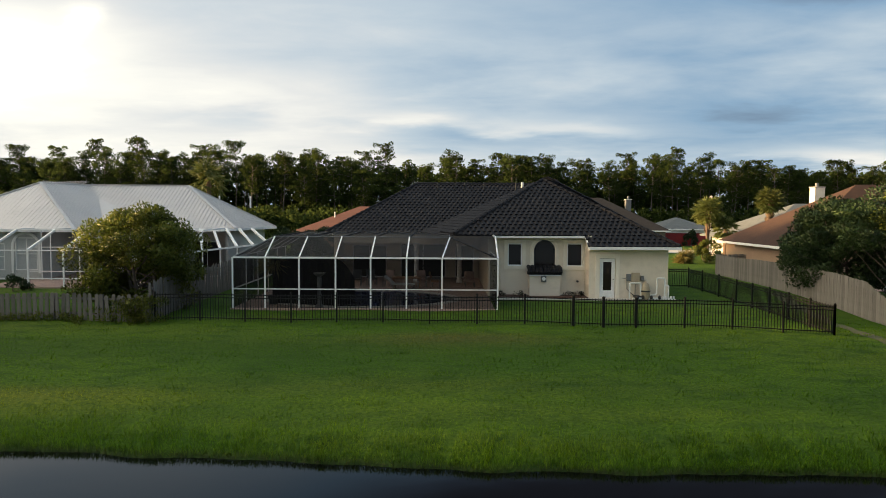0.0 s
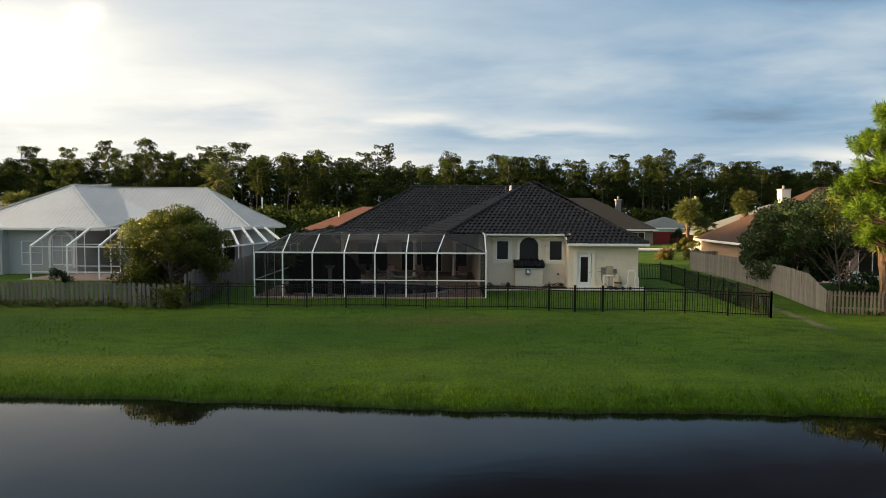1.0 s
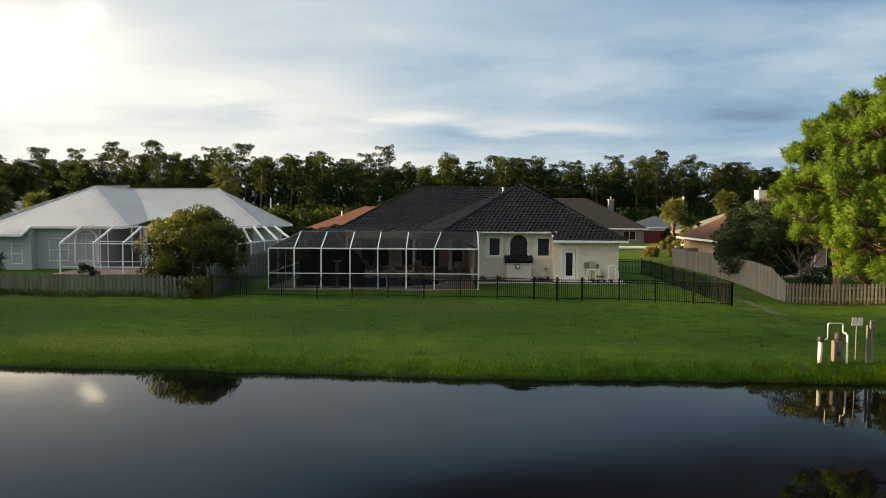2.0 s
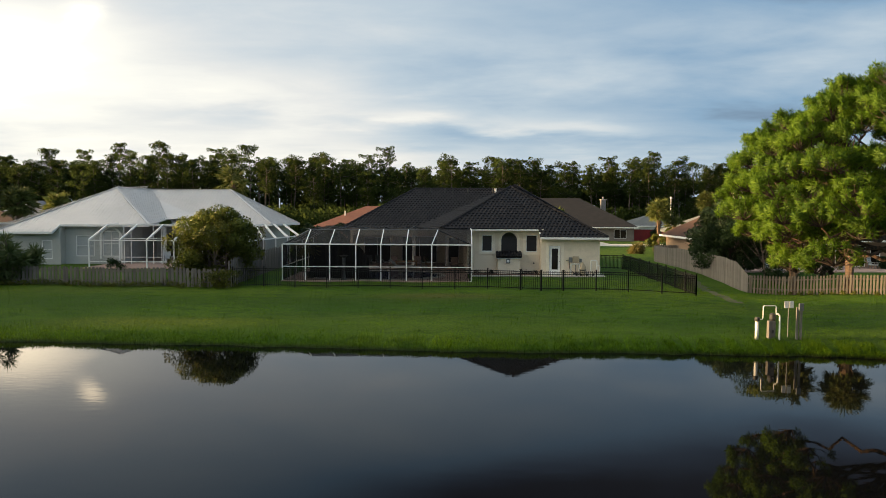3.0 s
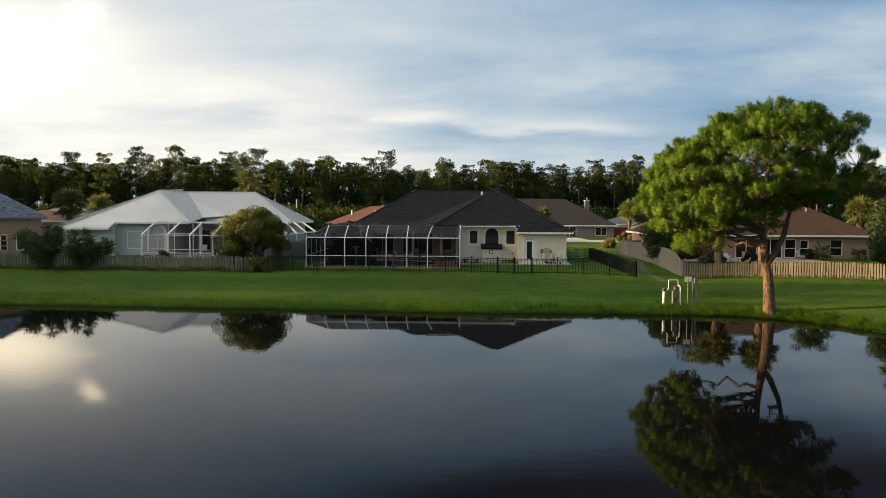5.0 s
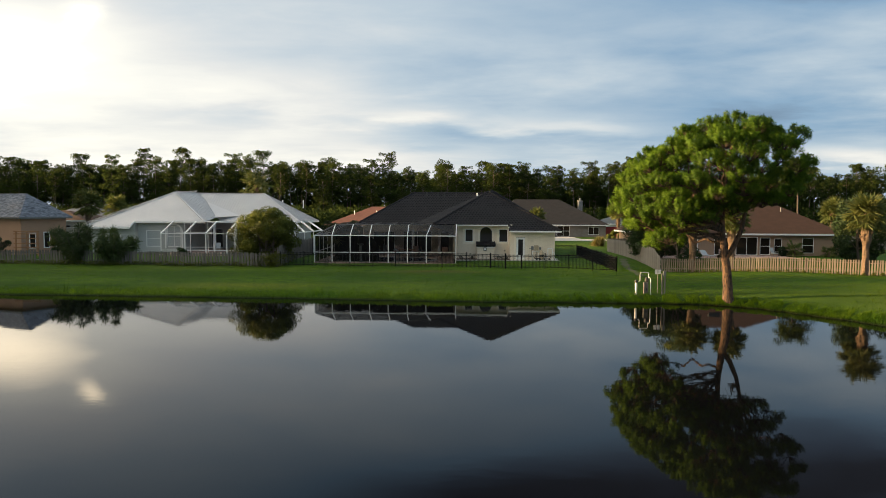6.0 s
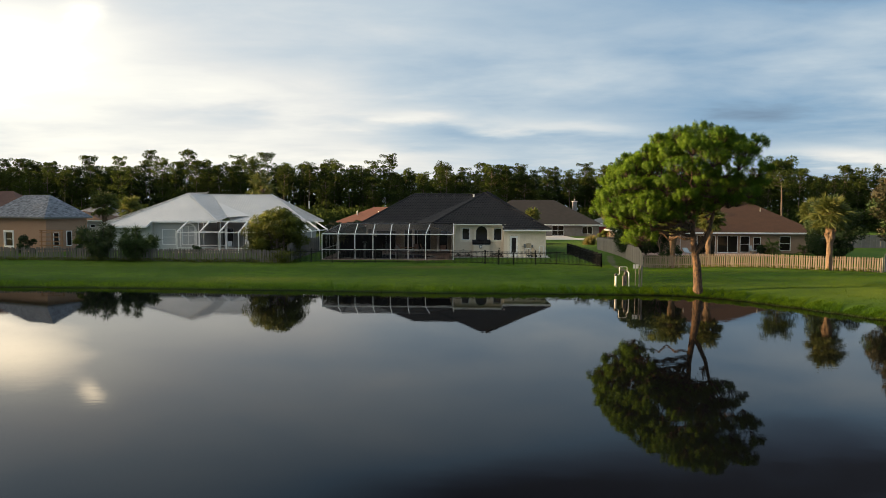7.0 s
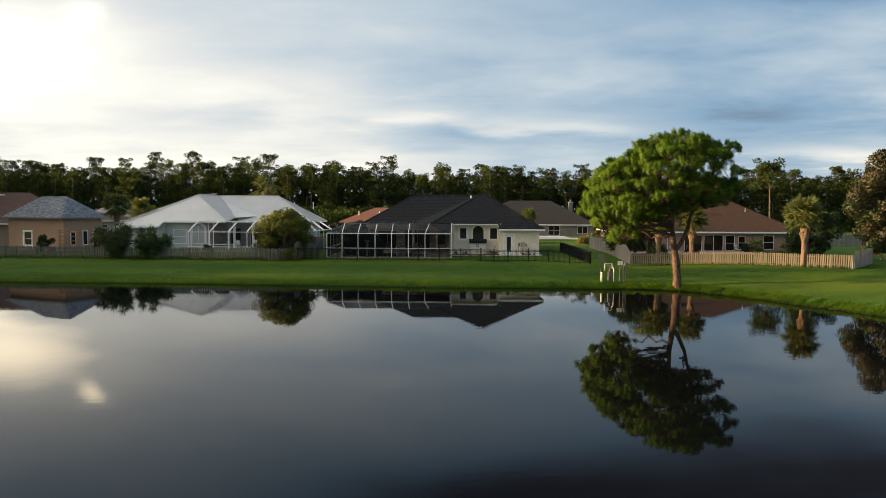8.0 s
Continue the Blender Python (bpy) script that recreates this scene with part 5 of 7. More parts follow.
# the tan house with the brown roof
brown = simple_house("tan stucco house with a brown shingled hip roof", [(23.7, 45.2, 46.2, 57.0, 0.5, 3.55)], "stucco_tan",
                     [[[(23.2, 45.6, 3.5), (45.7, 45.6, 3.5), (37.6, 51.9, 8.0), (31.3, 51.9, 8.0)], [(45.7, 45.6, 3.5), (45.7, 57.6, 3.5), (37.6, 51.9, 8.0)], [(45.7, 57.6, 3.5), (23.2, 57.6, 3.5), (31.3, 51.9, 8.0), (37.6, 51.9, 8.0)], [(23.2, 57.6, 3.5), (23.2, 45.6, 3.5), (31.3, 51.9, 8.0)]]], "shingle_brown",
                     [(24.5, 25.5, 1.6, 2.9, 46.2, 1, 2), (31.4, 33.6, 1.1, 3.1, 46.2, 2, 1), (33.8, 36.2, 1.1, 3.1, 46.2, 2, 1), (36.45, 37.6, 1.15, 3.05, 46.2, 1, 2), (38.0, 38.9, 1.3, 2.95, 46.2, 1, 2), (41.1, 42.4, 1.35, 3.05, 46.2, 1, 2)])
eave_band(brown, 23.2, 45.7, 45.6, 57.6, 3.42)
ch = part("chimney", boxed((29.45, 54.2, 5.0), (30.25, 55.0, 7.85), 0.02), "stucco_trim", brown, "pale stucco chimney")
part("chimney_cap", boxed((29.40, 54.15, 7.85), (30.30, 55.05, 7.93), 0.02), "concrete", ch)
part("flue", tubed([(29.8, 54.6, 7.92), (29.8, 54.6, 8.22)], 0.12, 10), "box_grey", ch)
for x in (31.0, 40.0):
    part("vent_pipe", tubed([(x, 49.0, 5.2), (x, 49.0, 6.4)], 0.06, 8), "box_grey", brown)
part("skylight", boxed((32.0, 48.6, 5.55), (33.2, 49.4, 6.15)), "black", brown, "dark roof box")
# lower roof behind it
simple_house("pale grey roofed house seen over its neighbour", [(30.0, 52.0, 64.0, 76.0, 0.9, 3.5)], "concrete", [hip_faces(29.0, 53.0, 63.0, 77.0, 3.4, 3.4)], "shingle_slate")

# across the street
street_house = simple_house("brick-fronted house with a dark brown hip roof across a street", [(8.0, 31.2, 95.6, 110.0, 0.9, 3.4)], "brick_far",
                            [hip_faces(7.4, 31.8, 95.0, 111.0, 3.3, 4.7)], "shingle_dark",
                            [(16.2, 18.2, 1.0, 3.0, 95.6, 2, 1), (22.3, 24.6, 1.2, 3.1, 95.6, 2, 2), (28.0, 30.0, 1.5, 2.9, 95.6, 2, 1)])
eave_band(street_house, 7.4, 31.8, 95.0, 110.9, 3.22)
cb = part("chimney", boxed((27.7, 103.5, 5.0), (28.5, 104.3, 7.7), 0.02), "box_grey", street_house, "slim grey chimney")
part("chimney_cap", boxed((27.6, 103.4, 7.7), (28.6, 104.4, 7.82)), "concrete", cb)
part("flue", tubed([(28.1, 103.9, 7.82), (28.1, 103.9, 8.3)], 0.16, 10), "box_grey", cb)
red_house = simple_house("small red house with a pale hip roof", [(31.3, 38.2, 97.8, 106.0, 0.9, 3.6)], "red_paint", [hip_faces(30.8, 38.8, 97.2, 106.6, 3.5, 1.6)], "shingle_slate")
eave_band(red_house, 30.8, 38.8, 97.2, 106.6, 3.42)
part("garage_band", boxed((31.5, 97.7, 2.9), (38.0, 97.78, 3.4)), "white", red_house, "white band under the eave")
tagged(part("road", boxed((10, 80.0, 0.9), (120, 86.0, 1.09)), "concrete"), "pale concrete street between gardens", "road", kind="structure")
tagged(part("driveway", boxed((19.0, 86.01, 0.9), (25.0, 95.5, 1.10)), "concrete"), "pale concrete driveway", "driveway", kind="structure")
lamp = thing("street_lamp", (34.0, 86.7, 1.05), "tall pale street lamp with a small head", "street lamp")
part("pole", tubed([(34.0, 86.7, 1.0), (34.0, 86.7, 7.7)], [0.10, 0.06], 8), "concrete", lamp)
part("lamp_head", lathe([(0.07, 0), (0.17, 0.10), (0.16, 0.34), (0.05, 0.42)], (34.0, 86.7, 7.6), 10), "concrete", lamp)
board_fence("privacy_fence", [(47.0, 59.0), (66.0, 59.0)], board_mesh, 0.148, 1.83, (0.3, 0.95, 1.6), "wood_silver", "tall weathered board fence behind a lawn", limit=128)


# ---- plants ----
def rnd(seed):
    return np.random.RandomState(seed)


def unit(v):
    return v / np.maximum(np.linalg.norm(v, axis=-1, keepdims=True), 1e-9)


def leaf_mesh(name, centres, directions, length, width, rs, mat, bend=0.0, normals=None):
    """Leaves as slim kites: base at centres, pointing along directions; normals round the shading off over a whole clump."""
    n = len(centres)
    d = unit(directions)
    side = unit(np.cross(d, rs.normal(size=(n, 3))))
    ln = (length * rs.uniform(0.7, 1.25, (n, 1)))
    wd = width * rs.uniform(0.7, 1.25, (n, 1))
    if normals is not None:
        # each leaf shows its face to the outside of its clump
        face = np.cross(d, side)
        side = np.where(np.sum(face * normals, 1, keepdims=True) < 0, side, -side)
    up = np.cross(side, d)
    v = np.stack([centres, centres + d * ln * 0.5 + side * wd / 2 + up * bend * ln, centres + d * ln, centres + d * ln * 0.5 - side * wd / 2 + up * bend * ln], 1).reshape(-1, 3)
    mesh = bpy.data.meshes.new(name)
    mesh.vertices.add(4 * n)
    mesh.vertices.foreach_set("co", v.astype(np.float32).ravel())
    mesh.loops.add(4 * n)
    mesh.loops.foreach_set("vertex_index", np.arange(4 * n, dtype=np.int32))
    mesh.polygons.add(n)
    mesh.polygons.foreach_set("loop_start", np.arange(0, 4 * n, 4, dtype=np.int32))
    mesh.polygons.foreach_set("loop_total", np.full(n, 4, dtype=np.int32))
    mesh.update(calc_edges=True)
    if normals is not None:
        mesh.polygons.foreach_set("use_smooth", np.ones(n, dtype=bool))
        mesh.normals_split_custom_set_from_vertices(np.repeat(unit(normals), 4, 0).tolist())
    mesh.materials.append(MAT[mat])
    return mesh


ROUGH_LEAF = 0.32   # how far single leaves stray from the roundness of their clump


def clump_leaves(name, clumps, per, length, width, rs, mat, out=0.7, lift=0.3, fill=0.85, stray=ROUGH_LEAF):
    """Leaves spread through round clumps (x, y, z, rx, rz), pointing outwards."""
    c = np.asarray(clumps, float)
    k = np.repeat(np.arange(len(c)), per)
    p = unit(rs.normal(size=(len(k), 3)))
    r = rs.uniform(0, 1, (len(k), 1)) ** (1 / 3) * fill + (1 - fill) * rs.uniform(0, 1, (len(k), 1))
    off = p * r * np.stack([c[k, 3], c[k, 3], c[k, 4]], -1)
    d = p * out + rs.normal(size=p.shape) * (1 - out) * 0.8 + np.array([0, 0, lift])
    return leaf_mesh(name, c[k, :3] + off, d, length, width, rs, mat, 0.0, unit(p + rs.normal(size=p.shape) * stray))


def limb(bm, start, direction, length, r0, r1, rs, bends=5, sway=0.25, rise=0.0, sides=6):
    """A crooked tapering limb; returns its points."""
    p, d = np.array(start, float), unit(np.array(direction, float))
    pts = [p.copy()]
    for i in range(bends):
        d = unit(d + rs.normal(size=3) * sway + np.array([0, 0, rise]))
        p = p + d * length / bends
        pts.append(p.copy())
    tube(bm, pts, [r0 + (r1 - r0) * i / bends for i in range(bends + 1)], sides)
    return pts


def far_pine(seed, height, spread, lean=0.0, bare=0.45, limbs=30):
    """A woodland pine: tall trunk, crown of rounded billows of needles."""
    rs = rnd(seed)
    t = thing("pine_tree", (0, 0, 0), "tall dark pine in a dense wood", "tree", group="pine wood")
    bm = bmesh.new()
    pts = limb(bm, (0, 0, -0.3), (lean, 0, 1), height, 0.22, 0.05, rs, 7, 0.04, 0.1, 6)
    clumps = []
    for i in range(limbs):
        f = bare + (1 - bare) * ((i + 0.5) / limbs) ** 0.9
        z = f * height
        base = np.array([np.interp(z, [p[2] for p in pts], [p[k] for p in pts]) for k in range(3)])
        a = i * 2.4 + rs.uniform(-0.5, 0.5)
        g = (f - bare) / (1 - bare)
        far = spread * (0.30 + 0.70 * math.sin(math.pi * min(1, g * 0.62 + 0.20))) * rs.uniform(0.35, 1.0)
        d = (math.cos(a), math.sin(a), rs.uniform(0.0, 0.5))
        q = limb(bm, base, d, far, 0.06, 0.02, rs, 3, 0.18, 0.05, 4)
        s = rs.uniform(0.7, 1.25) * (1.15 - 0.35 * g)
        clumps.append((*q[-1], s, s * 0.62))
        if far > 1.6:
            w = q[-2] + rs.normal(size=3) * 0.4
            clumps.append((*w, s * 0.85, s * 0.5))
    top = pts[-1]
    for i in range(4):
        clumps.append((top[0] + rs.normal() * 0.5, top[1] + rs.normal() * 0.5, top[2] - rs.uniform(-0.3, 1.2), rs.uniform(0.5, 0.85), 0.5))
    part("trunk", bm, "bark_dark", t, "slim grey-brown trunk")
    link("crown", clump_leaves("crown", clumps, 92, 0.32, 0.17, rs, "pine_far", 0.75, 0.35, 0.55, 0.14), None, t, "dark green needle clumps")
    return t


def round_tree(name, at, height, width, seed, mats, label, category="tree", per=420, leaf=(0.16, 0.08), clumps_n=34, trunk_r=0.14, low=0.15, stems=1, bark="bark_dark", flat=0.75):
    """A leafy tree or bush: stems, limbs and uneven clumps of small leaves."""
    rs = rnd(seed)
    z0 = at[2]
    t = thing(name, at, label, category)
    bm = bmesh.new()
    groups = [[] for _ in mats]
    for s in range(stems):
        a = 2 * math.pi * s / stems + 0.5
        st = (at[0] + 0.25 * math.cos(a) * (stems > 1), at[1] + 0.25 * math.sin(a) * (stems > 1), z0 - 0.15)
        pts = limb(bm, st, (0.35 * math.cos(a) * (stems > 1), 0.35 * math.sin(a) * (stems > 1), 1), height * 0.7, trunk_r, trunk_r * 0.3, rs, 6, 0.10, 0.1, 7)
        n = clumps_n // stems
        for i in range(n):
            f = (i + rs.uniform(0, 1)) / n
            zc = low + (1 - low) * f
            prof = math.sin(math.pi * min(0.97, 0.2 + 0.75 * f)) ** 0.7
            ang = rs.uniform(0, 2 * math.pi)
            rad = width / 2 * prof * rs.uniform(0.45, 0.95)
            w = (at[0] + rad * math.cos(ang), at[1] + rad * math.sin(ang), z0 + height * zc * 0.93)
            base = pts[min(len(pts) - 1, 1 + int(f * 5))]
            if i % 2 == 0:
                d = np.array(w) - base
                limb(bm, base, d, np.linalg.norm(d) * 0.95, trunk_r * 0.35, 0.012, rs, 4, 0.12, 0.03, 5)
            size = width * rs.uniform(0.09, 0.17)
            # clumps higher up tend to take later materials of the list
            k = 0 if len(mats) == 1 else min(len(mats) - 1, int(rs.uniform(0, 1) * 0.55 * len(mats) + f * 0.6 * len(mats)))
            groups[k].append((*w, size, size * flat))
    part("trunk", bm, bark, t, "crooked branching trunk")
    for m, g in zip(mats, groups):
        if g:
            link("crown", clump_leaves("crown", g, per, leaf[0], leaf[1], rs, m, 0.5, 0.25), None, t)
    return t


def shore_pine():
    """The broad pine at the water's edge: leaning trunk, spreading limbs, tufts of long needles."""
    rs = rnd(77)
    bx, by = 19.55, 14.0
    bz = GZ(bx, by)
    t = thing("pine_tree", (bx, by, bz), "spreading bright green pine with reddish bark at the pond's edge", "tree")
    bm = bmesh.new()
    O = np.array([bx, by, bz])
    trunk = np.array([(0.0, 0, -0.3), (0, 0, 0.0), (-0.01, 0, 0.25), (-0.02, 0, 0.55), (-0.04, 0, 0.9), (-0.14, 0, 2.0), (-0.30, 0.05, 3.0), (-0.50, 0, 4.4), (-0.50, 0, 6.0), (-0.35, 0, 7.8), (-0.1, 0, 9.4), (0.1, 0, 10.8)]) + O
    radii = [0.37, 0.35, 0.325, 0.305, 0.29, 0.26, 0.22, 0.17, 0.13, 0.10, 0.07, 0.035]
    fine_z = np.linspace(trunk[0, 2], trunk[-1, 2], 46)
    fine = np.column_stack([np.interp(fine_z, trunk[:, 2], trunk[:, k]) for k in range(3)])
    tube(bm, fine, [float(np.interp(q, trunk[:, 2], radii)) for q in fine_z], 22)
    for v in bm.verts:
        v.co += Vector((v.co.x - np.interp(v.co.z, trunk[:, 2], trunk[:, 0]), v.co.y - np.interp(v.co.z, trunk[:, 2], trunk[:, 1]), 0)) * rs.uniform(-0.06, 0.06)
    second = np.array([(-0.26, 0, 2.75), (0.15, -0.05, 3.3), (0.62, -0.1, 4.4), (0.95, -0.05, 5.8), (1.5, 0, 7.4), (2.1, 0.1, 8.8)]) + O
    radii2 = [0.19, 0.165, 0.135, 0.10, 0.07, 0.035]
    tube(bm, second, radii2, 10)
    # outline of the crown, seen along y: offset from the trunk, lowest and highest foliage
    xo = np.array([-7.3, -6.4, -5.3, -4.6, -3.8, -3.0, -2.0, 0.0, 1.8, 3.2, 4.4, 5.2])
    low = np.array([5.4, 4.9, 4.2, 3.5, 2.9, 4.0, 4.9, 5.7, 5.6, 6.2, 7.2, 8.4])
    high = np.array([6.4, 7.7, 9.3, 9.8, 10.3, 10.9, 11.4, 11.7, 11.4, 10.7, 10.4, 9.5])
    # pads of foliage, kept apart from each other, near the outside of the crown
    pads, tries = [], 0
    while len(pads) < 150 and tries < 40000:
        tries += 1
        x = rs.uniform(-6.5, 2.3)
        depth = 5.0 * math.sqrt(max(0.04, 1 - ((x + 1.1) / 6.4) ** 2))
        y = rs.uniform(-depth, depth)
        g = math.sqrt(1 - (y / depth) ** 2)
        lo, hi = np.interp(x, xo, low) + 0.35, np.interp(x, xo, high) - 0.45
        mid = lo + (hi - lo) * 0.45
        lo, hi = mid + (lo - mid) * (0.45 + 0.55 * g), mid + (hi - mid) * (0.25 + 0.75 * g)
        if hi - lo < 0.3:
            continue
        z = rs.uniform(lo, hi)
        v = (z - mid) / max(0.4, (hi - mid) if z > mid else (mid - lo))
        shell = math.sqrt((y / depth) ** 2 * 0.5 + v * v)
        if shell < 0.62 and x > -5.6:
            continue
        if x > -1.6 and z < 8.2 and rs.uniform() < 0.5:
            continue
        if x > -4.2 and z < 5.0 and y < 0.4:
            continue
        p = np.array([x, y, z])
        if pads and np.min(np.linalg.norm((np.array(pads) - p) * np.array([1, 0.8, 1.35]), axis=1)) < 1.02:
            continue
        pads.append(p)
    heart = np.array([-0.8, 0.0, 6.2])
    twigs = bmesh.new()
    shoots = []   # place, direction, heart of its pad
    # main limbs, each to a pad far out; the others branch off the limbs on the way
    order = sorted(range(len(pads)), key=lambda i: -np.linalg.norm(pads[i] - heart))
    nodes = []

    def bough(src, end, r0, n, sag, wob, target, sides=7):
        pts = []
        for k in range(n + 1):
            f = k / n
            p = src + (end - src) * f
            p[2] = src[2] + (end[2] - src[2]) * f ** sag
            pts.append(p + rs.normal(size=3) * wob * (0 < k < n))
        tube(target, pts, [r0 * (1 - k / n) ** 0.8 + 0.016 for k in range(n + 1)], sides)
        return pts

    for rank, i in enumerate(order):
        p = pads[i]
        end = O + p - np.array([0, 0, 0.35])
        if rank < 38:
            z_src = 2.9 + (max(p[2], 3.6) - 2.9) * rs.uniform(0.42, 0.68)
            line, rad = (second, radii2) if p[0] > 0.4 and z_src > 3.2 else (trunk, radii)
            hs = line[:, 2] - bz
            src = np.array([np.interp(z_src, hs, line[:, k]) for k in range(3)])
            r0 = max(0.045, float(np.interp(z_src, hs, rad)) * rs.uniform(0.32, 0.52))
            pts = bough(src, end, r0, 9, 1.35, 0.13, bm)
            nodes += pts[3:]
        else:
            q = np.array(nodes)
            d = np.linalg.norm((q - end) * np.array([1, 1, 1.2]), axis=1)
            # branches run outwards
            d = d + 1.5 * (np.linalg.norm(q - O - heart, axis=1) > np.linalg.norm(end - O - heart))
            pts = bough(q[int(np.argmin(d))], end, 0.042, 5, 1.2, 0.07, bm, 5)
            nodes += pts[2:4]
        size = rs.uniform(0.80, 1.2)
        away = unit(p - heart)
        for k in range(21):
            w = unit(rs.normal(size=3) + away * 0.55 + np.array([0, 0, 0.45]))
            if w[2] < -0.25:
                w[2] *= -0.5
            tip = O + p + w * np.array([0.95, 0.95, 0.56]) * size * rs.uniform(0.72, 1.05)
            tube(twigs, [end, (end + tip) / 2 + np.array([0, 0, -0.06]), tip], [0.020, 0.014, 0.008], 4, False)
            shoots.append((tip, unit(w * 0.6 + np.array([0, 0, 0.75])), O + p - away * 0.3))
    # bare twigs inside the open side of the crown
    for k in range(150):
        q = nodes[rs.randint(len(nodes))]
        tube(twigs, [q, q + rs.normal(size=3) * 0.3 + np.array([0, 0, 0.1]), q + rs.normal(size=3) * np.array([0.6, 0.6, 0.4]) + np.array([0, 0, 0.25])], [0.016, 0.011, 0.006], 4, False)
    part("trunk", bm, "bark", t, "reddish furrowed trunk and limbs", True)
    part("twig", twigs, "twig", t, "thin dark twigs")
    per = 105
    c, ax, hearts = (np.array([q[k] for q in shoots]) for k in range(3))
    k = np.repeat(np.arange(len(c)), per)
    big = np.repeat(rs.uniform(0.85, 1.25, len(c)), per)[:, None]
    ball = unit(rs.normal(size=(len(k), 3)) + ax[k] * 0.45)
    base = c[k] + ax[k] * rs.uniform(-0.18, 0.10, (len(k), 1)) * big
    face = unit(ball * 0.75 + unit(c[k] - hearts[k]) * 0.55 + rs.normal(size=(len(k), 3)) * 0.22)
    link("crown", leaf_mesh("needles", base + ball * 0.05, ball, 0.19, 0.024, rs, "pine", 0.04, face), None, t, "bright green tufts of long needles")
    return t


def palm(at, height, seed, frond=1.4, label="cabbage palm with fan fronds and a rough trunk", skirt=True, n=84, r=0.20, boots=True):
    """A fan palm: trunk with old leaf bases, round head of fan fronds."""
    rs = rnd(seed)
    x, y, z = at
    t = thing("palm_tree", at, label, "palm tree")
    bm = bmesh.new()
    prof = []
    m = 12
    for i in range(m + 1):
        f = i / m
        w = r * (1.25 if i == 0 else 1.0) * (1 + (0.45 if boots and f > 0.55 else 0.0)) * (0.6 if i == m else 1) * rs.uniform(0.93, 1.07)
        prof.append((w, -0.15 + (height + 0.15) * f))
    bm = lathe(prof, at, 12)
    for v in bm.verts:
        v.co += Vector(rs.normal(size=3)) * 0.02
    part("trunk", bm, "palm_bark", t, "rough brown trunk")
    if boots:
        bm = bmesh.new()
        for i in range(46):
            a, f = rs.uniform(0, 6.28), rs.uniform(0.55, 0.98)
            p = Vector((x + math.cos(a) * r * 1.3, y + math.sin(a) * r * 1.3, z + height * f))
            q = p + Vector((math.cos(a) * 0.16, math.sin(a) * 0.16, 0.28))
            beam(bm, p, q, 0.09, 0.04, (math.cos(a), math.sin(a), 0))
        tagged(part("leaf_base", bm, "palm_bark", t, "old split leaf bases"), kind="stuff")
    bases, dirs = [], []
    stems = bmesh.new()
    top = np.array([x, y, z + height])
    for i in range(n):
        a = rs.uniform(0, 2 * math.pi)
        el = rs.uniform(-0.9 if skirt else -0.3, 1.35)
        d = np.array([math.cos(a) * math.cos(el), math.sin(a) * math.cos(el), math.sin(el)])
        hub = top + d * frond * rs.uniform(0.40, 0.70) + np.array([0, 0, -0.08])
        beam(stems, top, hub, 0.03, 0.02)
        side = unit(np.cross(d, np.array([0, 0, 1.0])) + 1e-6)
        for j in range(30):
            s = (j / 29 - 0.5) * 2
            ang = s * 1.9
            v = d * math.cos(ang) + side * math.sin(ang) + np.array([0, 0, -0.30 * abs(s) - 0.30]) + rs.normal(size=3) * 0.10
            bases.append(hub)
            dirs.append(v)
    part("frond_stem", stems, "palm_leaf", t)
    link("frond", leaf_mesh("frond", np.array(bases), np.array(dirs), frond * 0.50, 0.045 + 0.022 * frond, rs, "palm_leaf", 0.05), None, t, "ragged green and yellow fan fronds")
    return t


def sword_plant(at, height, seed, heads=7, label="shaggy sword-leaved yucca clump over a fence", name="yucca", mat="yucca", width=1.4):
    rs = rnd(seed)
    t = thing(name, at, label, "shrub")
    bm = bmesh.new()
    bases, dirs = [], []
    for i in range(heads):
        a = rs.uniform(0, 6.28)
        q = limb(bm, (at[0] + 0.2 * math.cos(a), at[1] + 0.2 * math.sin(a), at[2] - 0.1), (math.cos(a) * 0.55, math.sin(a) * 0.55, 1), height * rs.uniform(0.30, 0.92), 0.06, 0.04, rs, 4, 0.15, 0.1, 6)
        for c in (q[-1], q[-2], q[-3]):
            k = unit(rs.normal(size=(90, 3)) + np.array([0, 0, 0.35]))
            bases.append(np.repeat(c[None], 90, 0))
            dirs.append(k)
    tagged(part("stem", bm, "bark_dark", t), kind="stuff")
    link("leaves", leaf_mesh("leaves", np.concatenate(bases), np.concatenate(dirs), 0.70, 0.055, rs, mat), None, t)
    return t


shore_pine()

# the big bush behind the pickets, its top painted sunlit with lighter leaves
round_tree("bush", (-14.3, 32.3, GZ(-14.3, 32.3)), 4.9, 6.0, 5, ["bush", "bush", "sunlit_leaf"], "large olive green bush leaning over a picket fence", "bush", 560, (0.15, 0.075), 72, 0.12, 0.12, 3)
# leafy trees in the garden on the other side
round_tree("tree", (23.1, 39.6, GZ(23.1, 39.6)), 5.6, 6.4, 11, ["dark_leaf"], "dark dense evergreen tree hanging over a fence", "tree", 560, (0.16, 0.09), 110, 0.12, 0.16, 2)
# sunlit upper crown put into the leaf colour: dark below, bright on top
round_tree("tree", (23.6, 35.0, GZ(23.6, 35.0)), 6.7, 6.2, 15, ["dark_leaf", "dark_leaf", "sunlit_leaf"], "slim pale-trunked tree with a yellow-green crown", "tree", 430, (0.15, 0.075), 40, 0.09, 0.52, 1, "bark_dark", 0.55)
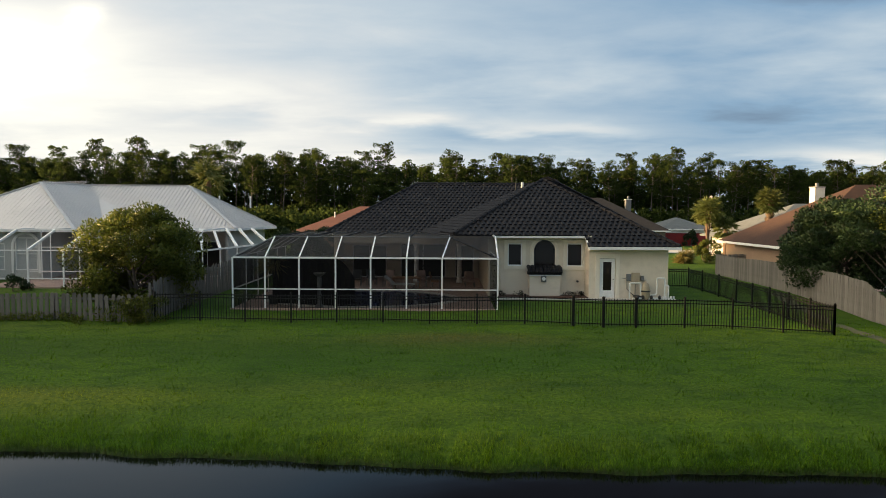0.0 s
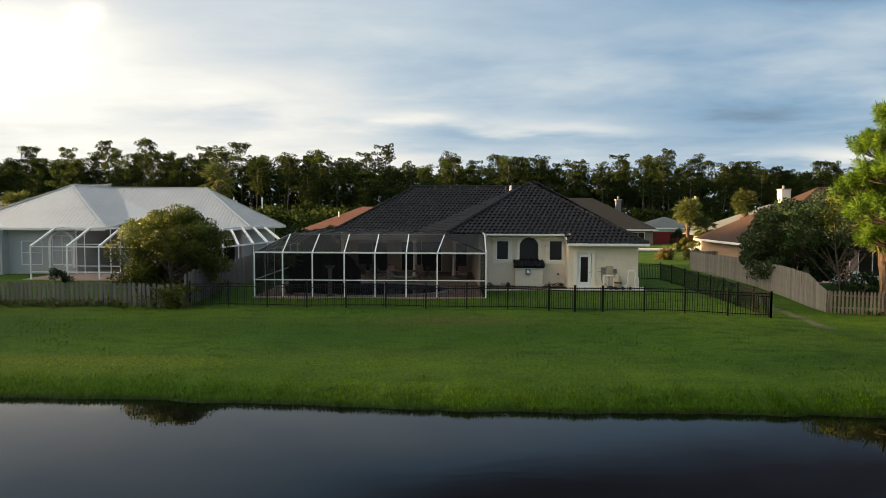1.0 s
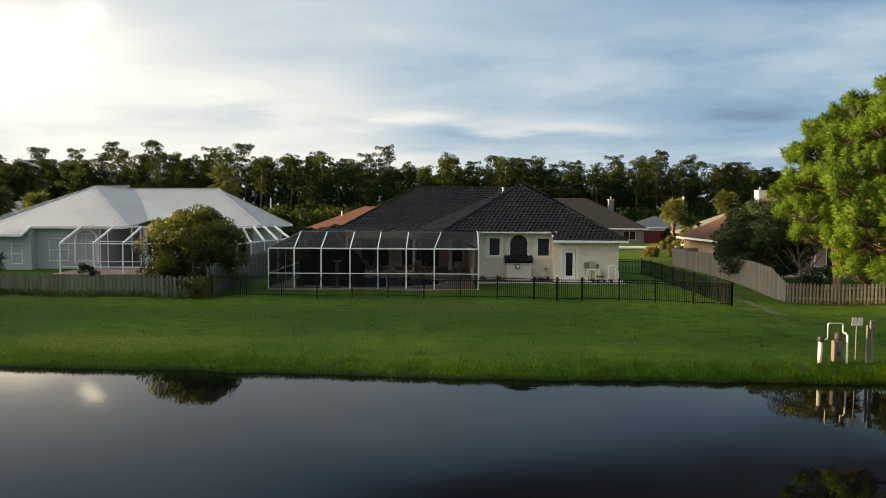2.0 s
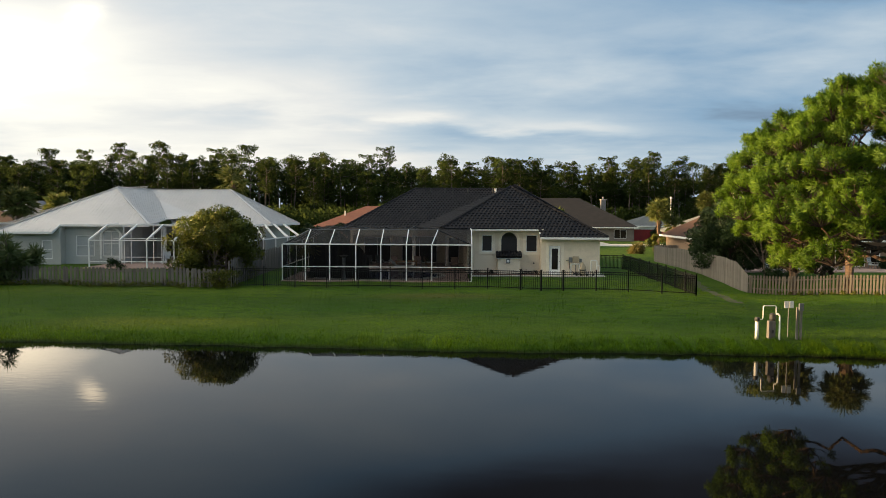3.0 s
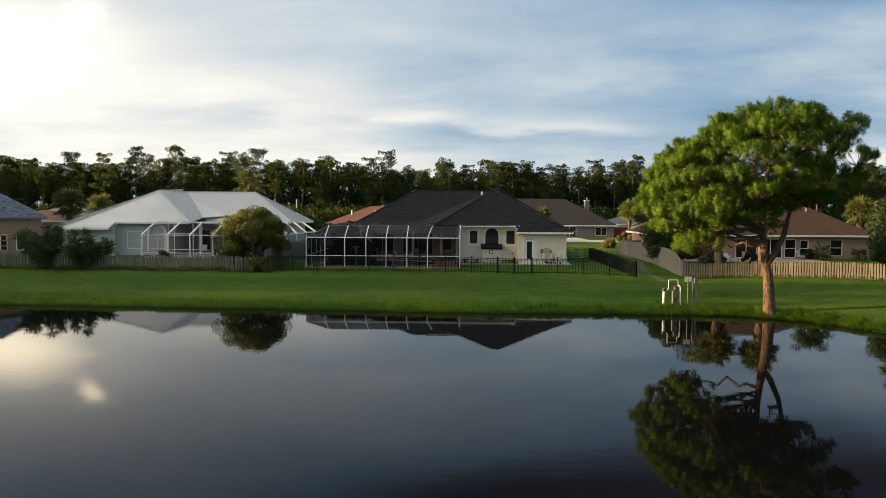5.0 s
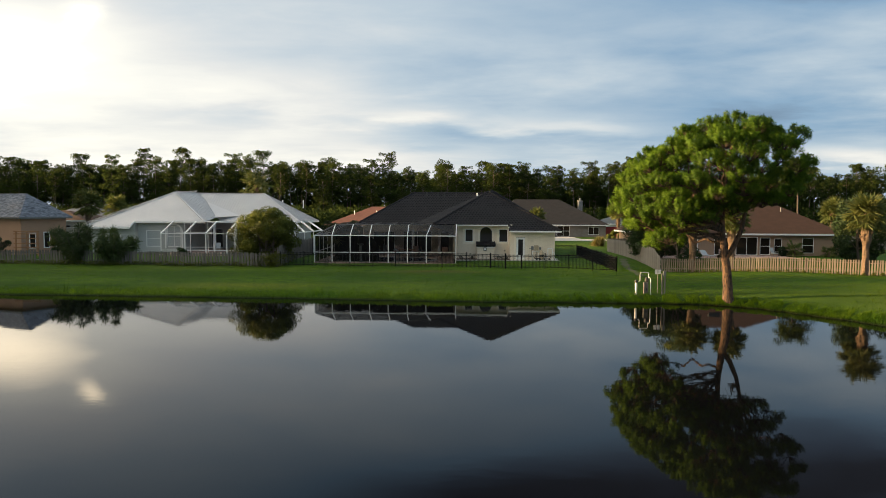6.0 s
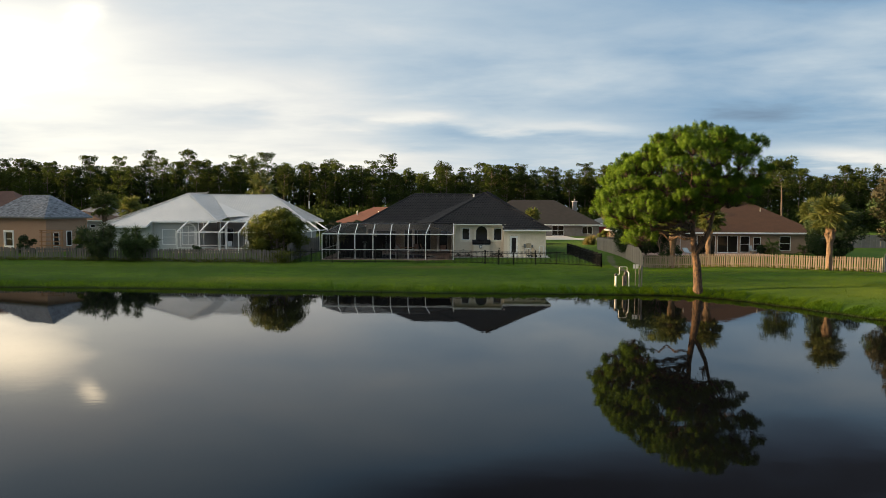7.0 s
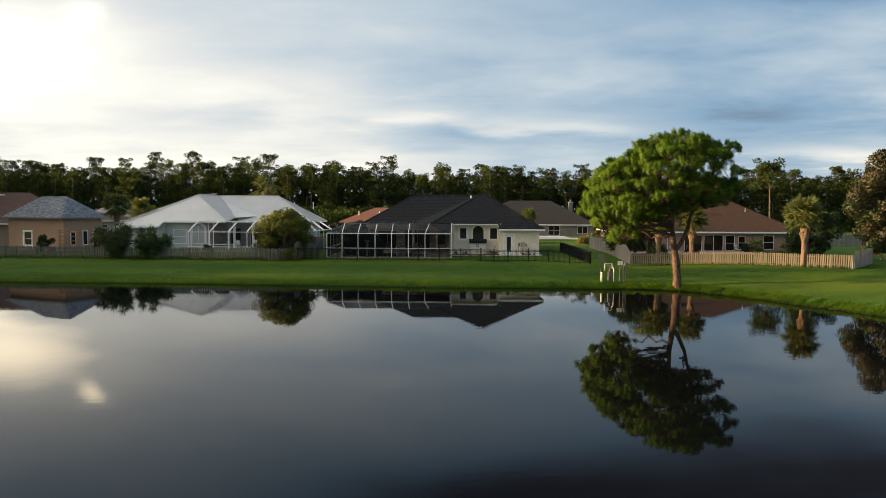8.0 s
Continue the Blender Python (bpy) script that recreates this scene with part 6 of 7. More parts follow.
for bx_, by_, hh in ((-9.6, 50.6, 3.2), (-12.0, 52.5, 3.4), (-9.0, 54.0, 3.6)):
    round_tree("shrub", (bx_, by_, GZ(bx_, by_)), hh, 3.4, int(-bx_ * 10), ["dark_leaf"], "dark shrub behind a pool cage", "shrub", 300, (0.16, 0.09), 24, 0.06, 0.05, 3)
round_tree("tree", (46.3, 30.5, 1.0), 11.4, 7.0, 12, ["dark_leaf", "rust_leaf", "rust_leaf"], "tall magnolia with rust-brown and dark leaves", "tree", 520, (0.26, 0.12), 60, 0.2, 0.12)
round_tree("tree", (41.5, 36.5, 1.0), 6.5, 6.0, 13, ["dark_leaf"], "dense dark evergreen shade tree", "tree", 480, (0.2, 0.1), 44, 0.15, 0.08)

palm((34.35, 24.0, GZ(34.35, 24.0)), 4.8, 21, 1.65, n=100, r=0.24)
palm((50.0, 56.0, 1.0), 5.0, 22, 1.8, "yellowing cabbage palm behind a house")
palm((26.2, 29.4, GZ(26.2, 29.4)), 4.6, 23, 1.5, r=0.24)
palm((23.3, 30.6, GZ(23.3, 30.6)), 4.5, 24, 1.5, r=0.24)
palm((26.3, 67.8, 1.0), 5.0, 25, 1.6, r=0.16)
palm((30.8, 64.4, 1.0), 6.0, 26, 1.35)
palm((28.4, 68.5, 1.0), 3.2, 29, 1.5, "low feathery palm beside a street", n=30, boots=False)
palm((-45.0, 60.6, 1.0), 5.4, 27, 2.0, "golden cabbage palm behind a wall")
palm((-43.8, 66.0, 1.0), 4.8, 28, 2.0)
palm((-31.5, 92.0, 1.0), 9.0, 30, 3.0, "tall palm behind a metal roof", n=36)
palm((17.5, 88.0, 1.0), 4.0, 31, 1.6)
sword_plant((-30.7, 30.9, GZ(-30.7, 30.9)), 3.9, 41, 24)
sword_plant((-27.1, 30.5, GZ(-27.1, 30.5)), 3.3, 42, 24)
sword_plant((22.6, 63.9, 1.0), 1.2, 43, 9, "clump of tall yellow ornamental grass", "ornamental_grass", "straw")

# the wood behind the houses
shapes = [(18.5, 3.2, 0.02, 0.45, 30), (17, 3.6, -0.03, 0.36, 34), (20, 3.0, 0.0, 0.62, 22), (16, 3.6, 0.03, 0.28, 36), (18, 3.8, 0.0, 0.55, 26), (12, 4.2, 0.0, 0.08, 40), (11, 4.8, 0.0, 0.05, 42)]
kinds = [far_pine(100 + i, *q) for i, q in enumerate(shapes)]
spots = []
rs = rnd(9)
for row, (y, step, lift, choice) in enumerate(((134, 4.6, 0.84, (3, 5, 6, 0, 4)), (140, 5.0, 0.88, (0, 1, 3, 4)), (146, 5.2, 0.91, (0, 2, 4, 1)), (154, 4.4, 0.95, (0, 1, 3, 4)))):
    x = -142.0 + row
    while x < 134:
        tall = lift * (rs.uniform(0.80, 1.0) + (0.09 if rs.uniform() < 0.14 else 0)) * (1.05 - 0.0010 * max(-60, min(90, x)))
        spots.append((choice[rs.randint(len(choice))], x + rs.normal() * 0.9, y + rs.normal() * 2.0 + 0.0005 * (x - 10) ** 2, tall))
        x += step * rs.uniform(0.75, 1.3)
# unseen trees added on the left to block low sun, lower along the water
def side_height(y):
    return float(np.interp(y, [-30, 16, 23.5, 26, 33, 33.4, 37.4, 37.8, 64], [11.0, 12.0, 13.0, 16.5, 16.5, 12.0, 12.0, 20.4, 20.4]))


for i in range(31):
    y = -30 + 3.05 * i
    spots.append((i % 5, -71 + rs.normal() * 1.2, y, side_height(y) / shapes[i % 5][0] * rs.uniform(0.92, 1.05)))
used = set()
for k, x, y, s in spots:
    m = pose(x, y, 0.9, 0, 0, rs.uniform(0, 360)) @ Matrix.Scale(s, 4)
    ob = kinds[k] if k not in used else copy_thing(kinds[k], m)
    used.add(k)
    ob.matrix_basis = m
rs = rnd(19)
# foliage between these unseen trees, added to stop sun leaking through
edge = [(-73 + rs.normal() * 1.2, y, 0.9 + rs.uniform(0.2, 1.0) * (side_height(y) - 2.5), 1.6, 1.4) for y in np.arange(-28, 63, 0.10)]
tagged(link("wood_edge", clump_leaves("wood_edge", edge, 80, 0.9, 0.45, rs, "pine_far", 0.4, 0.2), None), "dense dark foliage inside a pine wood", "foliage", kind="stuff")
lone = far_pine(140, 12.6, 3.6, 0.02, 0.70, 26)
lone.matrix_basis = pose(56.6, 77.0, 0.9)
tagged(lone, "lone tall pine with a bare trunk and flat crown")
# undergrowth at the foot of the wood
rs = rnd(10)
cl = [(x, 129.5 + rs.normal() * 1.5 + 0.0005 * (x - 10) ** 2, 0.9 + rs.uniform(0.2, 1.0) ** 1.3 * 5.2, 1.3, 1.1) for x in np.arange(-146, 150, 0.34)]
deep = [(x, 161 + rs.normal() * 2 + 0.0005 * (x - 10) ** 2, 0.9 + rs.uniform(0.3, 13.6), 1.9, 1.5) for x in np.arange(-150, 150, 0.20)]
tagged(link("wood_depth", clump_leaves("wood_depth", deep, 44, 1.15, 0.75, rs, "pine_far", 0.3, 0.2), None), "dark foliage in the depth of a pine wood", "foliage", kind="stuff")
cl += [(x, 104 + rs.normal() * 1.5, 0.9 + rs.uniform(0.3, 4.6), 1.4, 1.2) for x in np.arange(-62, 4, 0.22)]
tagged(link("undergrowth", clump_leaves("undergrowth", cl, 64, 0.55, 0.34, rs, "pine_far", 0.6, 0.2, 0.6), None), "dark tangled undergrowth at the foot of a pine wood", "undergrowth", kind="stuff")


def lawn_blades():
    """Taller grass along the water and blades over the near lawn."""
    rs = rnd(3)

    def grass_face(b):
        return unit(rs.normal(size=b.shape) * 0.35 + np.array([0, 0, 1.0]))

    n = 110000
    i = rs.randint(0, len(EDGE), n)
    j = (i + 1) % len(EDGE)
    f = rs.uniform(0, 1, (n, 1))
    p = EDGE[i] * (1 - f) + EDGE[j] * f
    tang = unit(EDGE[j] - EDGE[i])
    nor = np.stack([-tang[:, 1], tang[:, 0]], -1)
    off = np.abs(rs.normal(0, 0.7, (n, 1))) - 0.03
    q = np.concatenate([p + nor * off, p - nor * off])
    keep = (q[:, 1] > 0) & (q[:, 0] > -48) & (q[:, 0] < 42)
    q = q[keep]
    h = on_ground(q[:, 0], q[:, 1])
    wet = h > -0.03 + 0.06 * rs.uniform(0, 1, len(h))
    q, h = q[wet], h[wet]
    base = np.column_stack([q, h - 0.02])
    d = rs.normal(size=base.shape) * 0.35 + np.array([0, 0, 1.0])
    tagged(link("shore_grass", leaf_mesh("shore_grass", base, d, 0.19, 0.014, rs, "blade", 0.05, grass_face(base)), None), "tall green grass fringing the pond's edge", "grass", kind="stuff")
    n = 200000
    q = np.column_stack([rs.uniform(-40, 40, n), rs.uniform(13, 34, n)])
    q[: n // 8] = np.column_stack([rs.uniform(19, 40, n // 8), rs.uniform(-2, 14, n // 8)])
    h = on_ground(q[:, 0], q[:, 1])
    q, h = q[h > 0.2], h[h > 0.2]
    # grass grows in tufts of uneven length
    tuft = np.sin(q[:, 0] * 2.1 + 2 * np.sin(q[:, 1] * 1.7)) * np.sin(q[:, 1] * 2.9 + 1.5 * np.sin(q[:, 0] * 0.9))
    base = np.column_stack([q, h - 0.02])
    for name, pick, length in (("lawn_grass", tuft <= 0.25, 0.07), ("lawn_tufts", tuft > 0.25, 0.12)):
        b = base[pick]
        d = rs.normal(size=b.shape) * 0.5 + np.array([0, 0, 1.0])
        tagged(link(name, leaf_mesh(name, b, d, length, 0.016, rs, "blade", 0.05, grass_face(b)), None), "short green lawn grass" if length < 0.1 else "longer tufts of green lawn grass", "grass", kind="stuff")


# ---- things by the water ----
def shore_equipment():
    y = 15.95
    z = lambda x: GZ(x, y) - 0.03
    p = thing("pond_pump", (14.70, y, z(14.70)), "white plastic pipes and a boxed pond pump in the grass", "pump")
    w = part("well_pipe", tubed([(14.27, y, z(14.27)), (14.27, y, z(14.27) + 0.80)], 0.075, 14), "pvc", p, "short wide white pipe", True)
    part("cap", lathe([(0.11, 0), (0.115, 0.10), (0.09, 0.17), (0.03, 0.19)], (14.27, y, z(14.27) + 0.80), 14), "black", w, "black cap")
    b = z(14.55)
    part("riser_pipe", tubed([(14.35, y, b + 0.88), (14.47, y, b + 0.88), (14.52, y, b + 0.94), (14.52, y, b + 1.42), (14.56, y, b + 1.47), (15.03, y, b + 1.47), (15.08, y, b + 1.42), (15.08, y, b + 1.15)], 0.022, 8), "pvc", p, "thin white arched pipe")
    part("discharge_pipe", tubed([(15.05, y - 0.05, b + 1.12), (15.12, y - 0.08, b + 1.13), (15.19, y - 0.1, b + 1.05), (15.20, y - 0.1, b - 0.02)], 0.036, 10), "pvc", p, "white down pipe")
    part("pump_box", boxed((14.81, y + 0.02, b), (15.09, y + 0.26, b + 0.80), 0.015), "wood_grey", p, "weathered wooden pump box")
    part("motor", lathe([(0.12, 0), (0.14, 0.08), (0.13, 0.24), (0.06, 0.32)], (15.01, y + 0.16, b + 0.82), 12), "black", p, "black pump motor")
    part("valve", boxed((14.91, y - 0.02, b + 0.28), (14.99, y + 0.02, b + 0.42)), "black", p)
    s = thing("sign_post", (15.81, y + 0.4, z(15.81)), "two small blank pale plates on a thin post", "sign")
    part("post", tubed([(15.81, y + 0.4, z(15.81) - 0.1), (15.81, y + 0.4, z(15.81) + 1.62)], 0.022, 8), "box_grey", s)
    part("plate", boxed((15.61, y + 0.36, z(15.81) + 1.34), (15.78, y + 0.375, z(15.81) + 1.64)), "alu_white", s)
    part("plate", boxed((15.83, y + 0.36, z(15.81) + 1.34), (16.01, y + 0.375, z(15.81) + 1.64)), "alu_white", s)
    u = thing("utility_post", (16.08, y, z(16.08)), "grey timber post pair with a small electric box", "post")
    for x in (15.99, 16.15):
        part("post", boxed((x - 0.045, y - 0.04, z(x) - 0.1), (x + 0.045, y + 0.04, z(x) + 1.42), 0.006), "wood_silver", u)
    part("electric_box", boxed((16.01, y - 0.11, z(16.08) + 1.28), (16.21, y - 0.04, z(16.08) + 1.60), 0.012), "box_grey", u, "grey outdoor electric box")


shore_equipment()


# ---- pool equipment against the house ----
def pool_equipment():
    e = thing("pool_filter", (11.0, 36.95, 1.08), "tan pool filter with white pipes against a stucco wall", "pool equipment")
    part("tank", lathe([(0.20, 0), (0.24, 0.06), (0.25, 0.55), (0.20, 0.80), (0.08, 0.92), (0.05, 1.02)], (11.02, 36.9, 1.10), 18), "plastic_tan", e, "tan filter tank", True)
    part("band", lathe([(0.262, 0), (0.27, 0.02), (0.27, 0.06), (0.262, 0.08)], (11.02, 36.9, 1.50), 18), "black", e, "black clamp band")
    part("pump", tubed([(10.35, 36.85, 1.22), (10.62, 36.85, 1.22), (10.66, 36.85, 1.22), (10.85, 36.85, 1.22)], [0.10, 0.12, 0.09, 0.08], 12), "black", e, "black pump motor", True)
    part("pipe", tubed([(10.15, 36.85, 1.1), (10.15, 36.85, 1.93), (10.20, 36.85, 1.97), (10.72, 36.85, 1.97), (10.76, 36.85, 1.92), (10.76, 36.85, 1.25)], 0.045, 8), "pvc", e, "white looped pipe")
    part("pipe", tubed([(11.20, 36.85, 1.30), (11.55, 36.85, 1.35), (11.62, 36.85, 1.45), (11.62, 36.85, 2.2), (11.66, 36.85, 2.24), (12.02, 36.85, 2.24), (12.06, 36.85, 2.18), (12.06, 36.85, 1.1)], 0.045, 8), "pvc", e, "tall white looped pipe")
    part("pipe", tubed([(12.12, 36.9, 1.85), (12.24, 36.9, 1.85), (12.28, 36.9, 1.80), (12.28, 36.9, 1.1)], 0.04, 8), "pvc", e)
    part("pipe", tubed([(10.3, 36.75, 1.16), (12.4, 36.75, 1.16)], 0.04, 8), "pvc", e, "white ground pipe")
    for x in (10.55, 10.85, 11.3, 11.75):
        part("valve", lathe([(0.07, 0), (0.085, 0.05), (0.085, 0.14), (0.03, 0.2)], (x, 36.72, 1.12), 10), "black", e, "black valve")
    for i in range(5):
        part("fitting", boxed((11.9 + i * 0.14, 36.66, 1.0), (11.98 + i * 0.14, 36.74, 1.28), 0.01), "pvc", e)
    c = thing("control_box", (10.4, 37.18, 2.0), "grey and tan electric boxes on a stucco wall", "electric box")
    part("box", boxed((10.05, 37.10, 2.06), (10.28, 37.245, 2.44), 0.012), "box_grey", c, "grey switch box")
    part("box", boxed((10.34, 37.08, 1.98), (10.76, 37.245, 2.52), 0.012), "plastic_tan", c, "tan timer box")
    part("box", boxed((10.84, 37.12, 2.08), (11.0, 37.245, 2.34), 0.012), "box_grey", c, "small grey box")
    part("conduit", tubed([(9.85, 37.2, 2.2), (10.05, 37.2, 2.2)], 0.02, 6), "box_grey", c)
    part("conduit", tubed([(10.1, 37.2, 2.06), (10.1, 37.2, 1.6), (10.3, 37.15, 1.4), (10.4, 37.0, 1.3)], 0.02, 6), "black", c, "black drooping cable")
    part("conduit", tubed([(10.55, 37.2, 1.98), (10.55, 37.2, 1.2)], 0.02, 6), "box_grey", c)


pool_equipment()

tagged(part("paving_strip", boxed((2.8, 36.55, 0.7), (12.7, 37.24, 1.09)), "concrete"), "narrow pale concrete strip along a house wall", "paving", kind="structure")
tagged(part("mulch_bed", boxed((2.8, 37.245, 0.7), (8.0, 38.395, 1.13)), "mulch"), "red-brown mulch bed under the windows", "flower bed", kind="structure")


def mulch_plants():
    rs = rnd(61)
    for i, x in enumerate((3.3, 4.2, 7.0, 7.7)):
        t = thing("shrub", (x, 37.7, 1.13), "small reddish shrub in a mulch bed", "shrub", group="bed shrubs")
        cl = [(x + rs.normal() * 0.15, 37.7 + rs.normal() * 0.1, 1.2 + rs.uniform(0, 0.12), 0.14, 0.10) for _ in range(5)]
        link("leaves", clump_leaves("leaves", cl, 40, 0.08, 0.04, rs, "rust_leaf"), None, t)


mulch_plants()


# ---- inside the pool cage ----
def patio_table(at, seed):
    x, y, z = at
    t = thing("patio_table", at, "low wooden patio table beside a pool", "table")
    part("tabletop", boxed((x - 0.9, y - 0.4, z + 0.62), (x + 0.9, y + 0.4, z + 0.68), 0.01), "wood_brown", t)
    for sx in (-0.8, 0.8):
        for sy in (-0.32, 0.32):
            part("leg", boxed((x + sx - 0.035, y + sy - 0.035, z), (x + sx + 0.035, y + sy + 0.035, z + 0.62)), "wood_brown", t)


def patio_chair(at, turn, cushion="cushion", label="patio chair with a faded cushion"):
    t = thing("patio_chair", (0, 0, 0), label, "chair", group="pool chairs")
    part("seat", boxed((-0.28, -0.28, 0.38), (0.28, 0.28, 0.46), 0.02), cushion, t)
    part("backrest", slab_faces([[(-0.28, 0.24, 0.46), (0.28, 0.24, 0.46), (0.28, 0.42, 1.0), (-0.28, 0.42, 1.0)]], 0.07), cushion, t)
    for sx in (-0.26, 0.26):
        part("armrest", boxed((sx - 0.03, -0.26, 0.60), (sx + 0.03, 0.30, 0.64)), "box_grey", t)
        for sy in (-0.25, 0.27):
            part("leg", boxed((sx - 0.02, sy - 0.02, 0), (sx + 0.02, sy + 0.02, 0.60)), "box_grey", t)
    t.matrix_basis = pose(*at, 0, 0, turn)
    return t


def lounger(at, turn, cushion="blind"):
    t = thing("sun_lounger", (0, 0, 0), "pale sun lounger with a raised back", "lounger", group="sun loungers")
    part("mattress", boxed((-0.32, -0.95, 0.32), (0.32, 0.35, 0.40), 0.02), cushion, t)
    part("backrest", slab_faces([[(-0.32, 0.35, 0.40), (0.32, 0.35, 0.40), (0.32, 0.85, 0.85), (-0.32, 0.85, 0.85)]], 0.07), cushion, t)
    for sx in (-0.28, 0.28):
        for sy in (-0.85, 0.3):
            part("leg", boxed((sx - 0.025, sy - 0.025, 0), (sx + 0.025, sy + 0.025, 0.32)), "box_grey", t)
    t.matrix_basis = pose(*at, 0, 0, turn)
    return t


patio_table((-2.2, 41.6, FLOOR), 1)
patio_chair((-1.3, 42.4, FLOOR), 10)
patio_chair((-3.4, 42.5, FLOOR), -15)
patio_chair((-0.4, 41.7, FLOOR), 80, "wood_brown", "brown wooden patio chair")
patio_chair((-5.4, 42.8, FLOOR), 0, "black", "dark patio chair by a wall")
patio_chair((-4.5, 43.2, FLOOR), 20, "black", "dark patio chair by a wall")
lounger((-2.6, 40.6, FLOOR), 80)
lounger((1.7, 43.0, FLOOR), 0, "cushion")

rail = thing("pool_handrail", (-3.5, 33.6, FLOOR), "curved pale metal pool handrails", "handrail")
for dx in (0, 0.55):
    part("rail", tubed([(-3.5 + dx, 32.95, FLOOR), (-3.5 + dx, 32.98, FLOOR + 0.62), (-3.5 + dx, 33.15, FLOOR + 0.75), (-3.5 + dx, 33.35, FLOOR + 0.62), (-3.5 + dx, 33.5, FLOOR - 0.1)], 0.022, 8), "alu_white", rail)
ped = thing("pedestal", (-6.0, 33.0, FLOOR), "slim grey stone pedestal with a small bowl beside a pool", "pedestal")
part("shaft", lathe([(0.20, 0), (0.20, 0.12), (0.11, 0.18), (0.09, 0.9), (0.12, 1.4), (0.10, 1.5)], (-6.0, 33.05, FLOOR - 0.02), 14), "box_grey", ped, "", True)
part("bowl", lathe([(0.06, 0), (0.22, 0.10), (0.30, 0.2), (0.24, 0.2)], (-6.0, 33.05, FLOOR + 1.48), 14), "box_grey", ped)


def dry_plant():
    rs = rnd(71)
    x, y, z = -8.5, 34.2, FLOOR
    t = thing("potted_palm", (x, y, z), "potted palm with drooping golden fronds", "potted plant")
    part("pot", lathe([(0.22, 0), (0.30, 0.4), (0.33, 0.45), (0.28, 0.45)], (x, y, z), 14), "black", t, "dark round pot")
    part("trunk", tubed([(x, y, z + 0.3), (x + 0.03, y, z + 1.2), (x, y, z + 2.0)], [0.06, 0.05, 0.04], 8), "palm_bark", t)
    n = 260
    a = rs.uniform(0, 2 * math.pi, n)
    base = np.column_stack([x + 0.3 * np.cos(a), y + 0.3 * np.sin(a), z + 2.1 + rs.uniform(-0.1, 0.25, n)])
    d = np.column_stack([0.7 * np.cos(a), 0.7 * np.sin(a), rs.uniform(-1.3, 0.2, n)])
    link("fronds", leaf_mesh("fronds", base, d, 0.75, 0.05, rs, "straw", 0.1), None, t, "golden drooping fronds")


dry_plant()

def hedge():
    rs = rnd(52)
    t = thing("hedge", (-10, 46.2, 1.0), "dense dark hedge between two gardens", "hedge")
    cl = [(x + rs.normal() * 0.1, 46.2 + rs.normal() * 0.25, 1.0 + rs.uniform(0.2, 1.6), 0.42, 0.38) for x in np.arange(-12.5, -7.4, 0.07)]
    link("leaves", clump_leaves("leaves", cl, 90, 0.12, 0.06, rs, "dark_leaf", 0.5, 0.2), None, t)
    bm = bmesh.new()
    for x in np.arange(-12.3, -7.5, 0.6):
        tube(bm, [(x, 46.2, 0.9), (x + 0.05, 46.2, 2.2)], [0.04, 0.02], 5)
    part("stems", bm, "bark_dark", t)


hedge()

# ---- the garden with pickets ----
lounger((26.8, 40.4, GZ(26.8, 40.4)), 20)
lounger((28.5, 40.6, GZ(28.5, 40.6)), 15)
patio_chair((30.2, 41.2, GZ(30.2, 41.2)), -20)
patio_chair((37.3, 44.6, GZ(37.3, 44.6)), 30, "blind", "pale garden chair by a door")
um = thing("umbrella_pole", (27.6, 40.9, GZ(27.6, 40.9)), "white garden umbrella pole without its shade", "umbrella")
part("pole", tubed([(27.6, 40.9, GZ(27.6, 40.9)), (27.6, 40.9, 3.3)], 0.035, 8), "white", um)
part("base", lathe([(0.28, 0), (0.28, 0.06), (0.06, 0.12)], (27.6, 40.9, GZ(27.6, 40.9)), 12), "concrete", um)
tagged(part("patio_floor", boxed((24.0, 41.5, 0.3), (38.5, 46.19, 1.10)), "paver"), "pinkish paved patio behind a house", "patio", kind="structure")
palm((39.7, 45.0, 1.0), 0.9, 81, 1.1, "young palm against a house wall", n=20, boots=False, r=0.10)
palm((43.4, 45.0, 1.0), 0.6, 82, 1.0, "young palm against a house wall", n=18, boots=False, r=0.10)
round_tree("shrub", (38.4, 45.2, 1.0), 1.1, 1.3, 83, ["dark_leaf"], "small dark shrub beside a door", "shrub", 200, (0.10, 0.05), 16, 0.04, 0.1, 3)
round_tree("shrub", (45.0, 44.5, 1.0), 1.2, 1.6, 84, ["dark_leaf"], "small dark shrub by a house corner", "shrub", 200, (0.10, 0.05), 16, 0.04, 0.1, 3)
round_tree("shrub", (24.6, 34.5, GZ(24.6, 34.5)), 1.6, 2.4, 85, ["dark_leaf"], "low dark shrub behind a picket fence", "shrub", 260, (0.12, 0.06), 20, 0.05, 0.1, 3)
round_tree("shrub", (29.6, 38.6, GZ(29.6, 38.6)), 1.2, 1.5, 86, ["rust_leaf"], "reddish shrub on a patio", "shrub", 220, (0.12, 0.06), 16, 0.04, 0.1, 3)
round_tree("shrub", (25.5, 65.5, 1.0), 2.2, 3.0, 87, ["dark_leaf", "bush"], "dark round shrub beside a street", "shrub", 260, (0.14, 0.07), 24, 0.06, 0.1, 3)
round_tree("shrub", (35.0, 96.5, 1.0), 2.4, 2.6, 88, ["dark_leaf"], "dark shrub before a red wall", "shrub", 160, (0.2, 0.1), 16, 0.06, 0.1, 3)


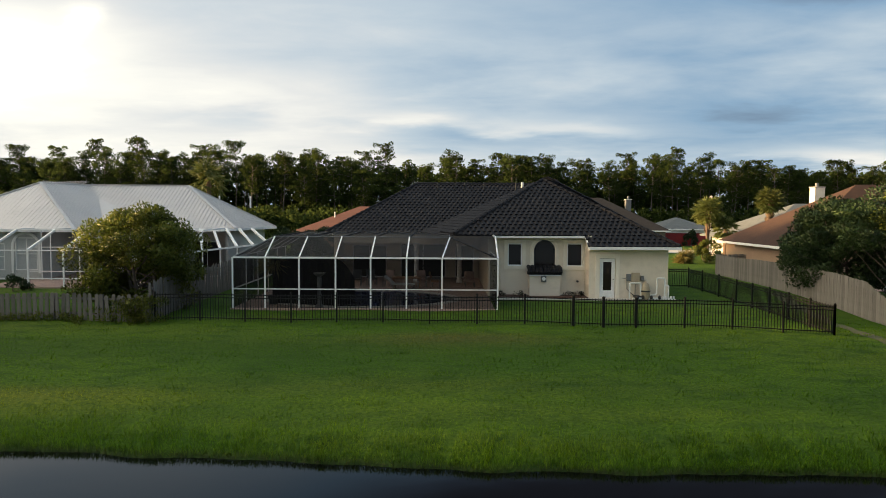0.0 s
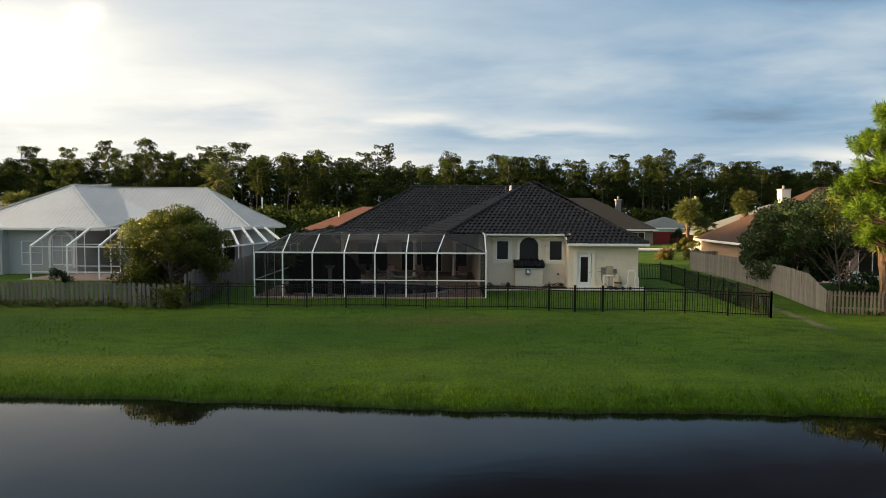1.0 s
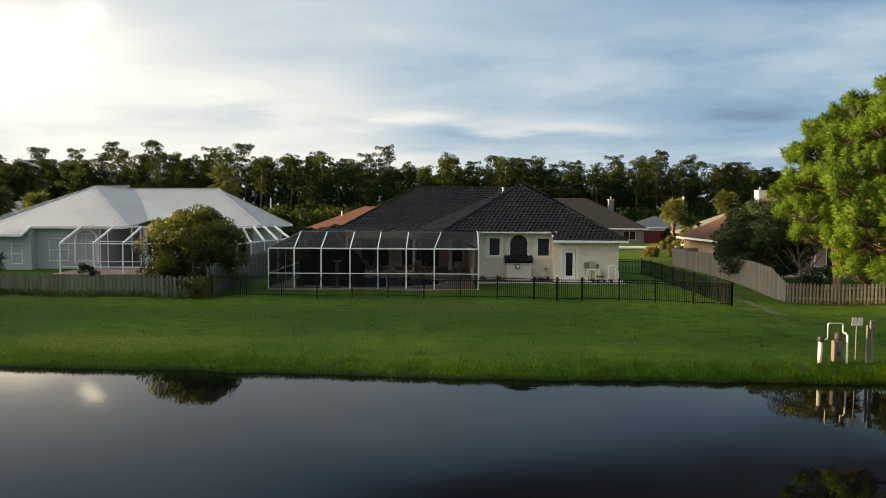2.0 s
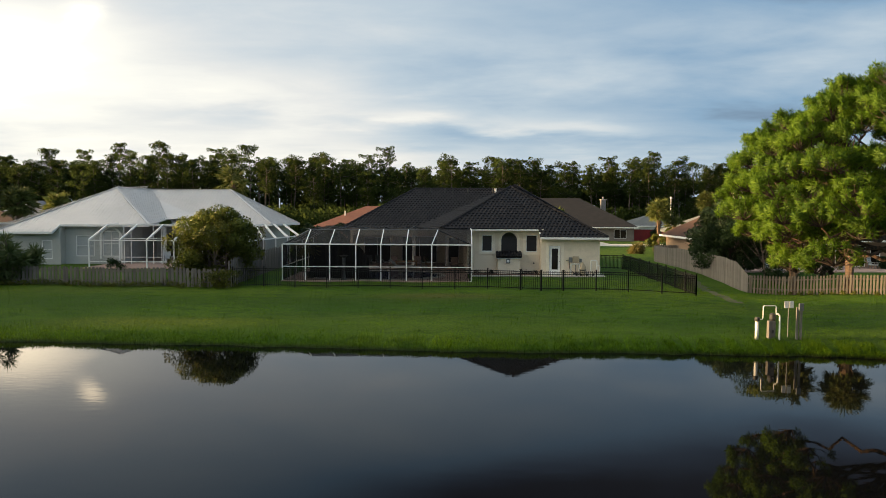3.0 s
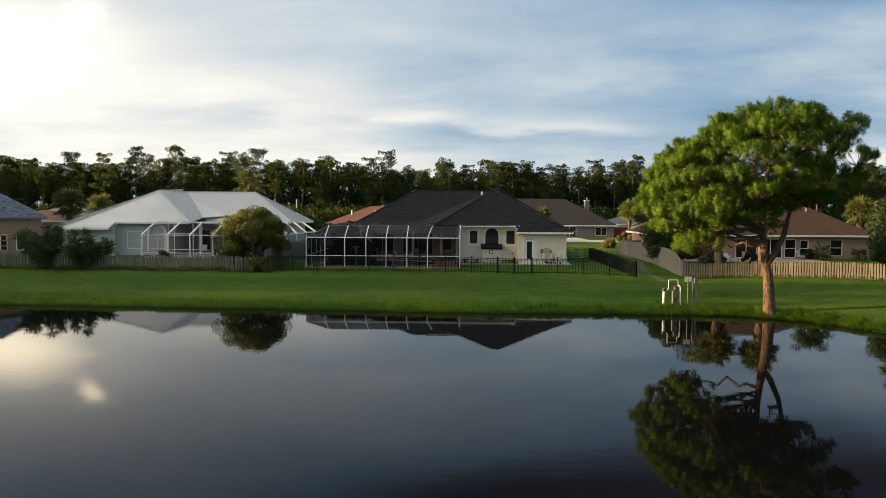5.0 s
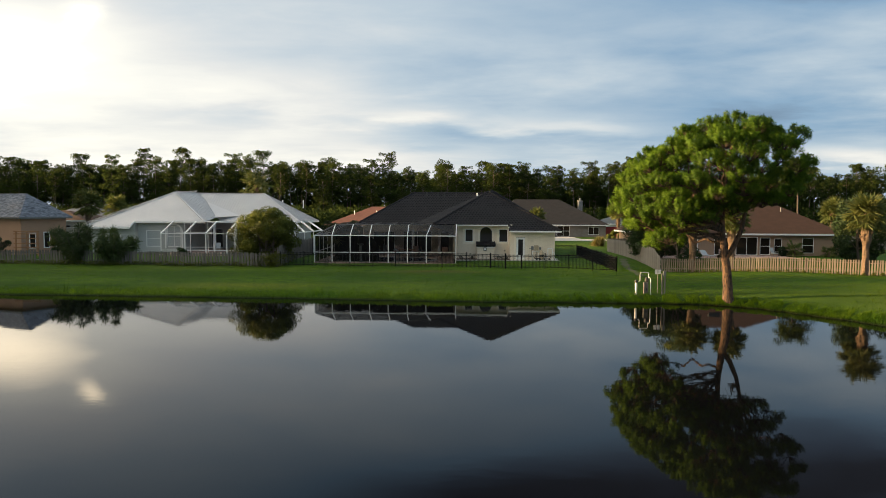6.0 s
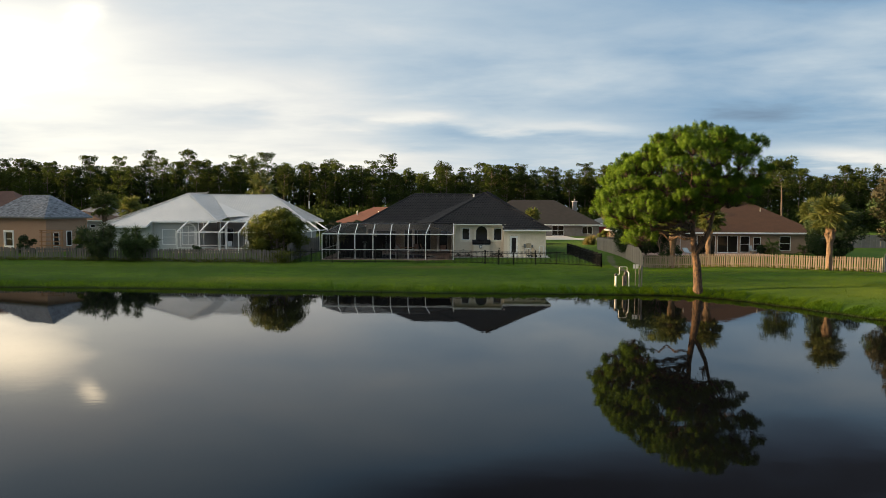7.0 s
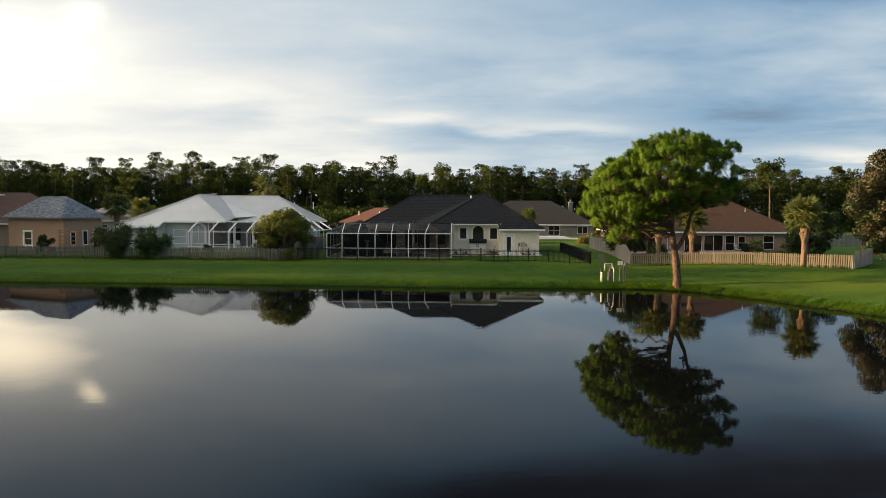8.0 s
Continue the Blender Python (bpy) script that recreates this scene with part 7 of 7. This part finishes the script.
def arbor_swing():
    x, y, z = 46.4, 33.0, GZ(46.4, 33.0)
    a = thing("arbor_swing", (x, y, z), "timber arbor with a curved top and a hanging bench", "garden swing")
    for sx in (-1.0, 1.0):
        for sy in (-0.45, 0.45):
            part("post", boxed((x + sx - 0.06, y + sy - 0.06, z - 0.1), (x + sx + 0.06, y + sy + 0.06, z + 2.2)), "wood_brown", a)
    for sy in (-0.5, 0.5):
        pts = [(x + 1.5 * u, y + sy, z + 2.2 + 0.28 * (1 - u * u)) for u in np.linspace(-1, 1, 9)]
        bm = bmesh.new()
        for p, q in zip(pts, pts[1:]):
            beam(bm, p, q, 0.07, 0.18)
        part("beam", bm, "wood_pale", a, "curved pale beam")
    for k in range(6):
        u = -0.9 + k * 0.36
        part("slat", boxed((x + u - 0.03, y - 0.7, z + 2.45), (x + u + 0.03, y + 0.7, z + 2.55)), "wood_brown", a)
    part("bench", boxed((x - 0.75, y - 0.25, z + 0.5), (x + 0.75, y + 0.25, z + 0.58)), "wood_brown", a)
    part("bench_back", boxed((x - 0.75, y + 0.25, z + 0.58), (x + 0.75, y + 0.3, z + 1.1)), "wood_brown", a)


arbor_swing()


def trellis():
    t = thing("trellis", (-40.2, 39.4, 1.0), "orange-brown timber trellis frame before a peach wall", "trellis")
    for x in (-41.3, -40.2, -39.1):
        part("post", boxed((x - 0.05, 39.3, 0.95), (x + 0.05, 39.4, 3.5)), "wood_brown", t)
    for z in (1.9, 2.3, 2.8, 3.25, 3.5):
        part("slat", boxed((-41.5, 39.27, z - 0.05), (-38.9, 39.30, z + 0.05)), "wood_brown", t)


trellis()
round_tree("shrub", (-42.6, 38.8, 1.0), 2.0, 2.2, 91, ["dark_leaf"], "dark green shrub behind a picket fence", "shrub", 220, (0.14, 0.07), 20, 0.05, 0.1, 3)
round_tree("shrub", (-35.2, 36.5, 1.0), 2.6, 2.4, 92, ["dark_leaf", "bush"], "rough green shrub behind a picket fence", "shrub", 240, (0.14, 0.07), 22, 0.05, 0.1, 3)
round_tree("shrub", (-24.8, 39.5, 1.0), 1.0, 1.6, 93, ["dark_leaf"], "low dark shrub beside a screen room", "shrub", 160, (0.10, 0.05), 14, 0.04, 0.1, 3)
patio_chair((-23.3, 46.2, 1.12), 20, "blind", "pale patio chair in a screen room")
patio_chair((-21.5, 46.5, 1.12), -20, "blind", "pale patio chair in a screen room")


def weeds():
    """Rough growth along the foot of the picket fence and by the dirt path."""
    rs = rnd(15)
    cl = []
    for x in np.arange(-44, -11.8, 0.33):
        y = 29.0 + 0.055 * max(0, -12.6 - x) + rs.normal() * 0.15
        s = rs.uniform(0.10, 0.28) * (1.9 if -15.2 < x < -12.0 else 1.0)
        cl.append((x, y - 0.1, GZ(x, y) + s * 0.6, s, s))
    for k in range(26):
        x, y = -12.9 + rs.normal() * 0.5, 29.0 + rs.normal() * 0.25
        cl.append((x, y, GZ(x, y) + rs.uniform(0.1, 1.0), 0.22, 0.2))
    for x in np.arange(21.5, 37.0, 0.5):
        y = 31.4 - 0.62 * (x - 21.5) - 0.15
        s = rs.uniform(0.07, 0.16)
        cl.append((x, y, GZ(x, y) + s * 0.5, s, s))
    tagged(link("weeds", clump_leaves("weeds", cl, 60, 0.16, 0.05, rs, "bush", 0.5, 0.5), None), "rough weeds along the foot of wooden fences", "weeds", kind="stuff")
    # worn track beside the tall fence
    bm = bmesh.new()
    prev = None
    for i in range(25):
        f = i / 24
        x, y = 17.4 + 2.6 * f ** 1.5, 25.0 + 16.0 * f
        w = 0.35 + 0.12 * math.sin(i * 1.7)
        row = [bm.verts.new((x + s * w, y, GZ(x + s * w, y) + 0.02)) for s in (-1, 0, 1)]
        if prev:
            for k in range(2):
                bm.faces.new((prev[k], prev[k + 1], row[k + 1], row[k]))
        prev = row
    tagged(part("footpath", bm, "dirt"), "faint worn dirt track in the lawn", "path", kind="structure")


weeds()
# black sheet and rod added to darken the left bays; no cloth is known
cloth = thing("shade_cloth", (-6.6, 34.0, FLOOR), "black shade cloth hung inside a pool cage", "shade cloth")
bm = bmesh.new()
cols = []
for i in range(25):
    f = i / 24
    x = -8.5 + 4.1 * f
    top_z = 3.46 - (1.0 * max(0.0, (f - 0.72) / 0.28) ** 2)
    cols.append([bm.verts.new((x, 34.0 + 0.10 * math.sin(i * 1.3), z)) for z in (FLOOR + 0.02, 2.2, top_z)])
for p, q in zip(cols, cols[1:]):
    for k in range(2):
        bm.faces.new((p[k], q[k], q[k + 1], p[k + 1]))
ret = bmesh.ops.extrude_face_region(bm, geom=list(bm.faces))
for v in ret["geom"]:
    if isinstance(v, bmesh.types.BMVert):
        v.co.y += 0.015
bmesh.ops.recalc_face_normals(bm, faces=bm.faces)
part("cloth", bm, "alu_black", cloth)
part("rod", tubed([(-8.5, 34.0, FLOOR), (-8.5, 34.0, 3.5), (-5.6, 34.0, 3.5)], 0.02, 6), "alu_black", cloth)
lawn_blades()
lay_tiles(black_roof)
